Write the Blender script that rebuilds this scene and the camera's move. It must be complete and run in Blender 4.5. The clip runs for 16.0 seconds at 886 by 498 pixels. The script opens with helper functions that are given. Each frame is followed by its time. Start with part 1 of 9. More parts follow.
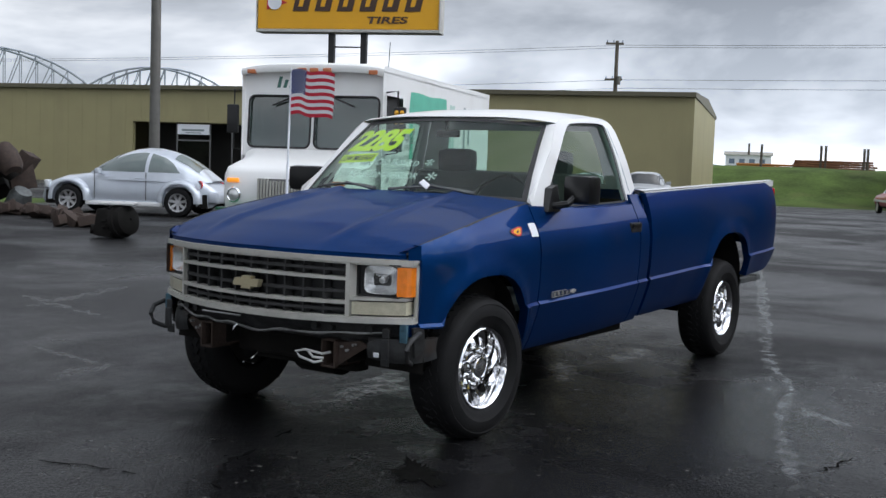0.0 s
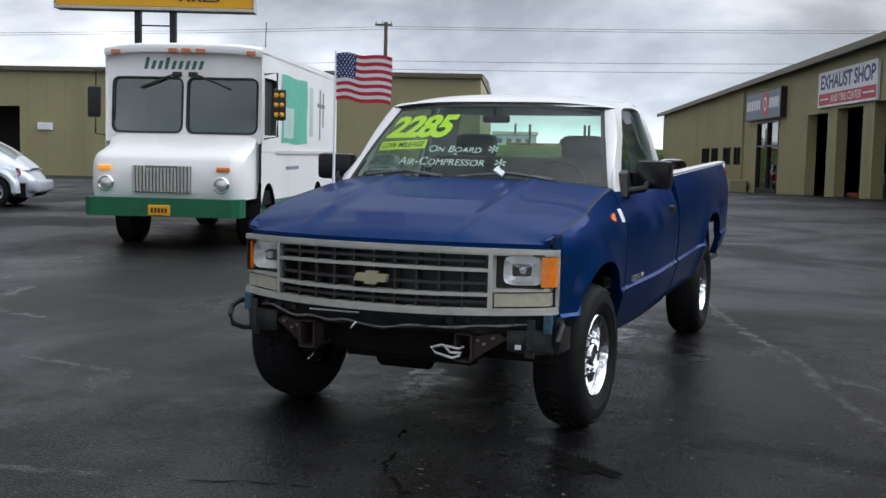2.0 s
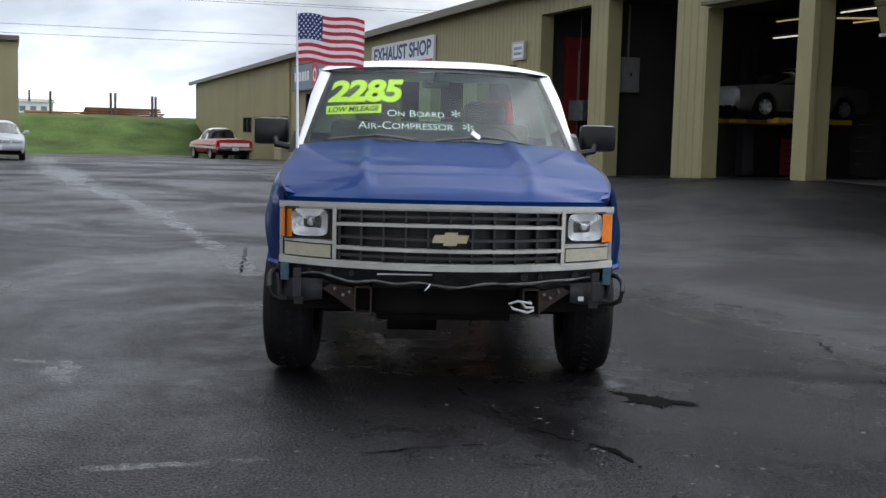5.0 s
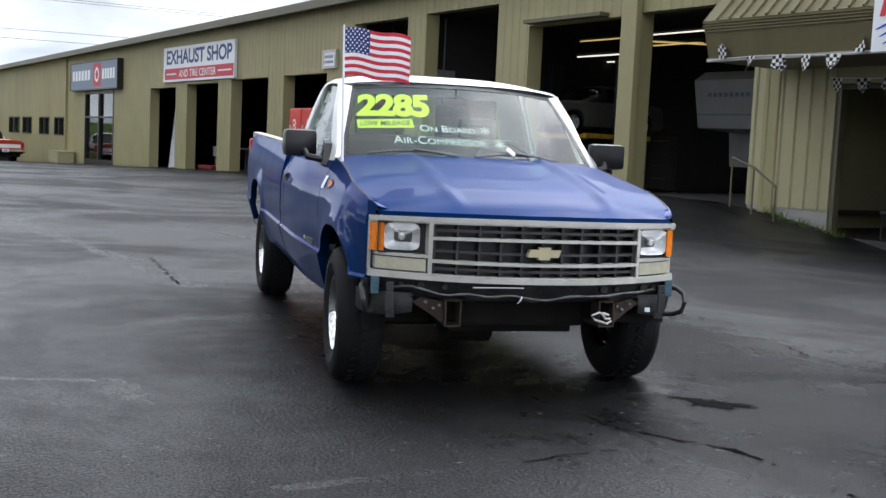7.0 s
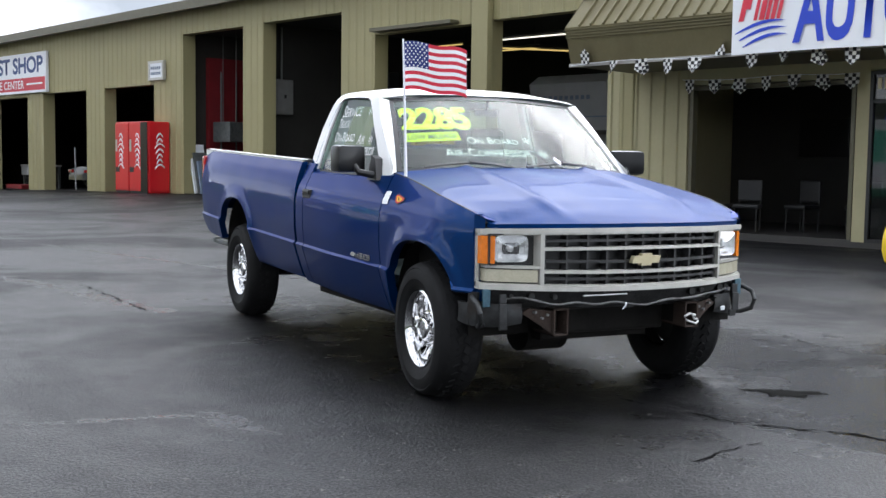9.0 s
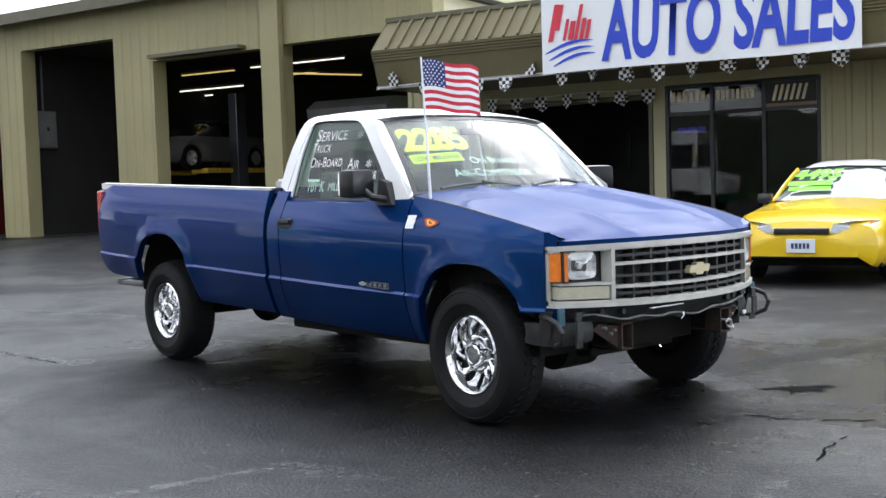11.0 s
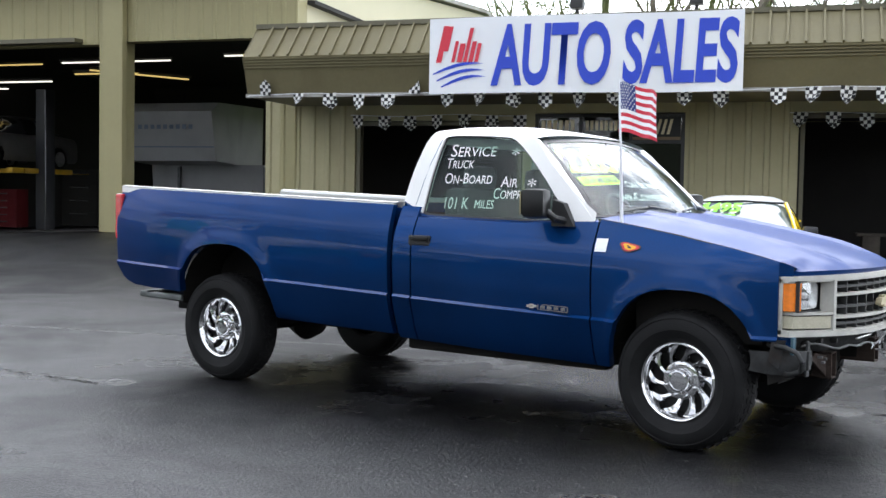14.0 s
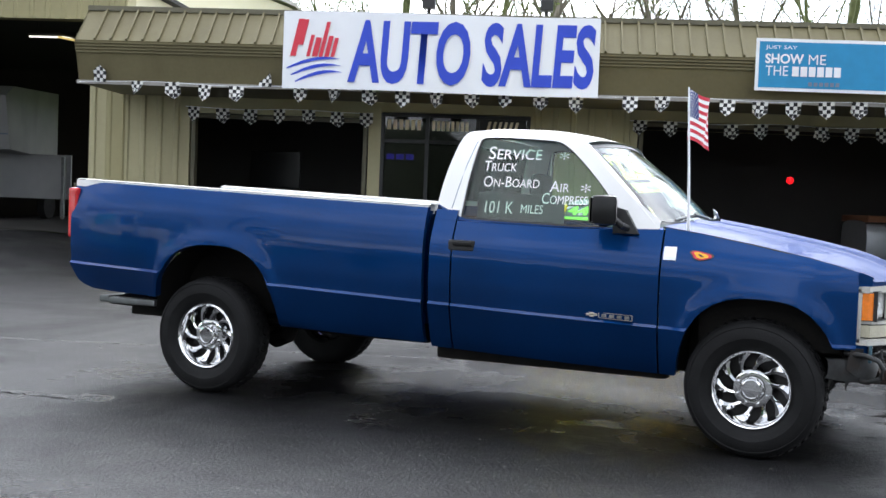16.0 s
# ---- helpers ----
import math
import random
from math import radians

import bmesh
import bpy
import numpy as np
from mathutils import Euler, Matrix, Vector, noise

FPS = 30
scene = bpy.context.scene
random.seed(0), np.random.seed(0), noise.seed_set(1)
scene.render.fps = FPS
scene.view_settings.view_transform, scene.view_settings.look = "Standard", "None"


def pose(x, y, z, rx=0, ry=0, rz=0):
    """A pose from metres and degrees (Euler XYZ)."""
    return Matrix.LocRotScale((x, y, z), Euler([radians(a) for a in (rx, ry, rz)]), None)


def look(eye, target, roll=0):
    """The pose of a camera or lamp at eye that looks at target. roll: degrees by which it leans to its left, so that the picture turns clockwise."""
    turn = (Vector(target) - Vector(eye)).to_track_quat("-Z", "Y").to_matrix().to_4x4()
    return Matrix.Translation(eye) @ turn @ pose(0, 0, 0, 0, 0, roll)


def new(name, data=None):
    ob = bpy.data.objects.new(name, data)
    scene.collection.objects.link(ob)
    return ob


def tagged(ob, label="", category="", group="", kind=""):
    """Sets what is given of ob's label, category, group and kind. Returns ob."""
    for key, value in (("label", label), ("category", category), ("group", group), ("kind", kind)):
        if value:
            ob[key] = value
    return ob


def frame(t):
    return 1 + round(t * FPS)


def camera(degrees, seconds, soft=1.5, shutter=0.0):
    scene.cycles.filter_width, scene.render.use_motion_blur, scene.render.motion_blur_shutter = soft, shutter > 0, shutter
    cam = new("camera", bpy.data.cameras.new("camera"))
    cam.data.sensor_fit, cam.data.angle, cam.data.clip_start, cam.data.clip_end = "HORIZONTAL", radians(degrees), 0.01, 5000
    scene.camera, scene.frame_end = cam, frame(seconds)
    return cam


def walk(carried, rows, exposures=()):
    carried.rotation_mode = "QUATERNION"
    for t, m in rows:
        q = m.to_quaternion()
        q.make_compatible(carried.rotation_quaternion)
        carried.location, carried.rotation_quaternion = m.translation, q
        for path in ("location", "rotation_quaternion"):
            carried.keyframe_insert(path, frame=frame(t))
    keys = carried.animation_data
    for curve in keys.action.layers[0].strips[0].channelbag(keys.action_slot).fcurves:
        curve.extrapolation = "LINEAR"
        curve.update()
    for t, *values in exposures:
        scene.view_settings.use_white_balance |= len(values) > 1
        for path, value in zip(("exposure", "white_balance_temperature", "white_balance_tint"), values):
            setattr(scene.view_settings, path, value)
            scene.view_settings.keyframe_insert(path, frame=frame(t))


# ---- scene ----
cam = camera(43.5, 16.0)
PATH = [
    (0, (3.751, -4.653, 1.358), (2.634, -3.0, 1.207), 1.9),
    (0.5, (3.371, -4.782, 1.334), (2.347, -3.075, 1.144), 0.3),
    (1, (2.997, -5.035, 1.314), (2.072, -3.269, 1.15), 1.0),
    (1.5, (2.63, -5.143, 1.353), (1.741, -3.358, 1.208), 0.4),
    (2, (2.171, -5.356, 1.343), (1.435, -3.505, 1.17), 1.3),
    (2.5, (1.789, -5.53, 1.31), (1.186, -3.631, 1.139), 0.7),
    (3, (1.365, -5.632, 1.294), (0.902, -3.695, 1.114), 0.3),
    (3.5, (0.933, -5.695, 1.287), (0.578, -3.736, 1.105), 0.9),
    (4, (0.502, -5.758, 1.29), (0.285, -3.776, 1.137), 0.8),
    (4.5, (0.083, -5.863, 1.27), (-0.004, -3.873, 1.082), 1.6),
    (4.7, (-0.087, -5.904, 1.253), (-0.085, -3.914, 1.051), 1.7),
    (6.8, (-1.792, -5.799, 1.262), (-1.293, -3.873, 1.064), 1.4),
    (7, (-1.928, -5.786, 1.247), (-1.385, -3.869, 1.068), 2.7),
    (7.5, (-2.309, -5.727, 1.246), (-1.706, -3.83, 1.048), 2.7),
    (8, (-2.666, -5.619, 1.236), (-1.936, -3.766, 1.061), 0.6),
    (8.5, (-3.02, -5.474, 1.231), (-2.19, -3.663, 1.052), 1.1),
    (9, (-3.362, -5.254, 1.234), (-2.472, -3.469, 1.078), 0.8),
    (9.5, (-3.672, -4.998, 1.226), (-2.658, -3.281, 1.08), 2.4),
    (9.7, (-3.812, -4.907, 1.202), (-2.738, -3.224, 1.082), 2.1),
    (11.8, (-5.049, -3.722, 1.237), (-3.638, -2.309, 1.115), 0.5),
    (12, (-5.157, -3.607, 1.231), (-3.727, -2.212, 1.13), 2.4),
    (12.5, (-5.465, -3.31, 1.223), (-3.991, -1.961, 1.132), 1.4),
    (13, (-5.662, -2.973, 1.245), (-4.168, -1.648, 1.134), -0.9),
    (13.5, (-5.931, -2.64, 1.205), (-4.353, -1.414, 1.113), 2.3),
    (14, (-6.127, -2.302, 1.259), (-4.505, -1.135, 1.17), 1.0),
    (14.5, (-6.307, -1.897, 1.221), (-4.611, -0.84, 1.143), 1.5),
    (15, (-6.433, -1.509, 1.259), (-4.677, -0.556, 1.173), -0.1),
    (15.5, (-6.54, -1.112, 1.229), (-4.746, -0.233, 1.126), -0.1),
    (16, (-6.707, -0.729, 1.249), (-4.867, 0.05, 1.167), 2.2),
]
walk(cam, [(t, look(eye, target, roll)) for t, eye, target, roll in PATH],
     [(0, -0.52), (1.5, -0.52), (3.5, -0.32), (4.7, -0.12), (7, 0.46), (9, 0.70), (12, 0.72), (14, 0.82), (16, 0.90)])

# ---------------------------------------------------------------- world and light
TURN_B = 108.0          # heading of the buildings' long axis, degrees
world = bpy.data.worlds.new("overcast")
scene.world = world
world.use_nodes = True
wn, wl = world.node_tree.nodes, world.node_tree.links
wn.clear()
w_out = wn.new("ShaderNodeOutputWorld")
w_bg = wn.new("ShaderNodeBackground")
w_sky = wn.new("ShaderNodeTexSky")
w_sky.sky_type = "NISHITA"
w_sky.sun_disc = False
w_sky.sun_elevation = radians(48)
w_sky.sun_rotation = radians(68)
w_co = wn.new("ShaderNodeTexCoord")
w_map = wn.new("ShaderNodeMapping")
w_map.inputs["Scale"].default_value = (1.9, 1.9, 5.0)
w_map.inputs["Location"].default_value = (3.3, 1.7, 0.45)
w_n1 = wn.new("ShaderNodeTexNoise")
w_n1.inputs["Scale"].default_value = 1.5
w_n1.inputs["Detail"].default_value = 7
w_n1.inputs["Roughness"].default_value = 0.52
w_n1.inputs["Distortion"].default_value = 0.25
w_r = wn.new("ShaderNodeValToRGB")
w_r.color_ramp.elements[0].position = 0.38
w_r.color_ramp.elements[0].color = (0.42, 0.465, 0.545, 1)
w_r.color_ramp.elements[1].position = 0.62
w_r.color_ramp.elements[1].color = (1.48, 1.53, 1.62, 1)
w_e = w_r.color_ramp.elements.new(0.5)
w_e.color = (0.80, 0.86, 0.965, 1)
w_mix = wn.new("ShaderNodeMixRGB")
w_mix.inputs[0].default_value = 0.93
w_skys = wn.new("ShaderNodeMixRGB")
w_skys.blend_type = "MULTIPLY"
w_skys.inputs[0].default_value = 1.0
w_skys.inputs[2].default_value = (0.1, 0.1, 0.1, 1)
wl.new(w_co.outputs["Generated"], w_map.inputs["Vector"])
wl.new(w_map.outputs["Vector"], w_n1.inputs["Vector"])
wl.new(w_n1.outputs["Fac"], w_r.inputs["Fac"])
wl.new(w_sky.outputs["Color"], w_skys.inputs[1])
wl.new(w_skys.outputs["Color"], w_mix.inputs[1])
wl.new(w_r.outputs["Color"], w_mix.inputs[2])
w_sep = wn.new("ShaderNodeSeparateXYZ")
w_grad = wn.new("ShaderNodeMapRange")
w_grad.inputs["From Min"].default_value, w_grad.inputs["From Max"].default_value = 0.22, 0.9
w_grad.inputs["To Min"].default_value, w_grad.inputs["To Max"].default_value = 1.0, 1.6
w_up = wn.new("ShaderNodeMixRGB")
w_up.blend_type = "MULTIPLY"
w_up.inputs[0].default_value = 1.0
wl.new(w_co.outputs["Generated"], w_sep.inputs[0])
wl.new(w_sep.outputs["Z"], w_grad.inputs["Value"])
wl.new(w_mix.outputs["Color"], w_up.inputs[1])
w_low = wn.new("ShaderNodeMapRange")
w_low.inputs["From Min"].default_value, w_low.inputs["From Max"].default_value = 0.0, 0.17
w_low.inputs["To Min"].default_value, w_low.inputs["To Max"].default_value = 2.45, 1.0
w_pr = wn.new("ShaderNodeMath")
w_pr.operation = "MULTIPLY"
wl.new(w_sep.outputs["Z"], w_low.inputs["Value"])
wl.new(w_low.outputs[0], w_pr.inputs[0])
wl.new(w_grad.outputs[0], w_pr.inputs[1])
# brighter cloud round the hidden sun
w_dot = wn.new("ShaderNodeVectorMath")
w_dot.operation = "DOT_PRODUCT"
w_dot.inputs[1].default_value = Vector((16, 7, 13)).normalized()
w_lobe = wn.new("ShaderNodeMapRange")
w_lobe.interpolation_type = "SMOOTHSTEP"
w_lobe.inputs["From Min"].default_value, w_lobe.inputs["From Max"].default_value = 0.42, 1.0
w_lobe.inputs["To Min"].default_value, w_lobe.inputs["To Max"].default_value = 1.0, 2.3
w_pr2 = wn.new("ShaderNodeMath")
w_pr2.operation = "MULTIPLY"
wl.new(w_co.outputs["Generated"], w_dot.inputs[0])
wl.new(w_dot.outputs["Value"], w_lobe.inputs["Value"])
wl.new(w_pr.outputs[0], w_pr2.inputs[0])
wl.new(w_lobe.outputs[0], w_pr2.inputs[1])
# heavier, darker cloud over the road behind the lot
w_dot2 = wn.new("ShaderNodeVectorMath")
w_dot2.operation = "DOT_PRODUCT"
w_dot2.inputs[1].default_value = Vector((0.10, 0.99, 0.10)).normalized()
w_bank = wn.new("ShaderNodeMapRange")
w_bank.interpolation_type = "SMOOTHSTEP"
w_bank.inputs["From Min"].default_value, w_bank.inputs["From Max"].default_value = 0.955, 0.995
w_bank.inputs["To Min"].default_value, w_bank.inputs["To Max"].default_value = 1.0, 0.52
w_pr3 = wn.new("ShaderNodeMath")
w_pr3.operation = "MULTIPLY"
wl.new(w_co.outputs["Generated"], w_dot2.inputs[0])
wl.new(w_dot2.outputs["Value"], w_bank.inputs["Value"])
wl.new(w_pr2.outputs[0], w_pr3.inputs[0])
wl.new(w_bank.outputs[0], w_pr3.inputs[1])
w_dot3 = wn.new("ShaderNodeVectorMath")
w_dot3.operation = "DOT_PRODUCT"
w_dot3.inputs[1].default_value = (0.92, 0.39, 0.0)
w_side = wn.new("ShaderNodeMapRange")
w_side.inputs["From Min"].default_value, w_side.inputs["From Max"].default_value = -0.5, 0.6
w_side.inputs["To Min"].default_value, w_side.inputs["To Max"].default_value = 0.74, 1.22
w_pr4 = wn.new("ShaderNodeMath")
w_pr4.operation = "MULTIPLY"
wl.new(w_co.outputs["Generated"], w_dot3.inputs[0])
wl.new(w_dot3.outputs["Value"], w_side.inputs["Value"])
wl.new(w_pr3.outputs[0], w_pr4.inputs[0])
wl.new(w_side.outputs[0], w_pr4.inputs[1])
wl.new(w_pr4.outputs[0], w_up.inputs[2])
wl.new(w_up.outputs["Color"], w_bg.inputs["Color"])
wl.new(w_bg.outputs["Background"], w_out.inputs["Surface"])
w_bg.inputs["Strength"].default_value = 1.0

sun_data = bpy.data.lights.new("sun", "SUN")
sun_data.energy = 0.5
sun_data.angle = radians(40)
sun_data.color = (1.0, 0.97, 0.93)
sun = new("sun", sun_data)
sun.matrix_world = look((16, 6, 20), (0, 0, 0))

# ---------------------------------------------------------------- materials


def mat(name, col, rough=0.6, metal=0.0, var=0.12, scale=6.0, fine=60.0, bump=0.05, spec=0.5, coat=0.0, stain=None, rvar=0.0, tint=(1, 1, 1)):
    """Principled surface with colour variation at two scales, fine relief and optional stains."""
    m = bpy.data.materials.new(name)
    m.use_nodes = True
    n, l = m.node_tree.nodes, m.node_tree.links
    b = n["Principled BSDF"]
    b.inputs["Roughness"].default_value = rough
    b.inputs["Metallic"].default_value = metal
    b.inputs["Specular IOR Level"].default_value = spec
    b.inputs["Specular Tint"].default_value = (*tint, 1)
    b.inputs["Coat Weight"].default_value = coat
    b.inputs["Coat Roughness"].default_value = 0.035
    co = n.new("ShaderNodeTexCoord")
    n1, n2 = n.new("ShaderNodeTexNoise"), n.new("ShaderNodeTexNoise")
    for k, s in ((n1, scale), (n2, fine)):
        k.inputs["Scale"].default_value = s
        k.inputs["Detail"].default_value = 4
        l.new(co.outputs["Object"], k.inputs["Vector"])
    add = n.new("ShaderNodeMath")
    add.operation = "MULTIPLY_ADD"
    add.inputs[1].default_value = 0.4
    l.new(n2.outputs["Fac"], add.inputs[0])
    l.new(n1.outputs["Fac"], add.inputs[2])
    mr = n.new("ShaderNodeMapRange")
    mr.inputs["From Min"].default_value, mr.inputs["From Max"].default_value = 0.4, 1.0
    mr.inputs["To Min"].default_value, mr.inputs["To Max"].default_value = 1 - var, 1 + var
    l.new(add.outputs[0], mr.inputs["Value"])
    mul = n.new("ShaderNodeMixRGB")
    mul.blend_type = "MULTIPLY"
    mul.inputs[0].default_value = 1.0
    mul.inputs[1].default_value = (*col, 1)
    l.new(mr.outputs[0], mul.inputs[2])
    last = mul
    if stain:
        n3 = n.new("ShaderNodeTexNoise")
        n3.inputs["Scale"].default_value = stain[1]
        n3.inputs["Detail"].default_value = 6
        mp = n.new("ShaderNodeMapping")
        mp.inputs["Scale"].default_value = stain[3] if len(stain) > 3 else (1, 1, 1)
        l.new(co.outputs["Object"], mp.inputs["Vector"])
        l.new(mp.outputs["Vector"], n3.inputs["Vector"])
        rp = n.new("ShaderNodeMapRange")
        rp.inputs["From Min"].default_value, rp.inputs["From Max"].default_value = 0.55, 0.75
        rp.inputs["To Max"].default_value = stain[2]
        l.new(n3.outputs["Fac"], rp.inputs["Value"])
        mx = n.new("ShaderNodeMixRGB")
        mx.inputs[2].default_value = (*stain[0], 1)
        l.new(rp.outputs[0], mx.inputs[0])
        l.new(mul.outputs[0], mx.inputs[1])
        last = mx
    l.new(last.outputs[0], b.inputs["Base Color"])
    if rvar:
        r2 = n.new("ShaderNodeMapRange")
        r2.inputs["To Min"].default_value, r2.inputs["To Max"].default_value = rough - rvar, rough + rvar
        l.new(n1.outputs["Fac"], r2.inputs["Value"])
        l.new(r2.outputs[0], b.inputs["Roughness"])
    if bump:
        bp = n.new("ShaderNodeBump")
        bp.inputs["Strength"].default_value = bump
        bp.inputs["Distance"].default_value = 0.01
        l.new(n2.outputs["Fac"], bp.inputs["Height"])
        l.new(bp.outputs[0], b.inputs["Normal"])
    return m


def glow(name, col, strength):
    m = mat(name, col, 0.4, var=0.03)
    b = m.node_tree.nodes["Principled BSDF"]
    b.inputs["Emission Color"].default_value = (*col, 1)
    b.inputs["Emission Strength"].default_value = strength
    return m


def glass_mat(name, tint, rough=0.02, base=0.06):
    """Thin pane: clear at right angles, mirroring at a slant."""
    m = bpy.data.materials.new(name)
    m.use_nodes = True
    n, l = m.node_tree.nodes, m.node_tree.links
    n.clear()
    o, mx = n.new("ShaderNodeOutputMaterial"), n.new("ShaderNodeMixShader")
    tr, gl, lw = n.new("ShaderNodeBsdfTransparent"), n.new("ShaderNodeBsdfGlossy"), n.new("ShaderNodeLayerWeight")
    tr.inputs["Color"].default_value = (*tint, 1)
    gl.inputs["Roughness"].default_value = rough
    lw.inputs["Blend"].default_value = 0.5
    pw, ma = n.new("ShaderNodeMath"), n.new("ShaderNodeMath")
    pw.operation, ma.operation = "POWER", "MULTIPLY_ADD"
    pw.inputs[1].default_value = 4.9
    ma.inputs[1].default_value, ma.inputs[2].default_value = 1 - base, base
    l.new(lw.outputs["Facing"], pw.inputs[0])
    l.new(pw.outputs[0], ma.inputs[0])
    l.new(ma.outputs[0], mx.inputs[0])
    l.new(tr.outputs[0], mx.inputs[1])
    l.new(gl.outputs[0], mx.inputs[2])
    l.new(mx.outputs[0], o.inputs["Surface"])
    return m


# rain water lying in the hollows: x, y, half width, half length, turn
FILMS = [(-0.25, 0.50, 0.14, 0.42, -8), (-0.39, 0.85, 0.13, 0.3, 15), (0.31, 1.9, 0.12, 0.4, 20), (0.33, 2.8, 0.14, 0.4, 0), (0.80, -0.40, 0.16, 0.10, 10),
         (-1.93, -0.22, 0.09, 0.38, 17), (-5.0, 2.2, 0.1, 1.1, 22)]
# runnels along the joints of the asphalt: half width, then the points they pass
for w_run, run in ((0.60, ((-16.2, 48), (-10.9, 30), (-6.1, 16.8))), (0.26, ((-6.1, 16.8), (-4.4, 12.7), (-3.1, 9.2))),
                   (0.15, ((-3.1, 9.2), (-2.4, 7.0), (-1.9, 5.5), (-1.5, 4.0), (-1.35, 3.5))),
                   (0.07, ((-1.7, 12), (1.24, 3.4))), (0.045, ((1.24, 3.4), (1.7, 2.4), (1.9, 1.5), (2.3, 0.4))), (0.08, ((2.26, 1.55), (1.9, 1.9))),
                   (0.055, ((-2.05, 0.0), (-2.7, 0.1))), (0.07, ((-3.8, 1.4), (-5.1, 1.7))), (0.045, ((-0.8, -1.74), (-1.5, -1.9)))):
    for (ax_, ay_), (bx_, by_) in zip(run, run[1:]):
        FILMS.append(((ax_ + bx_) / 2, (ay_ + by_) / 2, w_run, 0.62 * math.hypot(bx_ - ax_, by_ - ay_), math.degrees(math.atan2(ax_ - bx_, by_ - ay_))))
# asphalt darkened for the truck's shade and dark reflection, plus an oil spot and crack band
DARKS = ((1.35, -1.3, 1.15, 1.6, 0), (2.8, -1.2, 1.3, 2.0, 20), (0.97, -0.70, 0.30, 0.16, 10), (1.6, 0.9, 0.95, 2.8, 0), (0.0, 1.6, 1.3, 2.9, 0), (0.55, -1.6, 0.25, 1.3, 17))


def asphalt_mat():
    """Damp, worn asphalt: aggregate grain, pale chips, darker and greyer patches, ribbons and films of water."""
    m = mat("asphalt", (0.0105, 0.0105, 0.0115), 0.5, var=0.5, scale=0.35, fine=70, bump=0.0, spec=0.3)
    n, l = m.node_tree.nodes, m.node_tree.links
    b = n["Principled BSDF"]
    co = n["Texture Coordinate"]

    def math_(op, a, c=None, d=None):
        k = n.new("ShaderNodeMath")
        k.operation = op
        for i_, v in enumerate((a, c, d)):
            if v is None:
                continue
            if isinstance(v, (int, float)):
                k.inputs[i_].default_value = v
            else:
                l.new(v, k.inputs[i_])
        return k.outputs[0]

    def noise_(scale, detail, rough, stretch=None, turn=0.0, dist=0.0):
        t = n.new("ShaderNodeTexNoise")
        t.inputs["Scale"].default_value = scale
        t.inputs["Detail"].default_value = detail
        t.inputs["Roughness"].default_value = rough
        t.inputs["Distortion"].default_value = dist
        src = co.outputs["Object"]
        if stretch:
            mp = n.new("ShaderNodeMapping")
            mp.inputs["Scale"].default_value = stretch
            mp.inputs["Rotation"].default_value = (0, 0, radians(turn))
            l.new(src, mp.inputs["Vector"])
            src = mp.outputs["Vector"]
        l.new(src, t.inputs["Vector"])
        return t.outputs["Fac"]

    def ramp(v, a, c, lo=0.0, hi=1.0):
        k = n.new("ShaderNodeMapRange")
        k.interpolation_type = "SMOOTHSTEP"
        for nm, q in (("From Min", a), ("From Max", c), ("To Min", lo), ("To Max", hi)):
            k.inputs[nm].default_value = q
        l.new(v, k.inputs["Value"])
        return k.outputs[0]

    def mixc(f, a, c):
        k = n.new("ShaderNodeMixRGB")
        l.new(f, k.inputs[0])
        l.new(a, k.inputs[1])
        k.inputs[2].default_value = (*c, 1)
        return k.outputs[0]

    edge = noise_(3.2, 6, 0.65)
    damp = ramp(noise_(0.33, 7, 0.62, None, 0, 0.7), 0.40, 0.62)

    def blob(x, y, rx, ry, a, k, lo, hi):
        mp = n.new("ShaderNodeMapping")
        mp.vector_type = "TEXTURE"
        tb = radians(TURN_B)
        mp.inputs["Location"].default_value = (x * math.cos(tb) + y * math.sin(tb), -x * math.sin(tb) + y * math.cos(tb), 0)
        mp.inputs["Rotation"].default_value = (0, 0, radians(a) - tb)
        mp.inputs["Scale"].default_value = (rx, ry, 1000)
        l.new(co.outputs["Object"], mp.inputs["Vector"])
        ln = n.new("ShaderNodeVectorMath")
        ln.operation = "LENGTH"
        l.new(mp.outputs["Vector"], ln.inputs[0])
        return ramp(math_("MULTIPLY_ADD", edge, k, ln.outputs["Value"]), hi, lo)

    film = None
    for q in FILMS:
        f = blob(*q, 3.4, 2.2, 2.8)
        film = f if film is None else math_("MAXIMUM", film, f)
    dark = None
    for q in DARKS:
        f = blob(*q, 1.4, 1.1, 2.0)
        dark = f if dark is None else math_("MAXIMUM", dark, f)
    soak = blob(-4.6, 1.5, 3.0, 6.0, 10, 1.2, 1.0, 2.3)
    wet = math_("MULTIPLY", math_("MULTIPLY", film, 0.92), ramp(noise_(9, 5, 0.75), 0.40, 0.60))
    # gloss: damp skin, then standing water
    r0 = math_("MULTIPLY_ADD", soak, -0.08, math_("MULTIPLY_ADD", damp, -0.16, 0.50))
    r1 = math_("MULTIPLY_ADD", dark, -0.19, math_("MULTIPLY_ADD", edge, 0.12, -0.06))
    rough = math_("ADD", r0, r1)
    inv = math_("SUBTRACT", 1.0, wet)
    rough = math_("MULTIPLY_ADD", rough, inv, math_("MULTIPLY", wet, 0.08))
    l.new(rough, b.inputs["Roughness"])
    spec = math_("MULTIPLY_ADD", damp, 0.16, 0.085)
    spec = math_("MULTIPLY_ADD", spec, inv, math_("MULTIPLY", wet, 0.5))
    spec = math_("MULTIPLY", spec, math_("MULTIPLY_ADD", math_("MULTIPLY", dark, inv), -0.62, 1.0))
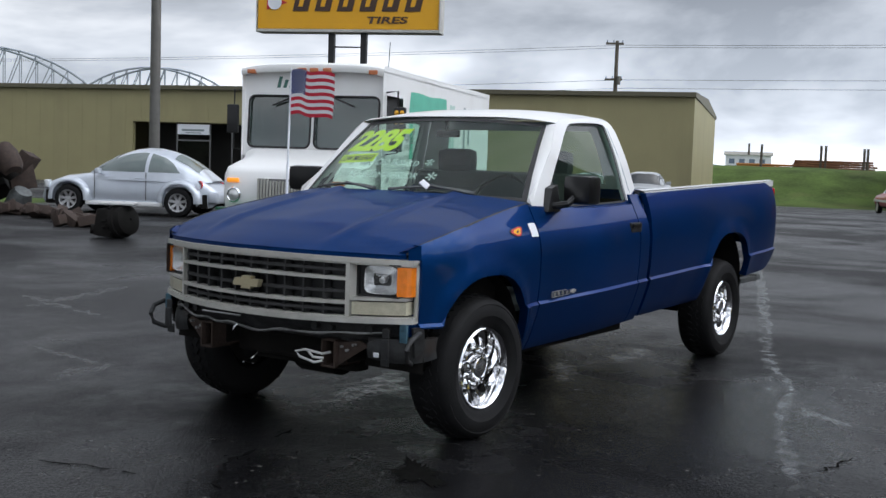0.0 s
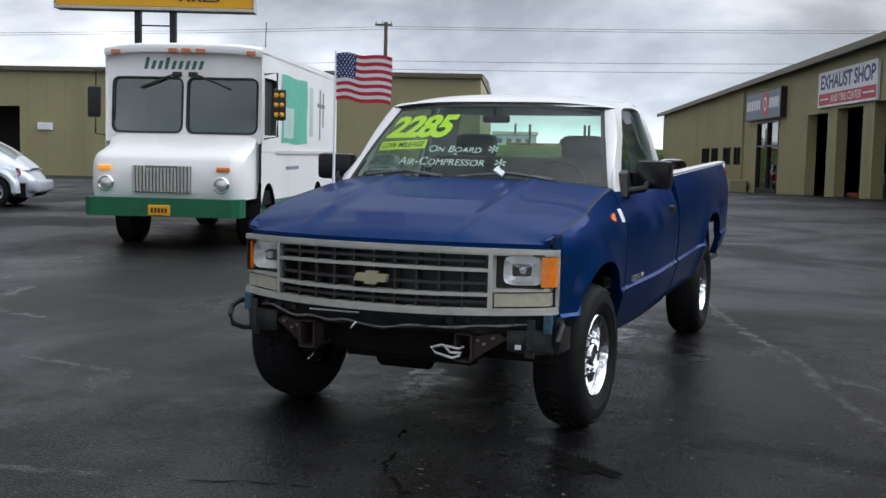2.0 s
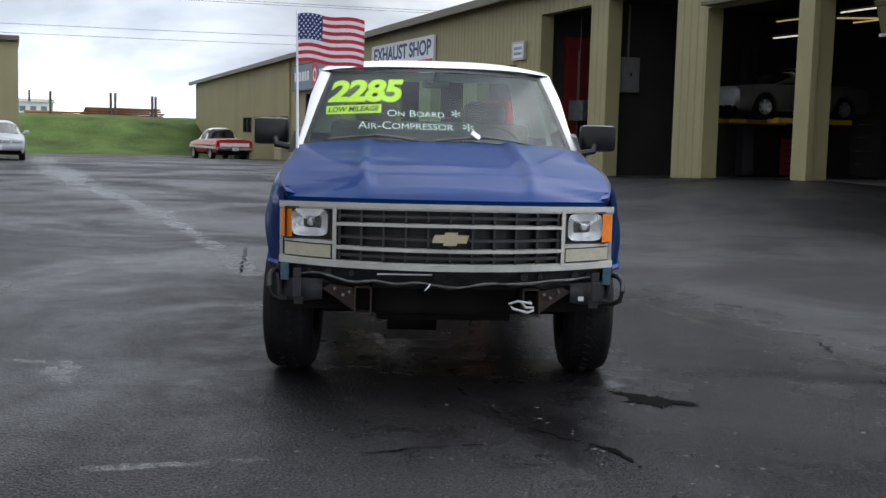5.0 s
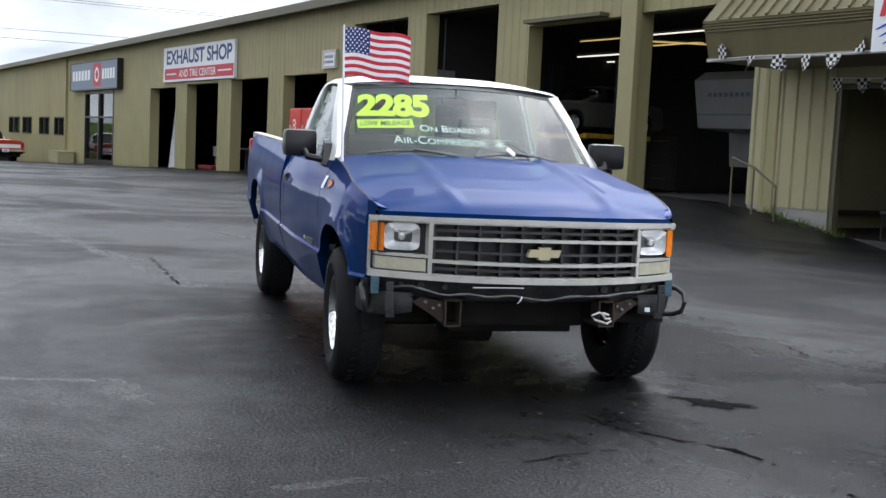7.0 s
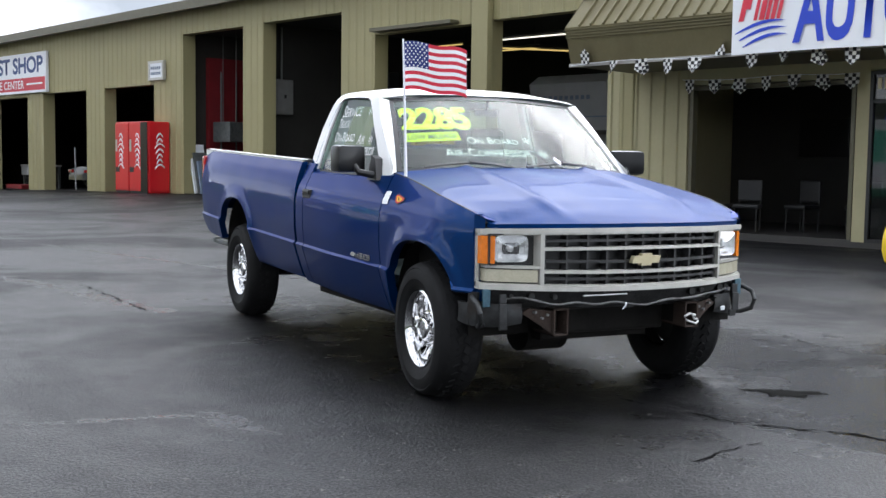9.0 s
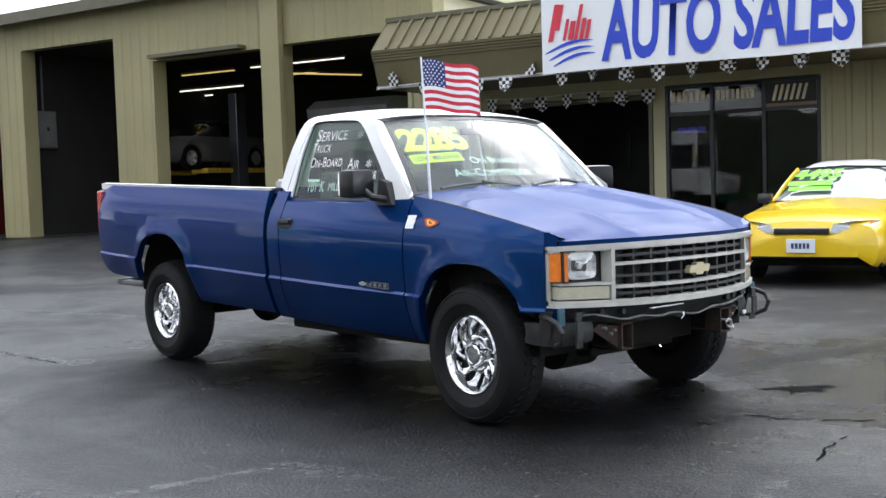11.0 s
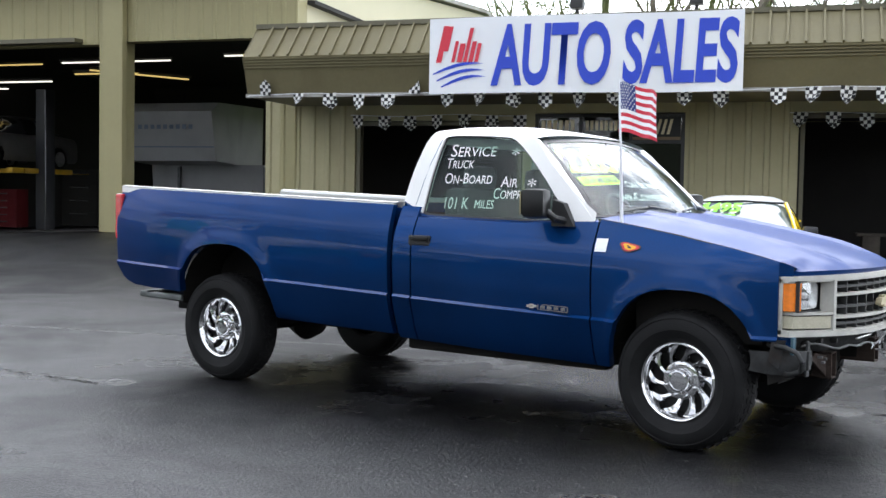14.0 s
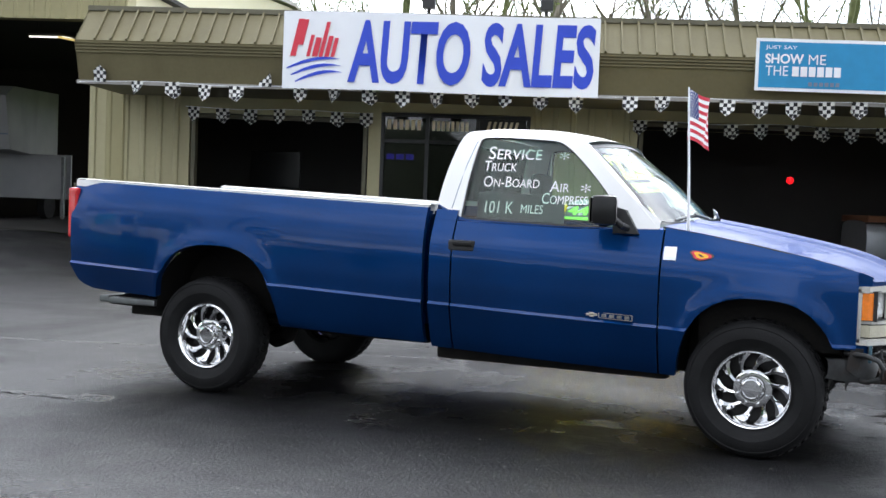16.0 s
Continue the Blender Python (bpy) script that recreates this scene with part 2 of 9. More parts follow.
    spec = math_("MULTIPLY_ADD", soak, 0.12, spec)
    fleck = noise_(92, 3, 0.65)
    spec = math_("MULTIPLY", spec, math_("MULTIPLY_ADD", ramp(fleck, 0.42, 0.64), 2.1, 0.30))
    l.new(spec, b.inputs["Specular IOR Level"])
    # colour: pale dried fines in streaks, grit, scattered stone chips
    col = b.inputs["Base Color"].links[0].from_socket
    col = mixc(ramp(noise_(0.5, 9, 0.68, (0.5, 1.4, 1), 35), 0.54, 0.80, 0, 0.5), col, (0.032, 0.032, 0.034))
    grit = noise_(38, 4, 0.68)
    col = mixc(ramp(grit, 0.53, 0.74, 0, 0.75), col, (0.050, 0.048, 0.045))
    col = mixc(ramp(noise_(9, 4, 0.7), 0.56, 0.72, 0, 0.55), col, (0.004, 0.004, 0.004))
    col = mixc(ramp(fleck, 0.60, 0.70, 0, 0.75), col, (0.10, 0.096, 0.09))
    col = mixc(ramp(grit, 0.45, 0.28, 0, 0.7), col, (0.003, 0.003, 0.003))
    # truck's shade and mirrored darkness go into the colour here
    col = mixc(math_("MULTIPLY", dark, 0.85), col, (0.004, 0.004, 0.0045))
    vo = n.new("ShaderNodeTexVoronoi")
    vo.inputs["Scale"].default_value = 26
    l.new(co.outputs["Object"], vo.inputs["Vector"])
    sp = n.new("ShaderNodeSeparateColor")
    l.new(vo.outputs["Color"], sp.inputs[0])
    chip = math_("MULTIPLY", ramp(sp.outputs[0], 0.94, 0.95), ramp(math_("MULTIPLY_ADD", sp.outputs[1], -0.18, vo.outputs["Distance"]), 0.16, 0.09))
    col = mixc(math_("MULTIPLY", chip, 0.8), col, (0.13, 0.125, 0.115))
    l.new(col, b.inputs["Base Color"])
    bp = n.new("ShaderNodeBump")
    bp.inputs["Distance"].default_value = 0.012
    h = math_("ADD", math_("MULTIPLY_ADD", chip, 0.5, grit), math_("MULTIPLY", n["Noise Texture.001"].outputs["Fac"], 0.5))
    l.new(h, bp.inputs["Height"])
    l.new(math_("MULTIPLY_ADD", dark, -0.42, math_("MULTIPLY_ADD", wet, -0.45, 1.0)), bp.inputs["Strength"])
    l.new(bp.outputs[0], b.inputs["Normal"])
    return m


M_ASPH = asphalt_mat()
M_GRASS = mat("grass", (0.062, 0.096, 0.023), 0.9, var=0.55, scale=0.35, fine=4, bump=0.8, spec=0.1, stain=((0.12, 0.115, 0.05), 0.16, 0.8, (1, 1, 3)))
M_BLADE = mat("grass_blades", (0.065, 0.10, 0.025), 0.85, var=0.5, scale=0.4, fine=9, bump=0, spec=0.1, stain=((0.22, 0.19, 0.09), 0.3, 0.9))
M_WALL = mat("tan_metal_siding", (0.335, 0.300, 0.155), 0.55, var=0.07, scale=0.6, fine=12, bump=0.04, stain=((0.20, 0.18, 0.10), 0.5, 0.35, (1, 1, 0.15)))
M_WALL2 = mat("tan_office_siding", (0.43, 0.395, 0.245), 0.65, var=0.08, scale=0.8, fine=14, bump=0.05, spec=0.25, stain=((0.22, 0.19, 0.11), 0.7, 0.4, (1.5, 1, 0.12)))
# cream tone carries the brighter light on the end wall of the tan shop
M_CREAM = mat("lit_cream_gable", (0.62, 0.58, 0.40), 0.6, var=0.05, scale=0.5)
M_TRIM = mat("dark_eave_trim", (0.115, 0.105, 0.065), 0.5, var=0.12)
M_AWN = mat("olive_brown_awning_metal", (0.150, 0.131, 0.072), 0.6, var=0.14, scale=1.2, fine=20, spec=0.2, stain=((0.085, 0.07, 0.036), 1.0, 0.5, (1, 1, 0.2)))
M_ROOF = mat("roof_metal", (0.30, 0.29, 0.25), 0.5, metal=0.3)
M_CONC = mat("concrete", (0.36, 0.35, 0.33), 0.85, var=0.2, scale=2, fine=30, bump=0.2, stain=((0.15, 0.14, 0.12), 1.2, 0.6))
# near-black colours put the dimness of the shop and office interiors into the surfaces
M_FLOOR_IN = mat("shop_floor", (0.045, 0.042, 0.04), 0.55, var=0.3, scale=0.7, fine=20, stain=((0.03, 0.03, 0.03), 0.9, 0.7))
M_IN = mat("dimmed_shop_inner_wall", (0.028, 0.025, 0.022), 0.8, var=0.35, scale=0.8)
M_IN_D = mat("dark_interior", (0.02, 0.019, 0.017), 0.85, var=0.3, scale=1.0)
M_RED_W = mat("red_painted_panel", (0.17, 0.009, 0.013), 0.6, var=0.25, scale=1.5)
M_BLUE = mat("blue_truck_paint", (0.002, 0.032, 0.130), 0.40, metal=0.6, var=0.16, scale=2.2, fine=90, bump=0.003, coat=0.38, spec=0.2, stain=((0.002, 0.022, 0.088), 1.6, 0.6), rvar=0.08, tint=(0.08, 0.30, 0.75))
M_HOOD = mat("faded_blue_hood_paint", (0.001, 0.025, 0.108), 0.48, metal=0.22, var=0.22, scale=3, fine=70, bump=0.006, coat=0.16, spec=0.15, stain=((0.003, 0.015, 0.06), 1.6, 0.6), rvar=0.08, tint=(0.08, 0.30, 0.75))
M_WHITE = mat("white_truck_paint", (0.80, 0.80, 0.80), 0.3, var=0.03, coat=0.4, stain=((0.6, 0.58, 0.52), 3, 0.3))
M_VAN = mat("white_van_paint", (0.88, 0.88, 0.87), 0.4, var=0.03, scale=1.5, stain=((0.68, 0.66, 0.60), 1.3, 0.3, (1, 1, 0.25)))
M_GREEN = mat("green_bumper_paint", (0.005, 0.125, 0.055), 0.4, var=0.15, stain=((0.015, 0.05, 0.028), 3, 0.6))
M_TEAL = mat("teal_print", (0.12, 0.50, 0.36), 0.5, var=0.12, scale=3)
M_TRIMS = mat("dull_silver_grille", (0.52, 0.51, 0.47), 0.42, metal=0.3, var=0.14, scale=9, stain=((0.30, 0.29, 0.26), 6, 0.4))
M_BLACK = mat("black_plastic", (0.016, 0.016, 0.017), 0.45, var=0.25, scale=8)
M_BLACKG = mat("glossy_black_housing", (0.009, 0.009, 0.0095), 0.28, var=0.15, spec=0.35)
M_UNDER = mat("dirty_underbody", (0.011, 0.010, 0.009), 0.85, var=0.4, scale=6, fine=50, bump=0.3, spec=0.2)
M_STEEL = mat("bare_grey_steel", (0.15, 0.16, 0.16), 0.5, metal=0.6, var=0.3, scale=12, stain=((0.04, 0.035, 0.03), 7, 0.6))
M_RUB = mat("tyre_rubber", (0.008, 0.008, 0.0085), 0.72, var=0.4, scale=10, fine=90, bump=0.16, spec=0.22)
M_CHROME = mat("chrome", (0.78, 0.78, 0.79), 0.07, metal=1.0, var=0.06, bump=0.0)
M_ALU = mat("painted_alloy", (0.55, 0.55, 0.56), 0.3, metal=0.8, var=0.06)
M_GLASS = glass_mat("car_glass", (0.70, 0.86, 0.78), 0.02, 0.045)
M_GLASS_D = glass_mat("dark_window_glass", (0.45, 0.46, 0.45), 0.02, 0.04)
M_GLASS_V = glass_mat("van_glass", (0.62, 0.70, 0.68), 0.03, 0.2)
M_LENS = mat("lamp_lens", (0.70, 0.72, 0.72), 0.08, metal=0.6, var=0.25, scale=40, fine=120, bump=0.25, coat=0.8)
M_AMBER = mat("amber_lens", (0.85, 0.22, 0.015), 0.2, var=0.15, scale=40, fine=150, bump=0.2, coat=0.5)
M_PARK = mat("yellowed_lens", (0.48, 0.45, 0.34), 0.25, var=0.15, scale=30, fine=120, bump=0.2, coat=0.5)
M_REDL = mat("red_lens", (0.50, 0.012, 0.015), 0.2, var=0.15, scale=20, coat=0.5)
M_LIME = mat("lime_marker_paint", (0.84, 0.98, 0.02), 0.6, var=0.05)
M_LIMEG = mat("green_marker_paint", (0.25, 0.85, 0.05), 0.6, var=0.05)
M_CHALK = mat("white_marker_paint", (0.86, 0.88, 0.88), 0.7, var=0.08)
M_INK = mat("black_print", (0.015, 0.015, 0.015), 0.6)
M_MESH = mat("grey_mesh_plastic", (0.035, 0.035, 0.036), 0.5, var=0.3, scale=10)
M_GOLD = mat("faded_gold", (0.52, 0.46, 0.30), 0.35, metal=0.4)
M_SEAT = mat("grey_seat_cloth", (0.095, 0.098, 0.105), 0.9, var=0.2)
M_FL_R = mat("flag_red", (0.58, 0.02, 0.045), 0.75, var=0.08, scale=20)
M_FL_W = mat("flag_white", (0.82, 0.82, 0.82), 0.75, var=0.04, scale=20)
M_FL_B = mat("flag_blue", (0.02, 0.035, 0.17), 0.75, var=0.08, scale=20)
M_SIGNW = mat("white_sign_vinyl", (0.83, 0.85, 0.89), 0.5, var=0.04, scale=1.5, stain=((0.6, 0.62, 0.66), 1.2, 0.3))
M_SBLUE = mat("sign_blue", (0.02, 0.06, 0.55), 0.5, var=0.05)
M_SRED = mat("sign_red", (0.55, 0.02, 0.045), 0.5, var=0.06)
M_SNAVY = mat("sign_navy", (0.035, 0.07, 0.16), 0.5, var=0.08)
M_SYEL = mat("sign_yellow", (0.80, 0.40, 0.012), 0.45, var=0.07, scale=1.0, stain=((0.62, 0.33, 0.03), 0.9, 0.3))
M_SBRN = mat("sign_brown", (0.06, 0.030, 0.02), 0.5)
M_SGREY = mat("sign_bluegrey", (0.16, 0.21, 0.29), 0.5, var=0.08)
M_CYAN = mat("banner_blue", (0.01, 0.24, 0.48), 0.5, var=0.08)
M_CREAMT = mat("cream_lettering", (0.72, 0.62, 0.42), 0.5)
M_POLE = mat("galvanised_pole", (0.13, 0.125, 0.115), 0.55, metal=0.3, var=0.15)
M_WOODP = mat("weathered_wood_pole", (0.10, 0.085, 0.07), 0.9, var=0.3, scale=6, bump=0.3)
M_YEL = mat("yellow_car_paint", (0.82, 0.55, 0.012), 0.25, var=0.04, coat=0.6)
M_SILV = mat("silver_car_paint", (0.56, 0.60, 0.66), 0.3, metal=0.35, var=0.04, coat=0.6)
M_SILV2 = mat("pale_grey_car_paint", (0.42, 0.44, 0.46), 0.35, metal=0.3, var=0.06, coat=0.5)
M_DARKC = mat("dark_car_paint", (0.02, 0.022, 0.028), 0.3, var=0.1, coat=0.6)
M_REDC = mat("red_car_paint", (0.42, 0.035, 0.015), 0.35, var=0.1, coat=0.5)
M_SODA = mat("red_vending_panel", (0.62, 0.012, 0.02), 0.35, var=0.06, scale=2, coat=0.3)
M_BARK = mat("bark", (0.17, 0.15, 0.12), 0.95, var=0.4, scale=3, fine=18, bump=0.5)
M_MOSS = mat("mossy_bark", (0.15, 0.165, 0.075), 0.95, var=0.4, scale=4, fine=20, bump=0.5)
M_LEAF = mat("young_leaves", (0.13, 0.17, 0.035), 0.8, var=0.35, scale=0.8, fine=5, bump=0)
M_LUMB = mat("rusty_brown_lumber", (0.20, 0.085, 0.04), 0.85, var=0.35, scale=1.0, fine=10)
M_LUMB2 = mat("orange_lumber", (0.42, 0.18, 0.05), 0.85, var=0.25, scale=1.0, fine=10)
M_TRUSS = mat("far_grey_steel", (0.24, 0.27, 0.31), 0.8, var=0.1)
# hill colour paled so that it carries the haze of distance
M_HILL = mat("hazed_far_hill", (0.42, 0.44, 0.46), 1.0, var=0.12, scale=0.02, fine=0.2, bump=0)
M_TUBE = glow("fluorescent_tube", (1.0, 0.95, 0.85), 0.8)
M_TUBEY = glow("warm_tube", (1.0, 0.72, 0.25), 0.4)
M_YELP = mat("yellow_lift_paint", (0.60, 0.36, 0.02), 0.5, var=0.2)
M_RUSTD = mat("dark_grimy_rust", (0.040, 0.026, 0.020), 0.85, var=0.5, scale=9, fine=60, bump=0.4, stain=((0.055, 0.026, 0.018), 6, 0.4))
M_CARG = mat("dark_car_window", (0.012, 0.014, 0.014), 0.04, var=0.05, bump=0, spec=0.8)
M_GREEN2 = mat("weathered_green_paint", (0.05, 0.19, 0.13), 0.5, var=0.2, scale=2, stain=((0.12, 0.2, 0.16), 2, 0.4))
M_TEALP = mat("pale_teal_print", (0.50, 0.66, 0.60), 0.5, var=0.12, scale=3)
M_SNAVYP = mat("faded_grey_print", (0.25, 0.30, 0.30), 0.6, var=0.2, scale=4)
M_SGREEN = mat("dark_green_print", (0.06, 0.17, 0.14), 0.5)
M_ORNG = mat("orange_marker", (0.55, 0.16, 0.05), 0.3, var=0.1, coat=0.4)
M_AMBERL = glow("lit_amber_lens", (1.0, 0.35, 0.03), 0.8)
M_SREDB = mat("banner_red", (0.65, 0.03, 0.06), 0.5, var=0.05)
M_BRNB = mat("brown_gold_band", (0.20, 0.13, 0.07), 0.5)
M_NEON = glow("blue_neon", (0.08, 0.06, 0.8), 0.35)
M_REDG = glow("red_glow", (1.0, 0.012, 0.02), 0.6)
M_HEDGE = mat("dark_far_trees", (0.03, 0.038, 0.02), 0.95, var=0.5, scale=0.4, fine=2.0, bump=0)
M_CRACK = mat("crack_shadow", (0.006, 0.006, 0.006), 1.0, var=0.5, scale=20, bump=0, spec=0.02)
M_OIL = mat("oil_stain_surface", (0.005, 0.005, 0.0045), 0.9, var=0.6, scale=20, fine=90, bump=0, spec=0.03)
M_BRKT = mat("grimy_grey_bracket", (0.030, 0.031, 0.032), 0.6, metal=0.3, var=0.6, scale=14, stain=((0.035, 0.020, 0.012), 8, 0.7))
M_VAL = mat("dirty_black_valance", (0.040, 0.040, 0.041), 0.6, var=0.6, scale=14, fine=60, bump=0.4, stain=((0.085, 0.082, 0.078), 6, 0.6, (1, 1, 3)))
M_STRIP = mat("scuffed_grey_strip", (0.17, 0.17, 0.17), 0.5, var=0.5, scale=20, stain=((0.02, 0.02, 0.02), 9, 0.7))
M_REFL = mat("headlight_reflector", (0.93, 0.94, 0.95), 0.22, metal=0.7, var=0.15, scale=30, fine=55, bump=0.5)
M_GLASS_L = glass_mat("headlight_glass", (0.95, 0.96, 0.96), 0.10, 0.22)
M_PATCH = mat("light_blue_paint", (0.045, 0.11, 0.15), 0.5, var=0.4, scale=30, stain=((0.03, 0.03, 0.03), 15, 0.7))
# pale base colour stands in for reflection and the view through the glass
M_CARG2 = mat("pale_reflection_car_window", (0.13, 0.16, 0.155), 0.05, var=0.2, scale=1.5, bump=0, spec=0.9)
M_BEDIN = mat("pale_bed_liner_paint", (0.50, 0.50, 0.49), 0.6, var=0.15, stain=((0.25, 0.24, 0.22), 3, 0.5))
M_SASH = mat("grey_aluminium_frame", (0.20, 0.20, 0.20), 0.5, metal=0.5)
M_TRAIL = mat("dull_trailer_panel", (0.36, 0.365, 0.37), 0.6, var=0.15, scale=1.2, stain=((0.15, 0.15, 0.15), 1, 0.5, (1, 1, 0.3)))
M_NAVYP = mat("deep_navy_print", (0.025, 0.06, 0.20), 0.5, var=0.1)

# ---------------------------------------------------------------- mesh helpers
MB = pose(0, 0, 0, 0, 0, TURN_B)      # (along wall, out from wall, up) to world


def link(name, bm, mats, parent=None, label="", smooth=None, m=None):
    me = bpy.data.meshes.new(name)
    bmesh.ops.remove_doubles(bm, verts=bm.verts, dist=0.0002)
    bmesh.ops.recalc_face_normals(bm, faces=bm.faces)
    bm.to_mesh(me)
    bm.free()
    for k in (mats if isinstance(mats, (list, tuple)) else [mats]):
        me.materials.append(k)
    if smooth is not None:
        for p in me.polygons:
            p.use_smooth = True
        me.set_sharp_from_angle(angle=radians(smooth))
    ob = new(name, me)
    if parent is not None:
        ob.parent = parent
    if m is not None:
        ob.matrix_basis = m
    if label:
        tagged(ob, label)
    return ob


def part(name, bm, material, parent, label="", smooth=None, m=None):
    return link(name, bm, material, parent, label, smooth, m)


def empty(name, m, label, category, group="", kind=""):
    ob = new(name)
    ob.matrix_basis = m
    return tagged(ob, label, category, group, kind)


def bm_new():
    return bmesh.new()


def box(bm, x0, x1, y0, y1, z0, z1, bevel=0.0, m=None, mi=0):
    vs = [bm.verts.new((x, y, z)) for x in (x0, x1) for y in (y0, y1) for z in (z0, z1)]
    fs = [bm.faces.new([vs[i] for i in q]) for q in ((0, 1, 3, 2), (4, 6, 7, 5), (0, 4, 5, 1), (2, 3, 7, 6), (0, 2, 6, 4), (1, 5, 7, 3))]
    for f in fs:
        f.material_index = mi
    out = vs
    if bevel:
        es = {e for f in fs for e in f.edges}
        r = bmesh.ops.bevel(bm, geom=list(es), offset=bevel, segments=2, affect="EDGES", profile=0.6)
        out = list({v for f in r["faces"] for v in f.verts} | {v for v in vs if v.is_valid})
        for f in r["faces"]:
            f.material_index = mi
    if m is not None:
        for v in out:
            v.co = m @ v.co
    return bm


def cyl(bm, p0, p1, r0, r1=None, n=12, caps=True, mi=0):
    r1 = r0 if r1 is None else r1
    p0, p1 = Vector(p0), Vector(p1)
    q = (p1 - p0).to_track_quat("Z", "Y")
    rings = []
    for p, r in ((p0, r0), (p1, r1)):
        rings.append([bm.verts.new(p + q @ Vector((r * math.cos(2 * math.pi * i / n), r * math.sin(2 * math.pi * i / n), 0))) for i in range(n)])
    for i in range(n):
        bm.faces.new((rings[0][i], rings[0][(i + 1) % n], rings[1][(i + 1) % n], rings[1][i])).material_index = mi
    if caps:
        for r in rings:
            bm.faces.new(r).material_index = mi
    return bm


def tube(bm, pts, r, n=8, mi=0):
    pts = [Vector(p) for p in pts]
    rings = []
    for k, p in enumerate(pts):
        d = (pts[min(k + 1, len(pts) - 1)] - pts[max(k - 1, 0)]).normalized()
        q = d.to_track_quat("Z", "Y")
        rr = r[k] if isinstance(r, (list, tuple)) else r
        rings.append([bm.verts.new(p + q @ Vector((rr * math.cos(2 * math.pi * i / n), rr * math.sin(2 * math.pi * i / n), 0))) for i in range(n)])
    for a, b in zip(rings, rings[1:]):
        for i in range(n):
            bm.faces.new((a[i], a[(i + 1) % n], b[(i + 1) % n], b[i])).material_index = mi
    bm.faces.new(rings[0])
    bm.faces.new(rings[-1])
    return bm


def lathe(bm, prof, n=32, m=None, a0=0.0, a1=2 * math.pi, mi=0):
    """Turns (radius, height) round z; m moves it."""
    m = m or Matrix()
    full = abs(a1 - a0 - 2 * math.pi) < 1e-6
    cnt = n if full else n + 1
    rings = [[bm.verts.new(m @ Vector((r * math.cos(a0 + (a1 - a0) * i / n), r * math.sin(a0 + (a1 - a0) * i / n), h))) for i in range(cnt)] for r, h in prof]
    for a, b in zip(rings, rings[1:]):
        for i in range(n):
            j = (i + 1) % cnt
            try:
                bm.faces.new((a[i], a[j], b[j], b[i])).material_index = mi
            except ValueError:
                pass
    return bm


def sheet(bm, nu, nv, fn, mi=0, close=False):
    g = [[bm.verts.new(fn(i / nu, j / nv)) for j in range(nv + 1)] for i in range(nu + 1)]
    for i in range(nu):
        for j in range(nv):
            bm.faces.new((g[i][j], g[i + 1][j], g[i + 1][j + 1], g[i][j + 1])).material_index = mi
    return g


def prism(bm, poly, lift, mi=0):
    """Extrudes a flat polygon (list of 3D points) by the vector lift."""
    lift = Vector(lift)
    a = [bm.verts.new(p) for p in poly]
    b = [bm.verts.new(Vector(p) + lift) for p in poly]
    bm.faces.new(a).material_index = mi
    bm.faces.new(b[::-1]).material_index = mi
    for i in range(len(a)):
        j = (i + 1) % len(a)
        bm.faces.new((a[i], a[j], b[j], b[i])).material_index = mi
    return bm


def lerp(tab, x):
    if x <= tab[0][0]:
        return tab[0][1]
    for (a, p), (b, q) in zip(tab, tab[1:]):
        if x <= b:
            return p + (q - p) * (x - a) / (b - a)
    return tab[-1][1]


def letters(body, fn, shear=0.0, bold=0.0, space=1.0, small=False):
    """Lettering as a mesh: fn maps its unit rectangle (0..1, 0..1) to the place."""
    cu = bpy.data.curves.new("lettering", "FONT")
    cu.body = body
    cu.size = 1
    cu.shear = shear
    cu.offset = bold
    cu.space_character = space
    cu.resolution_u = 4 if bold < 0.03 else 8
    if small:
        cu.small_caps_scale = 0.78
        for ch in cu.body_format:
            ch.use_small_caps = True
    ob = bpy.data.objects.new("lettering", cu)
    scene.collection.objects.link(ob)
    dg = bpy.context.evaluated_depsgraph_get()
    me = bpy.data.meshes.new_from_object(ob.evaluated_get(dg))
    bpy.data.objects.remove(ob)
    bm = bm_new()
    bm.from_mesh(me)
    bpy.data.meshes.remove(me)
    xs, ys = [v.co.x for v in bm.verts], [v.co.y for v in bm.verts]
    x0, x1, y0, y1 = min(xs), max(xs), min(ys), max(ys)
    for v in bm.verts:
        v.co = fn((v.co.x - x0) / (x1 - x0), (v.co.y - y0) / (y1 - y0))
    return bm


def rect_fn(o, right, up):
    o, right, up = Vector(o), Vector(right), Vector(up)
    return lambda a, b: o + right * a + up * b


def wall_fn(u0, u1, z0, z1, v):
    """Lettering on a wall of the buildings' frame, read from the lot (u falls to the reader's right)."""
    return lambda a, b: Vector((u0 + (u1 - u0) * a, v, z0 + (z1 - z0) * b))


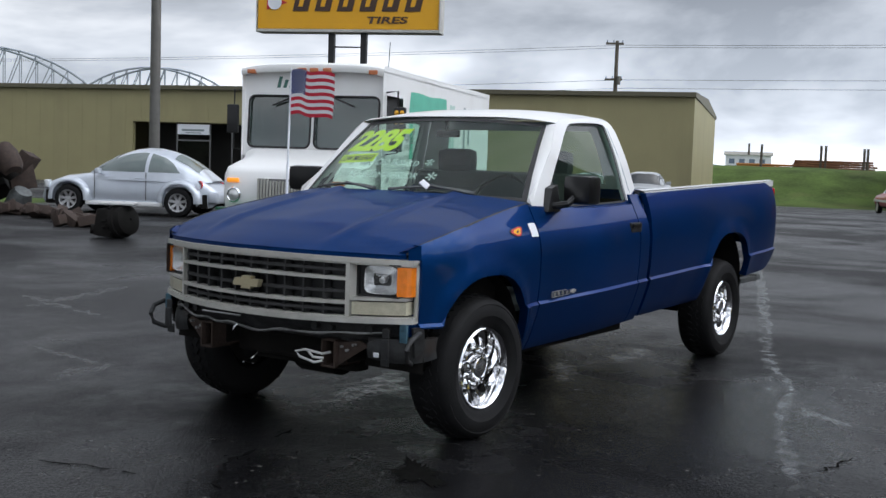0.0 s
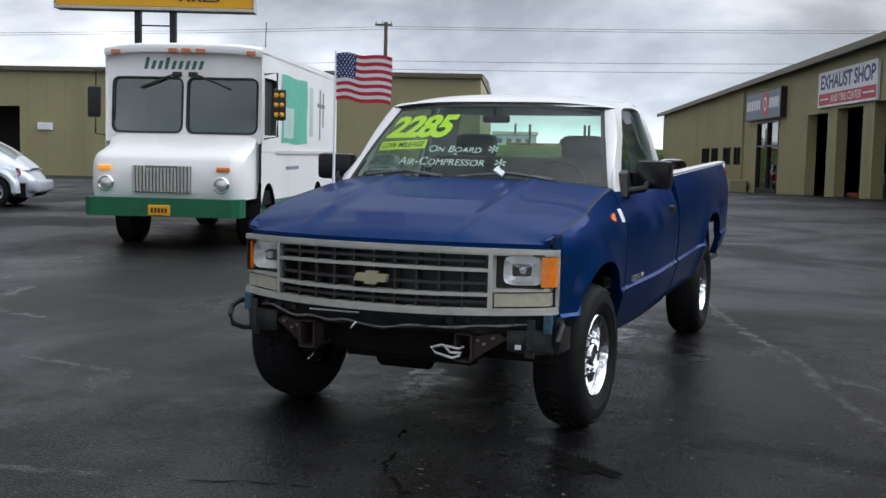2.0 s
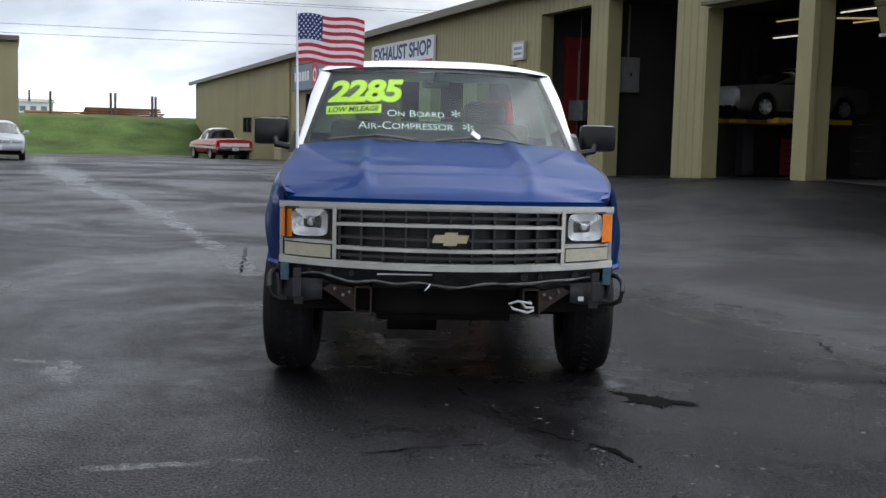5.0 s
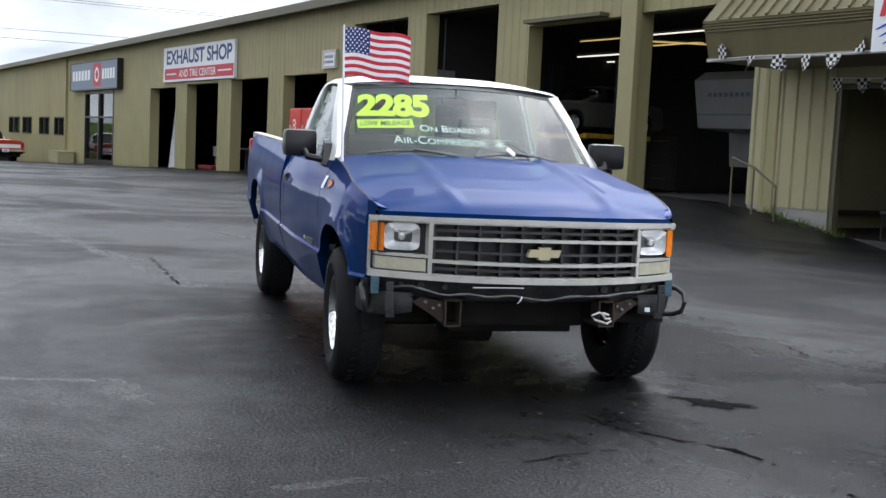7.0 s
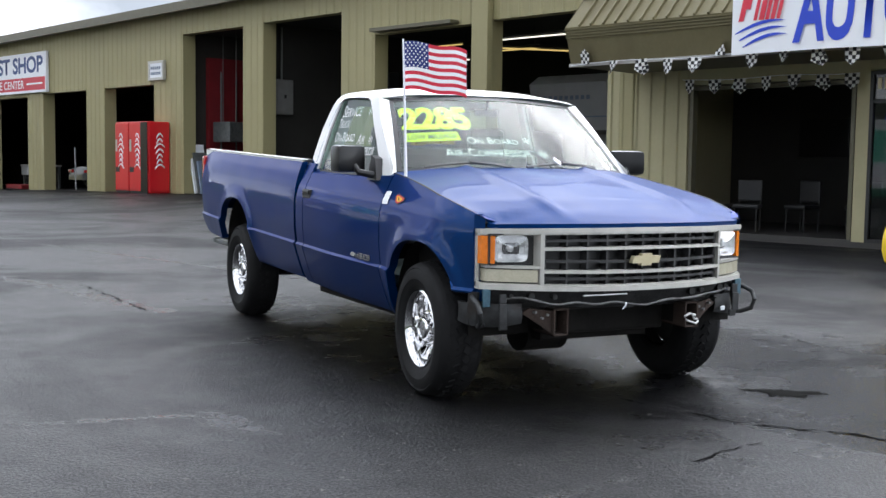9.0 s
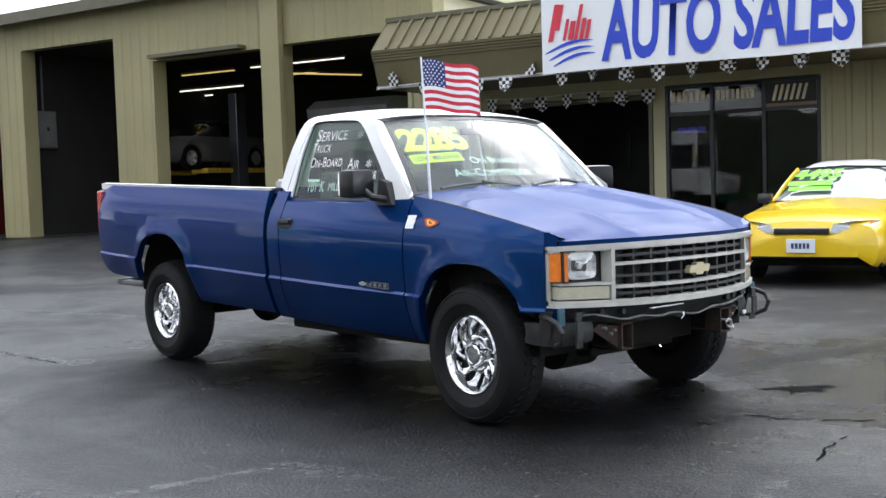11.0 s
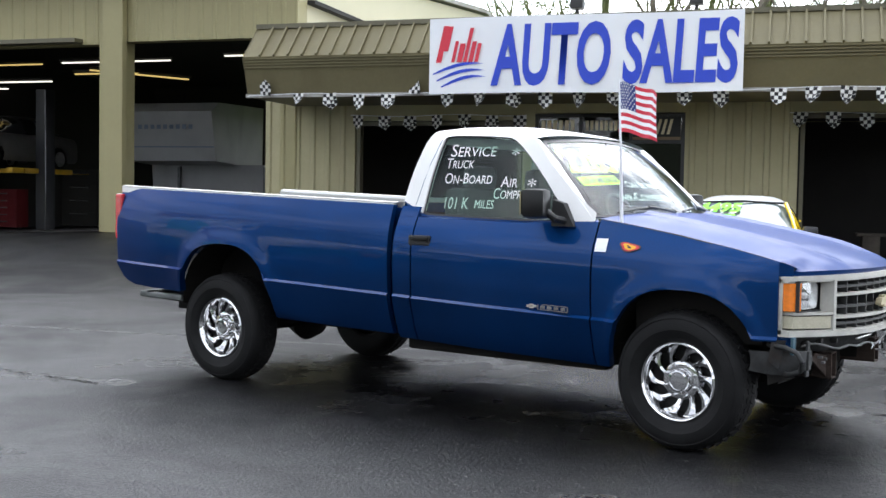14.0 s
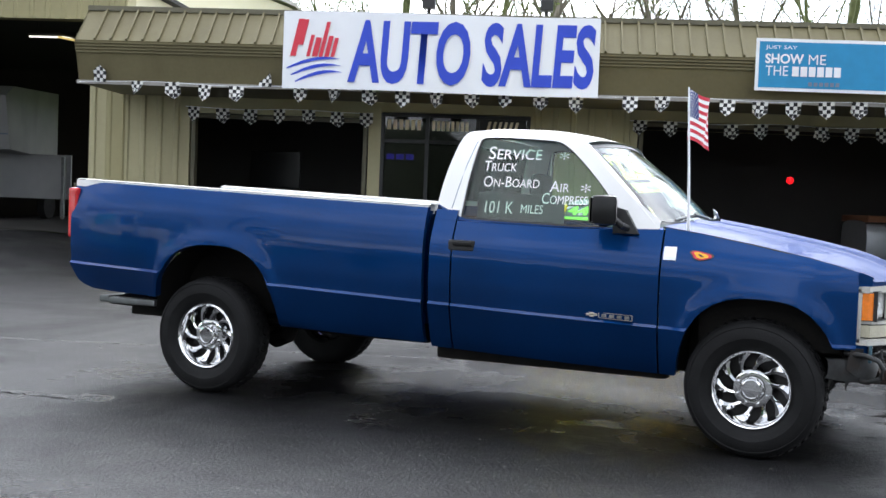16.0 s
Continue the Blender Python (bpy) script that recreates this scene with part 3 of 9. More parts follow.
def ribbed(bm, u0, u1, z0, z1, v, pitch=0.3, depth=0.02, back=0.12, zt=None):
    """A wall of pressed metal sheet with vertical ribs, with thickness. zt: top height as a function of u."""
    zt = zt or (lambda u: z1)
    us = []
    k = math.floor(u0 / pitch)
    while k * pitch < u1:
        for f, d in ((0.0, 0), (0.62, 0), (0.70, 1), (0.92, 1)):
            u = (k + f) * pitch
            if u0 < u < u1:
                us.append((u, d))
        k += 1
    us = [(u0, 0)] + us + [(u1, 0)]
    lo = [bm.verts.new((u, v + depth * d, z0)) for u, d in us]
    hi = [bm.verts.new((u, v + depth * d, zt(u))) for u, d in us]
    lb = [bm.verts.new((u, v - back, z0)) for u, d in us]
    hb = [bm.verts.new((u, v - back, zt(u))) for u, d in us]
    for i in range(len(us) - 1):
        bm.faces.new((lo[i], lo[i + 1], hi[i + 1], hi[i]))
        bm.faces.new((lb[i], hb[i], hb[i + 1], lb[i + 1]))
        bm.faces.new((hi[i], hi[i + 1], hb[i + 1], hb[i]))
        bm.faces.new((lo[i], lb[i], lb[i + 1], lo[i + 1]))
    for a, b, c, d in ((lo[0], hi[0], hb[0], lb[0]), (lo[-1], lb[-1], hb[-1], hi[-1])):
        bm.faces.new((a, b, c, d))
    return bm


def setting(name, bm, mats, label, category, smooth=None, m=MB):
    return tagged(link(name, bm, mats, None, "", smooth, m), label, category, kind="structure")

# ---------------------------------------------------------------- ground


def smooth01(t):
    t = max(0.0, min(1.0, t))
    return t * t * (3 - 2 * t)


FAR_Z = [(25, 0.0), (35, -0.02), (48, -0.25), (57, -0.45), (70, -0.75), (79, -0.85)]
APRON_Z = [(6.9, -0.02), (7.6, 0.10), (9, 0.35), (10.5, 0.47), (12.7, 0.50), (17, 0.34), (21, 0.20), (26, 0.17), (35, 0.03), (48, -0.27), (57, -0.48), (70, -0.8), (92, -0.95)]


def ground_z(u, v):
    w = smooth01((-6 - v) / 6.3)
    left = 0.03 * smooth01((v - 3) / 6) * smooth01((45 - u) / 12)
    z = (lerp(FAR_Z, u) + left) * (1 - w) + lerp(APRON_Z, u) * w
    if u > 79:
        z += 3.0 * smooth01((u - 79) / 17) + 0.12 * noise.noise((u * 0.3, v * 0.3, 0)) * min(1, (u - 79) / 4)
    if v < -13.1 and u > 7:
        z -= 0.35 * smooth01((-13.1 - v) / 0.5) * smooth01((94 - u) / 2)
    if v < -12.3 and u < 7:
        z -= 0.2
    return z


def ground_world(x, y):
    a = radians(TURN_B)
    return ground_z(x * math.cos(a) + y * math.sin(a), -x * math.sin(a) + y * math.cos(a))


def steps(lo, hi, d, outer):
    mid = [lo + d * i for i in range(int(round((hi - lo) / d)) + 1)]
    return [-k for k in outer[::-1] if -k < lo] + mid + [k for k in outer if k > hi]


bm = bm_new()
us = steps(-30, 102, 1.2, [45, 70, 120, 200, 400, 900, 2500])
vs = steps(-26, 58, 1.0, [34, 45, 70, 120, 200, 400, 900, 2500])
gv = [[bm.verts.new((u, v, ground_z(u, v))) for v in vs] for u in us]
for i in range(len(us) - 1):
    for j in range(len(vs) - 1):
        cu_, cv_ = (us[i] + us[i + 1]) / 2, (vs[j] + vs[j + 1]) / 2
        f = bm.faces.new((gv[i][j], gv[i + 1][j], gv[i + 1][j + 1], gv[i][j + 1]))
        f.smooth = True
        lot = -60 < cu_ < 79 and -13 < cv_ < 60
        verge = 13.5 < cu_ < 22 and 16.2 < cv_ < 50
        f.material_index = 0 if lot and not verge else 1
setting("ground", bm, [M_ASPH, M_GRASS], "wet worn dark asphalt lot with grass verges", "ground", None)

# ---------------------------------------------------------------- repair shop


def eave(u):
    return 5.83 - 0.0098 * u


V_S = -13.0
LOWBAYS = [(40.65, 43.85, 3.32), (36.0, 39.35, 3.40), (31.45, 34.7, 3.48), (26.98, 30.18, 3.50)]
HIGHBAYS = [(22.18, 25.32, 4.91), (17.9, 21.24, 4.93), (13.37, 16.62, 4.29), (9.30, 12.82, 4.33)]
WINS = [(68.3, 71.2), (65.2, 67.5), (61.1, 63.4), (58.0, 60.0)]
TYREDOOR = (49.1, 53.95, 3.31)
openings = sorted([(a, b, -2, t) for a, b, t in LOWBAYS + HIGHBAYS + [TYREDOOR]] + [(a, b, 1.0, 2.05) for a, b in WINS])
shop_front = empty("wall_shop_front", Matrix(), "tan ribbed metal wall of a long repair shop", "wall", "", "structure")


def front_panel(*a):
    bm = bm_new()
    ribbed(bm, *a)
    part("wall_panel", bm, M_WALL, shop_front, m=MB)


edge = 8.95
for a, b, z0, z1 in openings:
    if a > edge:
        front_panel(edge, a, -1.6, 0, V_S, 0.3, 0.018, 0.42, eave)
    front_panel(a, b, z1, 0, V_S - 0.004, 0.3, 0.018, 0.30, eave)
    if z0 > -1.5:
        front_panel(a, b, -1.6, z0, V_S - 0.004, 0.3, 0.018, 0.30)
    edge = b
front_panel(edge, 92, -1.6, 0, V_S, 0.3, 0.018, 0.42, eave)
bm = bm_new()
box(bm, 91.6, 92.0, -36, V_S - 0.43, -1.6, 5.4)
setting("wall_shop_far_end", bm, M_WALL, "tan metal end wall of the shop", "wall")
bm = bm_new()
prism(bm, [(9.28, V_S - 0.43, 3.45), (9.28, V_S - 0.43, eave(8.7)), (9.28, -26, eave(8.7) + 1.1), (9.28, -39, eave(8.7)), (9.28, -39, 3.45)], (-0.3, 0, 0))
setting("wall_shop_gable", bm, M_CREAM, "metal gable behind the office roof, brighter light in its cream", "wall")
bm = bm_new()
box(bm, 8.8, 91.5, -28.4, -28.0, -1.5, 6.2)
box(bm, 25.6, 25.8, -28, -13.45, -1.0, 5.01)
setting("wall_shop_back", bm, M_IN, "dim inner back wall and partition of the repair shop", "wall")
# added blocker, not a wall of the shop; keeps the second bay dark
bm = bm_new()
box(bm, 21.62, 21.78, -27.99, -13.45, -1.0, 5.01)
setting("wall_shop_added_blocker", bm, M_IN_D, "added near-black partition that keeps the second bay dark", "wall")
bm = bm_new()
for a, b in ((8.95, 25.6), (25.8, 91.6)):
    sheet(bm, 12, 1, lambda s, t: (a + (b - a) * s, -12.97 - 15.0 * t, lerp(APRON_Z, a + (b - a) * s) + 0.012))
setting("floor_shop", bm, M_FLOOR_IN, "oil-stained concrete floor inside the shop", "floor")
bm = bm_new()
for k in range(2):
    va, vb = ((-12.55, -26), (-26, -39.2))[k]
    za, zb = ((0.0, 1.15), (1.15, 0.0))[k]
    prism(bm, [(8.85, va, eave(8.85) + za), (8.85, vb, eave(8.85) + zb), (92.2, vb, eave(92.2) + zb), (92.2, va, eave(92.2) + za)], (0, 0, 0.12))
setting("roof_shop", bm, M_ROOF, "low-pitched grey metal shop roof", "roof")
bm = bm_new()
prism(bm, [(8.85, -12.56, eave(8.85) - 0.10), (8.85, -12.56, eave(8.85) + 0.16), (92.2, -12.56, eave(92.2) + 0.16), (92.2, -12.56, eave(92.2) - 0.10)], (0, 0.14, 0))
setting("trim_shop_eave", bm, M_TRIM, "dark olive metal gutter along the shop eave", "trim")
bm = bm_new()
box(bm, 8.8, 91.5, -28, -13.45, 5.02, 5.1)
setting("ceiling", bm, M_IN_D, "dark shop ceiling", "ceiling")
# tall slender post between the two open bays and door tracks
bm = bm_new()
box(bm, 12.70, 13.17, V_S + 0.03, V_S + 0.20, -0.3, eave(12.8) - 0.1, 0.015)
setting("trim_shop_post", bm, M_WALL, "tan steel post between open bays", "post")
bm = bm_new()
box(bm, 13.75, 16.5, V_S + 0.02, V_S + 0.30, 4.31, 4.40, 0.01)
setting("trim_door_hood", bm, M_TRIM, "thin metal rain hood above a bay", "trim")
bm = bm_new()
box(bm, 57.3, 57.45, V_S + 0.02, V_S + 0.14, -0.9, eave(57.4) - 0.1, 0.01)
setting("trim_downspout", bm, M_WALL, "tan downspout on the shop wall", "downspout")

# red-lined bay, glazing of the small windows and of the tyre shop door
bm = bm_new()
box(bm, 22.6, 25.58, -19.2, -19.0, -0.3, 5.0)
box(bm, 25.40, 25.58, -19.0, -13.95, 0.17, 4.3)
tagged(setting("wall_red", bm, M_RED_W, "red painted partition inside the bay", "wall"))
for k, (a, b) in enumerate(WINS):
    w = empty("window_%d" % (k + 1), MB, "small square shop window with dark glass", "window", "shop windows", "structure")
    bm = bm_new()
    box(bm, a, b, V_S - 0.10, V_S - 0.09, 1.0, 2.05)
    part("pane", bm, M_GLASS_D, w)
    bm = bm_new()
    for q in ((a, a + 0.07, 1.0, 2.05), (b - 0.07, b, 1.0, 2.05), (a, b, 1.0, 1.06), (a, b, 1.99, 2.05), ((a + b) / 2 - 0.03, (a + b) / 2 + 0.03, 1.0, 2.05)):
        box(bm, q[0], q[1], V_S - 0.08, V_S + 0.03, q[2], q[3])
    part("window_frame", bm, M_BLACK, w)
w = empty("door_1", MB, "glazed double shop door in a dark frame", "door", "", "structure")
a, b, t = TYREDOOR
bm = bm_new()
for q in ((a, a + 0.1, -0.5, t), (b - 0.1, b, -0.5, t), ((a + b) / 2 - 0.08, (a + b) / 2 + 0.08, -0.5, t), (a, b, t - 0.1, t), (a, b, 2.0, 2.08), (a, b, -0.5, -0.1)):
    box(bm, q[0], q[1], V_S - 0.12, V_S + 0.03, q[2], q[3])
part("frame", bm, M_BLACK, w)
bm = bm_new()
box(bm, a, b, V_S - 0.10, V_S - 0.09, -0.5, t)
part("pane", bm, M_GLASS_D, w)

# ---------------------------------------------------------------- sales office
V_O = -13.05
bm = bm_new()
ribbed(bm, 7.76, 9.63, 0.47, 3.4, V_O, 0.31, 0.035, 0.2)
ribbed(bm, 4.27, 4.49, 0.0, 3.4, V_O, 0.31, 0.0, 0.2)
ribbed(bm, -0.25, 1.62, 0.0, 3.4, V_O, 0.31, 0.035, 0.2)
ribbed(bm, -9.0, -5.6, 0.0, 3.4, V_O, 0.31, 0.035, 0.2)
for a, b, t in ((4.49, 7.76, 2.72), (1.62, 4.27, 2.84), (-5.6, -0.25, 2.82)):
    ribbed(bm, a, b, t, 3.4, V_O - 0.01, 0.31, 0.0, 0.18)
setting("wall_office_front", bm, M_WALL2, "tan board-and-groove office front wall", "wall")
bm = bm_new()
box(bm, 7.77, 9.61, V_O - 0.19, V_O - 0.02, -0.3, 0.47)
setting("foundation", bm, M_CONC, "pale stained concrete footing under the office wall", "foundation")
bm = bm_new()
box(bm, 9.43, 9.63, -20, V_O - 0.21, 0.0, 3.4)
box(bm, -9.0, -8.8, -20, V_O - 0.21, 0.0, 3.4)
box(bm, -8.8, 9.43, -20.2, -20, 0.0, 3.4)
setting("wall_office_sides", bm, M_WALL2, "tan side walls of the office", "wall")
# near-black colour carries the dimness inside the office
M_OFF = mat("dimmed_office_inner_wall", (0.03, 0.028, 0.026), 0.8, var=0.25, scale=1.0)
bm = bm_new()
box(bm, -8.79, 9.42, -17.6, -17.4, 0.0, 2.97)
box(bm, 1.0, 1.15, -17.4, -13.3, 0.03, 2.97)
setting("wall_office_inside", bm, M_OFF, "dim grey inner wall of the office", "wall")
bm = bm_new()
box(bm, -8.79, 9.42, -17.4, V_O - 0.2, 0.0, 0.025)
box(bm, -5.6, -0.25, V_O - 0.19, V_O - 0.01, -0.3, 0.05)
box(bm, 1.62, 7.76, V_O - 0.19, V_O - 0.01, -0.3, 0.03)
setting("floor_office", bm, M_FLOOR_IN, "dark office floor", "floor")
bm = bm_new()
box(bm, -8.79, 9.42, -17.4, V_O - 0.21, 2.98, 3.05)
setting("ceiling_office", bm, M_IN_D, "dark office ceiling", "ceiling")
bm = bm_new()
box(bm, -9.1, 8.6, -20.3, -11.55, 4.12, 4.22)
setting("roof_office", bm, M_ROOF, "flat office roof", "roof")
bm = bm_new()
box(bm, -9.1, 9.0, V_O + 0.04, -11.2, 3.0, 3.05)
setting("trim_soffit", bm, M_TRIM, "dark soffit under the awning", "trim")

# mansard awning with standing seams
awn = empty("awning", MB, "olive brown mansard metal awning with standing seams along the office front", "awning", "", "structure")
A_TOP, A_KNEE, A_BOT = (-11.50, 4.26), (-10.95, 3.68), (-11.15, 3.04)
U_A0, U_A1 = -9.1, 9.03
bm = bm_new()
prof = [A_TOP, A_KNEE, A_BOT, (A_BOT[0] - 0.03, A_BOT[1]), (A_KNEE[0] - 0.05, A_KNEE[1] + 0.01), (A_TOP[0] - 0.05, A_TOP[1])]
prism(bm, [(U_A0, v, z) for v, z in prof], (U_A1 - U_A0, 0, 0))
part("sheet", bm, M_AWN, awn)
bm = bm_new()
prism(bm, [(U_A1, *p) for p in (A_TOP, A_KNEE, A_BOT, (V_O + 0.05, 3.04), (V_O + 0.05, 4.26))], (-0.03, 0, 0))
part("end_panel", bm, M_AWN, awn)
bm = bm_new()
prism(bm, [(0.02, A_TOP[0] - 0.0, A_TOP[1]), (0.02, A_KNEE[0], A_KNEE[1]), (0.02, A_KNEE[0] + 0.035, A_KNEE[1] + 0.03), (0.02, A_TOP[0] + 0.03, A_TOP[1] + 0.03)], (-0.035, 0, 0))
seam = part("seam", bm, M_AWN, awn)
seam.matrix_basis = pose(U_A0 + 0.3, 0, 0)
k = 1
while U_A0 + 0.3 + 0.265 * k < U_A1 - 0.1:
    ob = new("seam", seam.data)
    ob.parent = awn
    ob.matrix_basis = pose(U_A0 + 0.3 + 0.265 * k, 0, 0)
    k += 1
bm = bm_new()
for j in range(4):
    f = 0.04 + 0.075 * j
    v, z = A_KNEE[0] + (A_BOT[0] - A_KNEE[0]) * f, A_KNEE[1] + (A_BOT[1] - A_KNEE[1]) * f
    box(bm, U_A0, U_A1, v, v + 0.022, z - 0.02, z)
part("bead", bm, M_AWN, awn)
bm = bm_new()
box(bm, U_A0, U_A1, A_TOP[0] - 0.1, A_TOP[0] + 0.05, A_TOP[1] - 0.02, A_TOP[1] + 0.06)
part("ridge_cap", bm, M_TRIM, awn)
bm = bm_new()
box(bm, U_A0, U_A1 + 0.02, A_BOT[0] - 0.02, A_BOT[0] + 0.03, A_BOT[1] - 0.05, A_BOT[1] + 0.01)
part("lip", bm, M_CONC, awn, "pale grey drip edge")


def glazing(name, a, b, z0, z1, v, posts, label, rails=()):
    w = empty(name, MB, label, "window", "", "structure")
    xs = [a] + list(posts) + [b]
    bm = bm_new()
    for x in xs:
        box(bm, x - 0.03, x + 0.03, v - 0.05, v + 0.05, z0, z1)
    for p, q in zip(xs, xs[1:]):
        for z in [z0, z1 - 0.06] + list(rails):
            box(bm, p + 0.03, q - 0.03, v - 0.045, v + 0.045, z, z + 0.06)
    part("window_frame", bm, M_BLACK, w)
    for p, q in zip(xs, xs[1:]):
        bm = bm_new()
        box(bm, p + 0.03, q - 0.03, v - 0.006, v + 0.002, z0 + 0.05, z1 - 0.05)
        ob = part("pane", bm, M_GLASS_D, w)
        ob.visible_shadow = False
    return w


def bay_frame(name, a, b, z1, v, label):
    """Steel jambs and head of an open doorway."""
    w = empty(name, MB, label, "doorway", "", "structure")
    for q in ((a, a + 0.07, 0.0, z1), (b - 0.07, b, 0.0, z1)):
        bm = bm_new()
        box(bm, q[0], q[1], v - 0.10, v + 0.06, q[2], q[3])
        part("jamb", bm, M_TRIM, w)
    bm = bm_new()
    box(bm, a + 0.07, b - 0.07, v - 0.10, v + 0.06, z1 - 0.07, z1)
    part("head", bm, M_TRIM, w)


bay_frame("door_3", 4.52, 7.73, 2.70, V_O - 0.09, "open dark bay doorway of the office")
glazing("door_2", 1.65, 4.24, 0.0, 2.82, V_O - 0.05, [3.44, 2.55], "dark framed glass entrance of the office", [2.3])
bay_frame("door_4", -5.57, -0.28, 2.80, V_O - 0.09, "wide open dark bay doorway of the office")

# ---------------------------------------------------------------- long building across the lot
U_F = 53.65
MBF = MB @ pose(0, 0.55, 0)
RIBS = []
bm = bm_new()


def cross_wall(bm, v0, v1, z0, z1):
    n = max(1, int((v1 - v0) / 1.0))
    box(bm, U_F, U_F + 0.3, v0, v1, z0, z1)
    for i in range(n):
        v = v0 + (v1 - v0) * (i + 0.5) / n
        RIBS.append((v, z0, z1))


cross_wall(bm, 1.05, 26.2, -1.2, 5.3)
cross_wall(bm, 34.0, 75, -1.2, 5.3)
cross_wall(bm, 26.2, 34.0, 3.36, 5.3)
box(bm, U_F + 0.3, U_F + 24, 1.05, 1.35, -1.4, 5.3)
box(bm, U_F + 23.7, U_F + 24, 1.35, 75, -1.4, 5.3)
box(bm, U_F + 3, U_F + 3.2, 26, 34.4, -1, 3.6)
far_wall = setting("wall_far_building", bm, M_WALL, "tan metal wall of the building across the lot", "wall", m=MBF)
for v, z0, z1 in RIBS:
    bm = bm_new()
    box(bm, U_F - 0.012, U_F + 0.001, v - 0.02, v + 0.02, z0, z1)
    part("rib", bm, M_WALL, far_wall)
bm = bm_new()
prism(bm, [(U_F - 0.3, 0.98, 5.28), (U_F - 0.3, 0.98, 5.52), (U_F + 12, 0.98, 5.95), (U_F + 24.3, 0.98, 5.5), (U_F + 24.3, 0.98, 5.28)], (0, 75, 0))
setting("roof_far_building", bm, M_TRIM, "low dark-edged metal roof of the building across the lot", "roof", m=MBF)
bm = bm_new()
box(bm, U_F + 2.5, U_F + 2.6, 26.2, 34.0, -0.6, 3.36)
setting("wall_far_recess", bm, M_IN_D, "dark recessed entrance wall", "wall", m=MBF)

# wooded rise on the far side of the road behind the lot's open edge
bm = bm_new()
sheet(bm, 160, 6, lambda a, b: ((-70 - 22 * b + 5 * noise.noise((a * 40, b * 2, 3))) * math.cos(-0.48 + 1.83 * a), (-70 - 22 * b) * math.sin(-0.48 + 1.83 * a), -1.0 + (9.0 + 3.2 * noise.noise((a * 16, 0, 1)) + 2.0 * noise.noise((a * 70, b * 5, 2))) * math.sin(b * 1.57)))
tagged(link("backdrop_trees", bm, M_HEDGE, None, "", 60), "dark wooded rise behind the open side of the lot", "treeline", kind="structure")

# ---------------------------------------------------------------- blue pickup truck (nose towards -y, driver's side +x)
truck = empty("pickup_truck", Matrix(), "dark blue pickup truck with a white roof and missing front bumper", "truck")
RAKE = 0.033


def rk(y):
    return RAKE * (y - 1.8)


SIDE_X = [(0.34, 0.800), (0.40, 0.842), (0.47, 0.882), (0.54, 0.908), (0.61, 0.930), (0.680, 0.950), (0.694, 0.936), (0.80, 0.946), (0.95, 0.948), (1.06, 0.936), (1.15, 0.912), (1.22, 0.886), (1.30, 0.856)]

ARCH_F, ARCH_R = (-0.015, 0.415, 0.30, 0.825), (3.25, 0.455, 0.42, 0.937)


def side_x(y, z):
    x = lerp(SIDE_X, z - rk(y))
    x -= 0.048 * smooth01((1.3 - y) / 1.0)
    if y < 1.83:
        x -= (0.034 + 0.014 * smooth01((0.6 - y) / 0.6)) * smooth01((z - rk(y) - 0.98) / 0.24)
    if y < -0.08:
        x -= 0.095 * min(1.3, (-0.08 - y) / 0.46) ** 2.2
    for c, hw, z0, z1 in (ARCH_F, ARCH_R):
        if abs(y - c) < hw * 1.5 and z > z0 + 0.05:
            q = (abs((y - c) / hw) ** 2.5 + abs((z - z0) / (z1 - z0)) ** 2.5) ** 0.4
            x += 0.022 * math.exp(-((q - 1.02) / 0.10) ** 2)
    if y > 3.9:
        x -= 0.035 * ((y - 3.9) / 0.5) ** 2
    return x




def arch(y, a, base):
    c, hw, z0, z1 = a
    t = abs(y - c) / hw
    if t >= 1:
        return base
    return max(base, z0 + (z1 - z0) * (1 - t ** 2.7) ** (1 / 2.3))


LEVELS = [0.30, 0.36, 0.40, 0.44, 0.48, 0.52, 0.57, 0.62, 0.66, 0.680, 0.694, 0.72, 0.76, 0.80, 0.84, 0.88, 0.92, 0.96, 1.0, 1.04, 1.08, 1.11, 1.14, 1.17, 1.20, 1.23, 1.26, 1.30, 1.36]


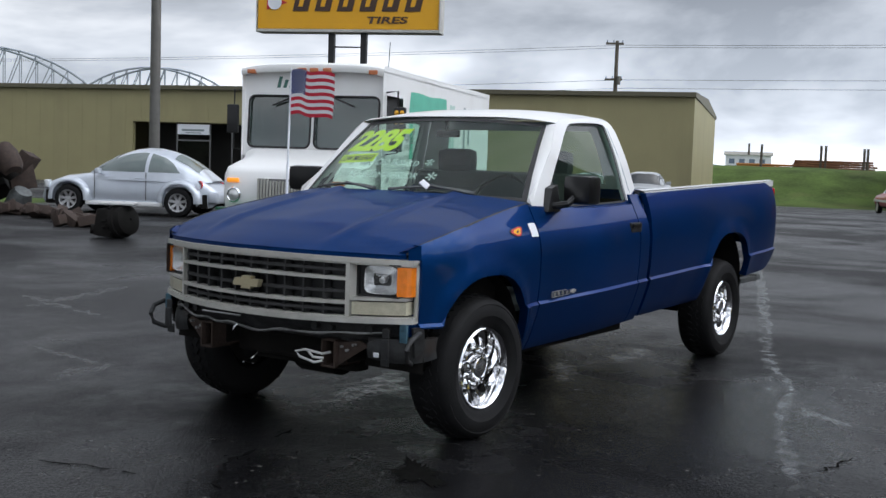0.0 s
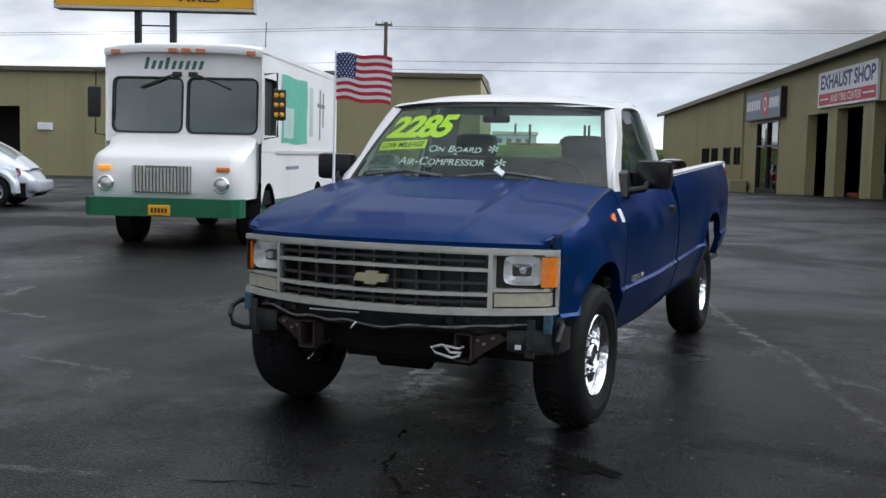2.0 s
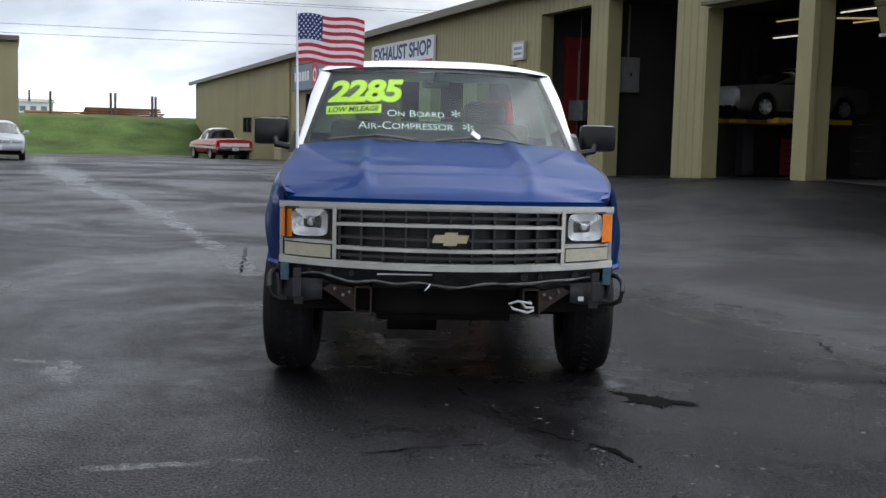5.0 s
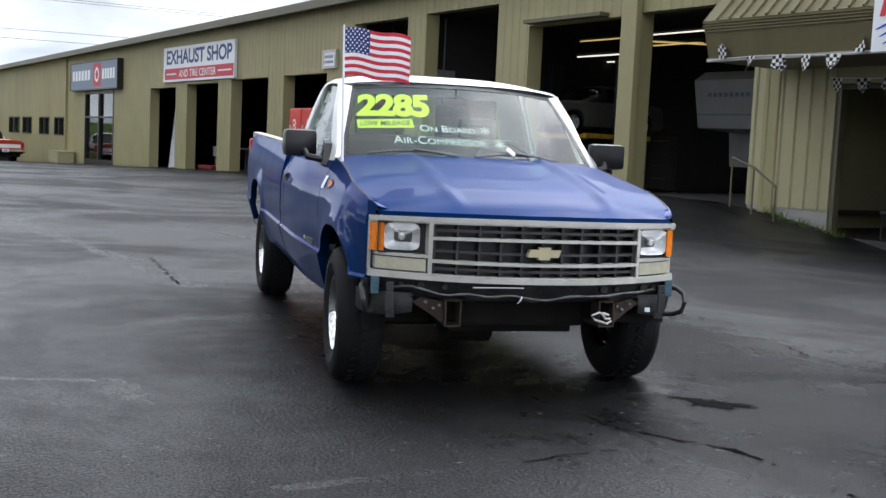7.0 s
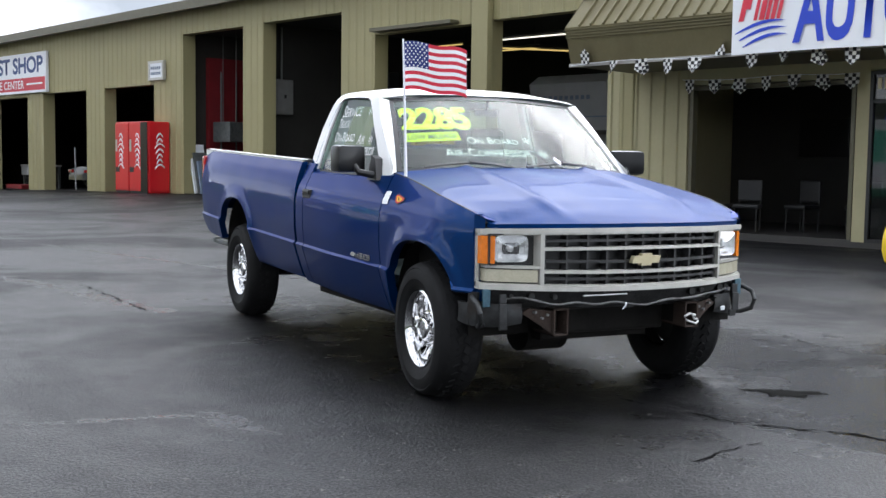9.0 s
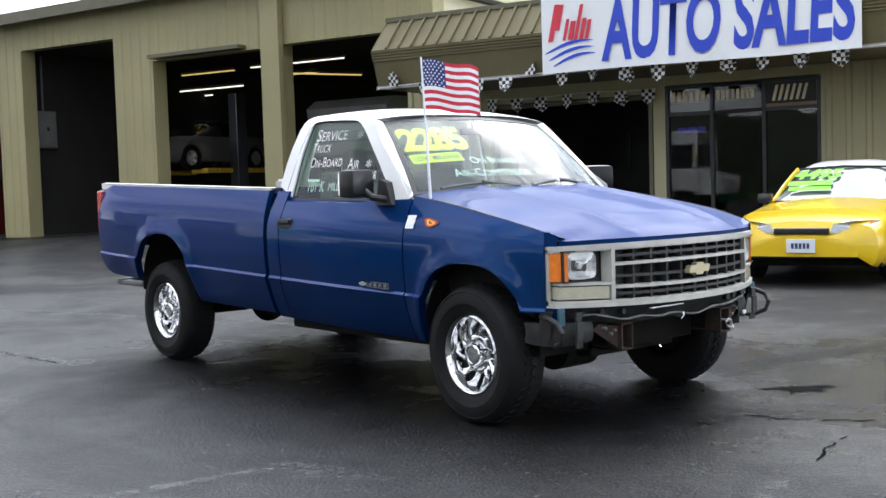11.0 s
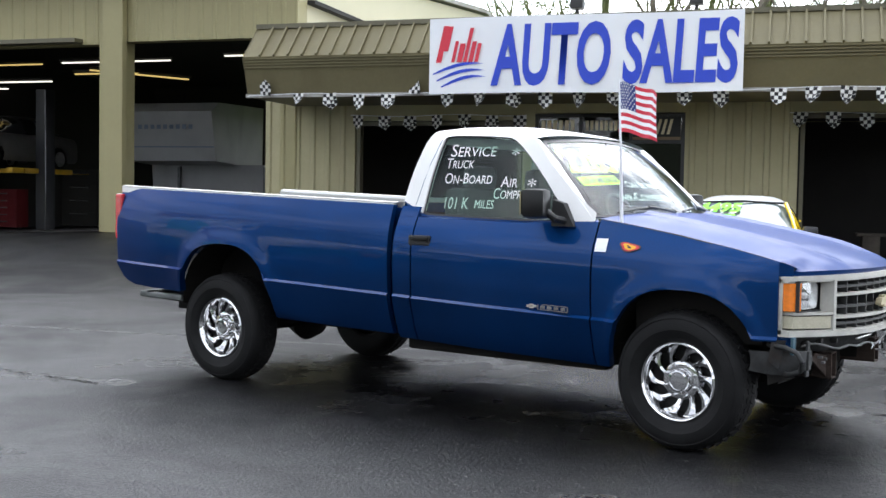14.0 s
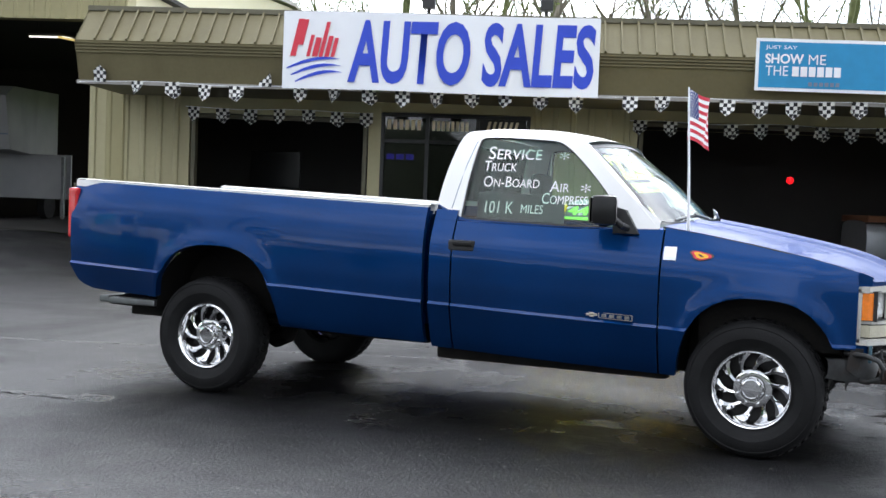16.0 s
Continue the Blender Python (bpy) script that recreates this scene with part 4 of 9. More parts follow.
def side_panel(name, sgn, y0, y1, zb, zt, extra=(), parent=None, mats=None, label="", lip=0.05):
    """A body side panel between two stations, clipped by its lower and upper outlines."""
    ys = sorted({round(y0 + (y1 - y0) * i / 14, 4) for i in range(15)} | {round(e, 4) for e in extra if y0 < e < y1})
    bm = bm_new()
    cols = []
    for y in ys:
        b, t = zb(y), zt(y)
        zs = [min(max(z + rk(y), b), t) for z in LEVELS]
        cols.append([bm.verts.new((sgn * side_x(y, z), y, z)) for z in zs])
    for a, b in zip(cols, cols[1:]):
        for j in range(len(a) - 1):
            q = [a[j], b[j], b[j + 1], a[j + 1]]
            if (a[j].co - a[j + 1].co).length < 1e-5 and (b[j].co - b[j + 1].co).length < 1e-5:
                continue
            if (a[j].co - a[j + 1].co).length < 1e-5:
                q = [a[j], b[j], b[j + 1]]
            elif (b[j].co - b[j + 1].co).length < 1e-5:
                q = [a[j], b[j], a[j + 1]]
            bm.faces.new(q)
    # folded edges all round
    low = [bm.verts.new((sgn * (side_x(y, zb(y)) - lip), y, zb(y) + 0.006)) for y in ys]
    lo2 = [bm.verts.new((sgn * side_x(y, zb(y)), y, zb(y))) for y in ys]
    for i in range(len(ys) - 1):
        bm.faces.new((lo2[i], lo2[i + 1], low[i + 1], low[i]))
    for y, col in ((ys[0], cols[0]), (ys[-1], cols[-1])):
        ins = [bm.verts.new((v.co.x - sgn * 0.04, v.co.y, v.co.z)) for v in col]
        for j in range(len(col) - 1):
            if (col[j].co - col[j + 1].co).length > 1e-5:
                bm.faces.new((col[j], col[j + 1], ins[j + 1], ins[j]))
    bmesh.ops.dissolve_degenerate(bm, dist=0.0004, edges=bm.edges)
    return part(name, bm, mats or M_BLUE, parent or truck, label, 28)


def arch_ys(a):
    return [a[0] + a[1] * math.cos(math.pi * i / 26) * 0.9999 for i in range(27)]


FEND_TOP = [(-0.62, 0.935), (-0.515, 0.978), (-0.25, 1.044), (0.03, 1.098), (0.30, 1.142), (0.50, 1.170)]


def bed_bottom(y):
    base = lerp([(1.85, 0.445), (2.8, 0.462), (3.7, 0.585), (4.2, 0.60), (4.34, 0.64), (4.40, 0.76)], y)
    return arch(y, ARCH_R, base)


def fend_bottom(y):
    base = 0.385 if y > 0.2 else 0.598
    return arch(y, ARCH_F, base)


def belt(y):
    return lerp([(0.45, 1.156), (1.0, 1.138), (1.8, 1.158)], y)


def door_bottom(y):
    return 0.385 + 0.033 * (y - 0.5)


for sgn, side in ((1, "driver"), (-1, "passenger")):
    side_panel("bed_side", sgn, 1.838, 4.40, bed_bottom, lambda y: 1.224 + 0.0330 * (y - 1.85), arch_ys(ARCH_R) + [4.3, 4.35, 4.38])
    side_panel("front_fender", sgn, -0.490, 0.485, fend_bottom, lambda y: lerp(FEND_TOP, y), arch_ys(ARCH_F) + [-0.45, -0.43])
    bm = bm_new()
    sheet(bm, 6, 2, lambda a, b: (sgn * side_x(-0.552 + 0.062 * a, 0.93), -0.552 + 0.062 * a, 0.915 + (lerp(FEND_TOP, -0.552 + 0.062 * a) - 0.915) * b))
    part("fender_tip", bm, M_BLUE, truck, smooth=60)
    bm = bm_new()
    sheet(bm, 6, 1, lambda a, b: (sgn * (side_x(-0.552 + 0.062 * a, 0.62) - 0.012), -0.545 + 0.055 * a, 0.560 + 0.065 * b))
    part("fender_skirt", bm, M_BLUE, truck, smooth=60)
    bm = bm_new()
    sheet(bm, 24, 1, lambda a, b: (sgn * (side_x(-0.555 + 1.04 * a, lerp(FEND_TOP, -0.555 + 1.04 * a)) - 0.06 * b), -0.555 + 1.04 * a, lerp(FEND_TOP, -0.555 + 1.04 * a) - 0.014 * b))
    part("fender_flange", bm, M_BLUE, truck, smooth=60)
    door = side_panel("door", sgn, 0.495, 1.655, door_bottom, belt)
    side_panel("cab_corner", sgn, 1.665, 1.795, door_bottom, lambda y: 1.215 + 0.033 * (y - 1.7))
    # near-black strip added under the doors in place of the shade there
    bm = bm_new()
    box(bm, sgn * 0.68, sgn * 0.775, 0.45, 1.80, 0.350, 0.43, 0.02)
    part("rocker_shade", bm, M_UNDER, truck)
    # white cap along the bed rail
    bm = bm_new()
    sheet(bm, 10, 1, lambda s, t: (sgn * 0.874, 1.838 + 2.554 * s, 1.190 + 0.0835 * s + 0.042 * t))
    sheet(bm, 10, 2, lambda s, t: (sgn * (0.874 - 0.087 * t), 1.838 + 2.554 * s, 1.232 + 0.0835 * s + 0.010 * math.sin(math.pi * (0.15 + 0.7 * t))))
    sheet(bm, 10, 1, lambda s, t: (sgn * 0.787, 1.838 + 2.554 * s, 1.237 + 0.0835 * s - 0.05 * t))
    part("rail_cap", bm, M_WHITE, truck, "white painted bed rail", 50)
    # inner bed wall
    bm = bm_new()
    prism(bm, [(sgn * 0.74, 1.91, 0.965), (sgn * 0.74, 4.36, 0.965), (sgn * 0.74, 4.36, 1.305), (sgn * 0.74, 1.91, 1.222)], (sgn * 0.045, 0, 0))
    part("bed_wall", bm, M_BEDIN, truck, "pale painted inner bed wall")
    # tail lamp
    bm = bm_new()
    box(bm, sgn * 0.78, sgn * (side_x(4.36, 1.1) - (0.028 if sgn > 0 else 0.004)), 4.355 if sgn < 0 else 4.385, 4.435, 0.930, 1.262, 0.02)
    part("tail_lamp", bm, M_REDL, truck, "tall red tail lamp")
    # wheel well liner
    for (c, hw, z0, z1), x0 in ((ARCH_F, 0.48), (ARCH_R, 0.55)):
        bm = bm_new()
        sheet(bm, 20, 1, lambda s, t: (sgn * (x0 + ((0.82 if c < 1 else 0.87) - x0) * t), c + (hw + 0.02) * math.cos(math.pi * s), z0 + 0.08 + (z1 - z0 - 0.06) * math.sin(math.pi * s) ** 0.8))
        if c < 1 or sgn < 0:
            sheet(bm, 20, 1, lambda s, t: (sgn * x0, c + (hw + 0.02) * math.cos(math.pi * s), (z0 + 0.08 + (z1 - z0 - 0.06) * math.sin(math.pi * s) ** 0.8) * t + 0.50 * (1 - t)))
        part("wheel_well", bm, M_UNDER, truck)
    # door handle recess
    bm = bm_new()
    hx = side_x(1.585, 1.02)
    box(bm, sgn * (hx - 0.015), sgn * (hx + 0.008), 1.525, 1.683, 0.982, 1.048, 0.012)
    h = part("handle", bm, M_BLACK, door, "black flap door handle")
    bm = bm_new()
    box(bm, sgn * (hx + 0.006), sgn * (hx + 0.016), 1.535, 1.65, 1.014, 1.042, 0.008)
    part("flap", bm, M_BLACKG, door)
    # badge on the door: a small cross-bar shape and a thin framed strip
    bz = lambda y: 0.667 + 0.033 * (y - 0.3)
    bm = bm_new()
    for q in ((0.872, 0.812, 0.006), (0.855, 0.829, 0.012)):
        yc = (q[0] + q[1]) / 2
        bx = side_x(yc, bz(yc))
        box(bm, sgn * (bx - 0.004), sgn * (bx + 0.005), q[1], q[0], bz(yc) - q[2], bz(yc) + q[2], 0.002)
    part("badge", bm, M_TRIMS, door, "dull silver badge")
    bm = bm_new()
    for ya, yb, da, db in ((0.806, 0.622, 0.012, 0.016), (0.806, 0.622, -0.016, -0.012), (0.806, 0.801, -0.012, 0.012), (0.627, 0.622, -0.012, 0.012)):
        bx = side_x((ya + yb) / 2, bz((ya + yb) / 2))
        prism(bm, [(sgn * (bx + 0.006), y, bz(y) + d) for y, d in ((ya, da), (yb, da), (yb, db), (ya, db))], (-sgn * 0.010, 0, 0))
    for k in range(4):
        ya = 0.788 - 0.041 * k
        bx = side_x(ya, bz(ya))
        box(bm, sgn * (bx - 0.004), sgn * (bx + 0.005), ya - 0.026, ya, bz(ya) - 0.009, bz(ya) + 0.007, 0.002)
    part("badge_strip", bm, M_STRIP, door, "thin silver framed badge strip")
    # paper sticker and flame decal on the fender
    bm = bm_new()
    for ya, yb, za, zb_ in ((0.478, 0.412, 0.998, 1.068),):
        sheet(bm, 1, 4, lambda s, t: (sgn * (side_x(ya + (yb - ya) * s, za + (zb_ - za) * t) + 0.004), ya + (yb - ya) * s, za + (zb_ - za) * t))
    part("paper_sticker", bm, M_SIGNW, truck, "small white paper sticker")
    for mm, sc, dx in ((M_SBRN, 1.0, 0.004), (M_SRED, 0.84, 0.005), (M_SYEL, 0.6, 0.006), (M_SBRN, 0.22, 0.008)):
        bm = bm_new()
        pts = []
        for i in range(22):
            an = 2 * math.pi * i / 22
            rr = 1 + 0.16 * math.sin(3 * an + 0.6)
            y, z = 0.285 - 0.060 * sc * rr * math.cos(an), 1.030 + 0.024 * sc * rr * math.sin(an) - 0.006 * math.cos(an)
            pts.append(bm.verts.new((sgn * (side_x(y, z) + dx), y, z)))
        bm.faces.new(pts)
        part("flame_decal", bm, mm, truck)

# floor pan, frame rails, axles and other dark parts below
bm = bm_new()
box(bm, -0.54, 0.54, 1.87, 4.36, 0.90, 0.955)
box(bm, -0.76, 0.76, 1.87, 4.36, 0.955, 0.965)
part("bed_floor", bm, M_UNDER, truck)
bm = bm_new()
box(bm, -0.84, 0.84, 1.846, 1.90, 0.55, 1.205)
part("bed_front_wall", bm, M_BLUE, truck)
# dark filler added to give the gap between cab and bed its shade
bm = bm_new()
box(bm, -0.80, 0.80, 1.803, 1.834, 0.50, 1.18)
part("gap_shade", bm, M_UNDER, truck)
bm = bm_new()
box(bm, -0.80, 0.80, 4.365, 4.41, 0.80, 1.20, 0.015)
part("tailgate", bm, M_BLUE, truck)
bm = bm_new()
box(bm, -0.72, 0.72, 0.40, 1.80, 0.40, 0.50)
part("floor_pan", bm, M_UNDER, truck)
for sgn in (1, -1):
    bm = bm_new()
    box(bm, sgn * 0.36, sgn * 0.46, -0.55, 4.25, 0.40, 0.54, 0.01)
    part("frame_rail", bm, M_UNDER, truck)
bm = bm_new()
cyl(bm, (-0.62, 0, 0.35), (0.62, 0, 0.35), 0.055, n=14)
cyl(bm, (-0.28, 0.0, 0.33), (-0.02, 0.0, 0.33), 0.13, n=16)
part("front_axle", bm, M_UNDER, truck)
bm = bm_new()
cyl(bm, (-0.66, 3.34, 0.36), (0.66, 3.34, 0.36), 0.055, n=14)
lathe(bm, [(0.02, -0.16), (0.12, -0.10), (0.165, 0.0), (0.12, 0.10), (0.02, 0.16)], 18, pose(0, 3.34, 0.36, 90, 0, 0))
part("rear_axle", bm, M_UNDER, truck)
bm = bm_new()
tube(bm, [(0.15, 0.6, 0.40), (0.18, 1.4, 0.38), (0.2, 2.2, 0.40), (-0.45, 2.6, 0.44), (-0.55, 4.35, 0.50)], 0.03)
part("exhaust_pipe", bm, M_UNDER, truck)
bm = bm_new()
box(bm, -0.35, 0.35, 0.1, 1.5, 0.34, 0.44, 0.03)
box(bm, -0.62, -0.4, 1.9, 2.7, 0.40, 0.56, 0.05)
part("gearbox", bm, M_UNDER, truck)
# step tube below the tailgate
bm = bm_new()
box(bm, -0.88, 0.88, 4.10, 4.18, 0.520, 0.565, 0.012)
for sgn in (1, -1):
    box(bm, sgn * 0.80, sgn * 0.875, 3.74, 4.12, 0.515, 0.555, 0.012)
part("rear_step", bm, M_STEEL, truck, "grey steel tube where the rear bumper was")
for sgn in (1, -1):
    bm = bm_new()
    box(bm, sgn * 0.40, sgn * 0.44, 3.9, 4.15, 0.50, 0.60)
    part("step_bracket", bm, M_UNDER, truck)

# ---------------------------------------------------------------- hood and front
HOOD_C = [(-0.76, 0.945), (-0.72, 0.975), (-0.64, 1.008), (-0.47, 1.062), (-0.18, 1.121), (0.1, 1.172), (0.36, 1.212)]


def front_y(x):
    return -0.765 + 0.225 * (abs(x) / 0.80) ** 2.3


def hood_pt(s, t):
    """s across from -1 to 1, t from the nose to the cowl."""
    ye = front_y(0.79) + (0.50 - front_y(0.79)) * t
    hw = side_x(ye, lerp(FEND_TOP, ye)) - 0.007
    x = s * hw
    y0 = front_y(x) + 0.005
    y1 = 0.36 + 0.14 * s * s
    y = y0 + (y1 - y0) * t
    yc = -0.765 + (0.36 + 0.765) * t
    zc = lerp(HOOD_C, yc)
    ze = lerp(FEND_TOP, y) if y > -0.52 else lerp([(-0.56, 0.938), (-0.52, 0.968)], y)
    ze = min(ze, zc)
    k = abs(s)
    z = zc + (ze - zc) * (0.35 * k ** 2 + 0.65 * k ** 5)
    rid = math.exp(-((k - 0.50) / 0.045) ** 2) * 0.012 * min(1, t * 6)
    inn = -0.006 * smooth01((0.50 - k) / 0.08) * min(1, t * 6)
    return Vector((x, y, z + rid + inn))


bm = bm_new()
sheet(bm, 64, 30, lambda a, b: hood_pt(2 * a - 1, b))
sheet(bm, 64, 2, lambda a, b: hood_pt(2 * a - 1, 0) + Vector((0, 0.004 * b, -0.022 * b)))
hood = part("hood", bm, M_HOOD, truck, "faded blue hood with two pressed ridges", 40)
for sgn in (1, -1):
    bm = bm_new()
    tube(bm, [hood_pt(sgn, k / 16) + Vector((sgn * 0.002, 0, -0.003)) for k in range(17)], 0.0065, 6)
    part("hood_gap", bm, M_INK, truck, "dark gap along the hood edge")
# cowl under the windshield
bm = bm_new()
sheet(bm, 30, 3, lambda a, b: Vector(((2 * a - 1) * 0.80, 0.34 + 0.145 * (2 * a - 1) ** 2 + 0.13 * b, 1.185 - 0.030 * (2 * a - 1) ** 2 - 0.012 * math.sin(b * 3.14))))
part("cowl", bm, M_BLACK, truck, smooth=60)

# engine bay core, so that nothing shows through the grille
bm = bm_new()
box(bm, -0.74, 0.74, -0.50, 0.30, 0.56, 0.90)
part("radiator", bm, M_UNDER, truck)
bm = bm_new()
sheet(bm, 40, 1, lambda a, b: ((2 * a - 1) * 0.78, front_y((2 * a - 1) * 0.78) + 0.075, 0.615 + 0.31 * b))
part("radiator_support", bm, M_BLACK, truck)


def front_bar(bm, x0, x1, z0, z1, d=0.03, out=0.0, n=28, mi=0):
    """A bar that follows the curve of the nose."""
    n = max(1, int(n * abs(x1 - x0) / 1.6))
    for za, zb_, off_a, off_b in ((z0, z1, -out, -out), (z1, z1, -out, d), (z0, z0, -out, d)):
        sheet(bm, n, 1, lambda a, b: (x0 + (x1 - x0) * a, front_y(x0 + (x1 - x0) * a) + (off_a + (off_b - off_a) * b), za + (zb_ - za) * b + 0.018 * (1 - ((x0 + (x1 - x0) * a) / 0.8) ** 2) * (0.5 if z1 > 0.8 else -0.5)), mi)
    for x in (x0, x1):
        y = front_y(x)
        zz = 0.018 * (1 - (x / 0.8) ** 2) * (0.5 if z1 > 0.8 else -0.5)
        bm.faces.new([bm.verts.new(p) for p in ((x, y - out, z0 + zz), (x, y + d, z0 + zz), (x, y + d, z1 + zz), (x, y - out, z1 + zz))])


bm = bm_new()
front_bar(bm, -0.813, 0.813, 0.892, 0.916, 0.05, 0.010)
front_bar(bm, -0.813, 0.813, 0.622, 0.646, 0.05, 0.010)
front_bar(bm, -0.813, 0.813, 0.884, 0.891, 0.05, 0.002)
front_bar(bm, -0.813, 0.813, 0.647, 0.654, 0.05, 0.002)
for sgn in (1, -1):
    box(bm, sgn * 0.797, sgn * 0.813, -0.508, -0.486, 0.630, 0.905, 0.003)
grille = part("grille", bm, M_TRIMS, truck, "dull silver grille surround", 30)
for z0, z1 in ((0.808, 0.823), (0.708, 0.724)):
    bm = bm_new()
    front_bar(bm, -0.545, 0.545, z0, z1, 0.05, 0.008)
    part("bar", bm, M_TRIMS, grille)
for sgn in (1, -1):
    bm = bm_new()
    front_bar(bm, sgn * 0.534, sgn * 0.552, 0.64, 0.895, 0.06, 0.009)
    part("upright", bm, M_TRIMS, grille)
    bm = bm_new()
    front_bar(bm, sgn * 0.553, sgn * 0.786, 0.728, 0.742, 0.05, 0.008)
    part("lamp_bar", bm, M_TRIMS, grille)
for z0, z1 in ((0.655, 0.707), (0.725, 0.807), (0.824, 0.884)):
    bm = bm_new()
    zm = (z0 + z1) / 2
    front_bar(bm, -0.533, 0.533, zm - 0.007, zm + 0.007, 0.045, -0.014)
    for k in range(-5, 6):
        x = k * 0.104
        y = front_y(x)
        zz = 0.009 * (1 - (x / 0.8) ** 2) * (1 if z1 > 0.8 else -1)
        box(bm, x - 0.005, x + 0.005, y + 0.014, y + 0.07, z0 - 0.02 + zz, z1 + 0.02 + zz)
    part("mesh", bm, M_MESH, grille, "dark grey plastic egg-crate mesh")
# emblem: a plain gold cross-bar shape
bm = bm_new()
y = front_y(0) - 0.02
poly = [(-0.085, -0.006), (-0.073, 0.018), (-0.030, 0.018), (-0.026, 0.030), (0.034, 0.030), (0.030, 0.018), (0.085, 0.018), (0.073, -0.018), (0.030, -0.018), (0.026, -0.030), (-0.034, -0.030), (-0.030, -0.018), (-0.085, -0.018)]
prism(bm, [(a, y, 0.766 + b) for a, b in poly], (0, 0.03, 0))
part("emblem", bm, M_GOLD, grille, "faded gold emblem")

for sgn in (1, -1):
    lamp_m = Matrix.Translation((sgn * 0.662, front_y(0.655) + 0.05, 0.818)) @ Matrix.Rotation(sgn * radians(11), 4, "Z")
    bm = bm_new()
    box(bm, -0.115, 0.105, 0.020, 0.05, -0.078, 0.078, m=lamp_m)
    for q in ((-0.118, -0.112, -0.03, 0.03, -0.075, 0.075), (-0.112, 0.10, -0.03, 0.03, 0.070, 0.076), (-0.112, 0.10, -0.03, 0.03, -0.078, -0.072)):
        box(bm, *q, m=lamp_m)
    part("lamp_bezel", bm, M_BLACK, truck)
    bm = bm_new()

    def sq(u, v, r):
        """rounded square to the radius r"""
        a = 2 * math.pi * u
        c, d = math.cos(a), math.sin(a)
        k = (abs(c) ** 5 + abs(d) ** 5) ** -0.2
        return c * k * r * 0.088, d * k * r * 0.066
    sheet(bm, 40, 8, lambda u, v: lamp_m @ Vector((sq(u, v, 1 - 0.92 * v)[0], -0.010 + 0.036 * math.sin(v * 1.57), sq(u, v, 1 - 0.92 * v)[1])))
    sheet(bm, 40, 1, lambda u, v: lamp_m @ Vector((sq(u, v, 1 + 0.07 * v)[0], -0.014 + 0.034 * v, sq(u, v, 1 + 0.07 * v)[1])))
    hl = part("headlight", bm, M_REFL, truck, "square headlight with a chrome reflector bowl", 50)
    bm = bm_new()
    bulb = lamp_m @ Matrix.Rotation(math.pi / 2, 4, "X")
    lathe(bm, [(0.0001, 0.010), (0.014, 0.006), (0.018, -0.006), (0.018, -0.03)], 16, bulb)
    part("bulb_shield", bm, M_REFL, hl, smooth=50)
    bm = bm_new()
    sheet(bm, 40, 3, lambda u, v: lamp_m @ Vector((sq(u, v, 1.0 - 0.999 * v)[0], -0.016 - 0.008 * v, sq(u, v, 1.0 - 0.999 * v)[1])))
    part("lens", bm, M_GLASS_L, hl, "clear glass lens", 60)
    bm = bm_new()
    pts = [(0.750, front_y(0.750) - 0.008), (0.788, front_y(0.788) - 0.008), (0.803, front_y(0.803)), (0.808, -0.509), (0.750, -0.509)]
    prism(bm, [(sgn * a, b, 0.747) for a, b in pts], (0, 0, 0.136))
    part("turn_signal", bm, M_AMBER, truck, "amber wrap-round turn signal")
    bm = bm_new()
    front_bar(bm, sgn * 0.560, sgn * 0.785, 0.662, 0.722, 0.06, 0.002)
    part("parking_lamp", bm, M_PARK, truck, "yellowed parking lamp lens")

# bare steel where the bumper is missing


def torn(a, b):
    x = (2 * a - 1) * 0.795
    return (x, front_y(x) + 0.028 + 0.085 * b + 0.010 * noise.noise((a * 14, b * 3, 0)),
            0.620 - 0.095 * b + 0.012 * noise.noise((a * 9, b * 2, 4)) + (0.022 * noise.noise((a * 13, 7, 1)) if b > 0.9 else 0))


bm = bm_new()
sheet(bm, 72, 6, torn)
sheet(bm, 40, 1, lambda a, b: ((2 * a - 1) * 0.62, -0.60 + 0.05 * b, 0.530 - 0.02 * b))
part("valance", bm, M_VAL, truck, "torn black plastic valance", 50)
for k in range(7):
    bm = bm_new()
    x = (-0.66, -0.57, -0.46, 0.36, 0.44, 0.62, 0.69)[k]
    cyl(bm, (x, front_y(x) + 0.030, 0.585), (x, front_y(x) + 0.06, 0.585), 0.014 + 0.005 * (k % 2), n=10)
    part("bolt_hole", bm, M_INK, truck)
# curled lip torn off the valance
bm = bm_new()
pts = []
for k in range(33):
    x = -0.70 + 1.40 * k / 32
    pts.append((x, front_y(x) + 0.030 + 0.01 * noise.noise((k * 0.4, 3, 0)), 0.552 + 0.030 * abs(x) ** 1.5 + 0.026 * noise.noise((k * 0.27, 0, 0)) - 0.012 * math.exp(-((x + 0.05) / 0.3) ** 2)))
tube(bm, pts, [0.0045 + 0.003 * abs(math.sin(k * 0.7)) for k in range(33)], 6)
part("torn_lip", bm, M_STRIP, truck, "scuffed torn plastic lip", 60)
bm = bm_new()
tube(bm, [(-0.09, -0.745, 0.55), (-0.10, -0.755, 0.535), (-0.115, -0.75, 0.518)], [0.005, 0.004, 0.002], 5)
part("loose_shred", bm, M_SIGNW, truck)
bm = bm_new()
box(bm, -0.34, -0.08, -0.742, -0.728, 0.588, 0.596, 0.003)
part("pale_strip", bm, M_ALU, truck, "thin bright metal strip")
bm = bm_new()
box(bm, -0.70, 0.70, -0.55, -0.50, 0.50, 0.54, 0.01)
part("cross_member", bm, M_BRKT, truck, "grimy steel cross member")
bm = bm_new()
box(bm, -0.36, 0.36, -0.46, -0.36, 0.36, 0.52, 0.02)
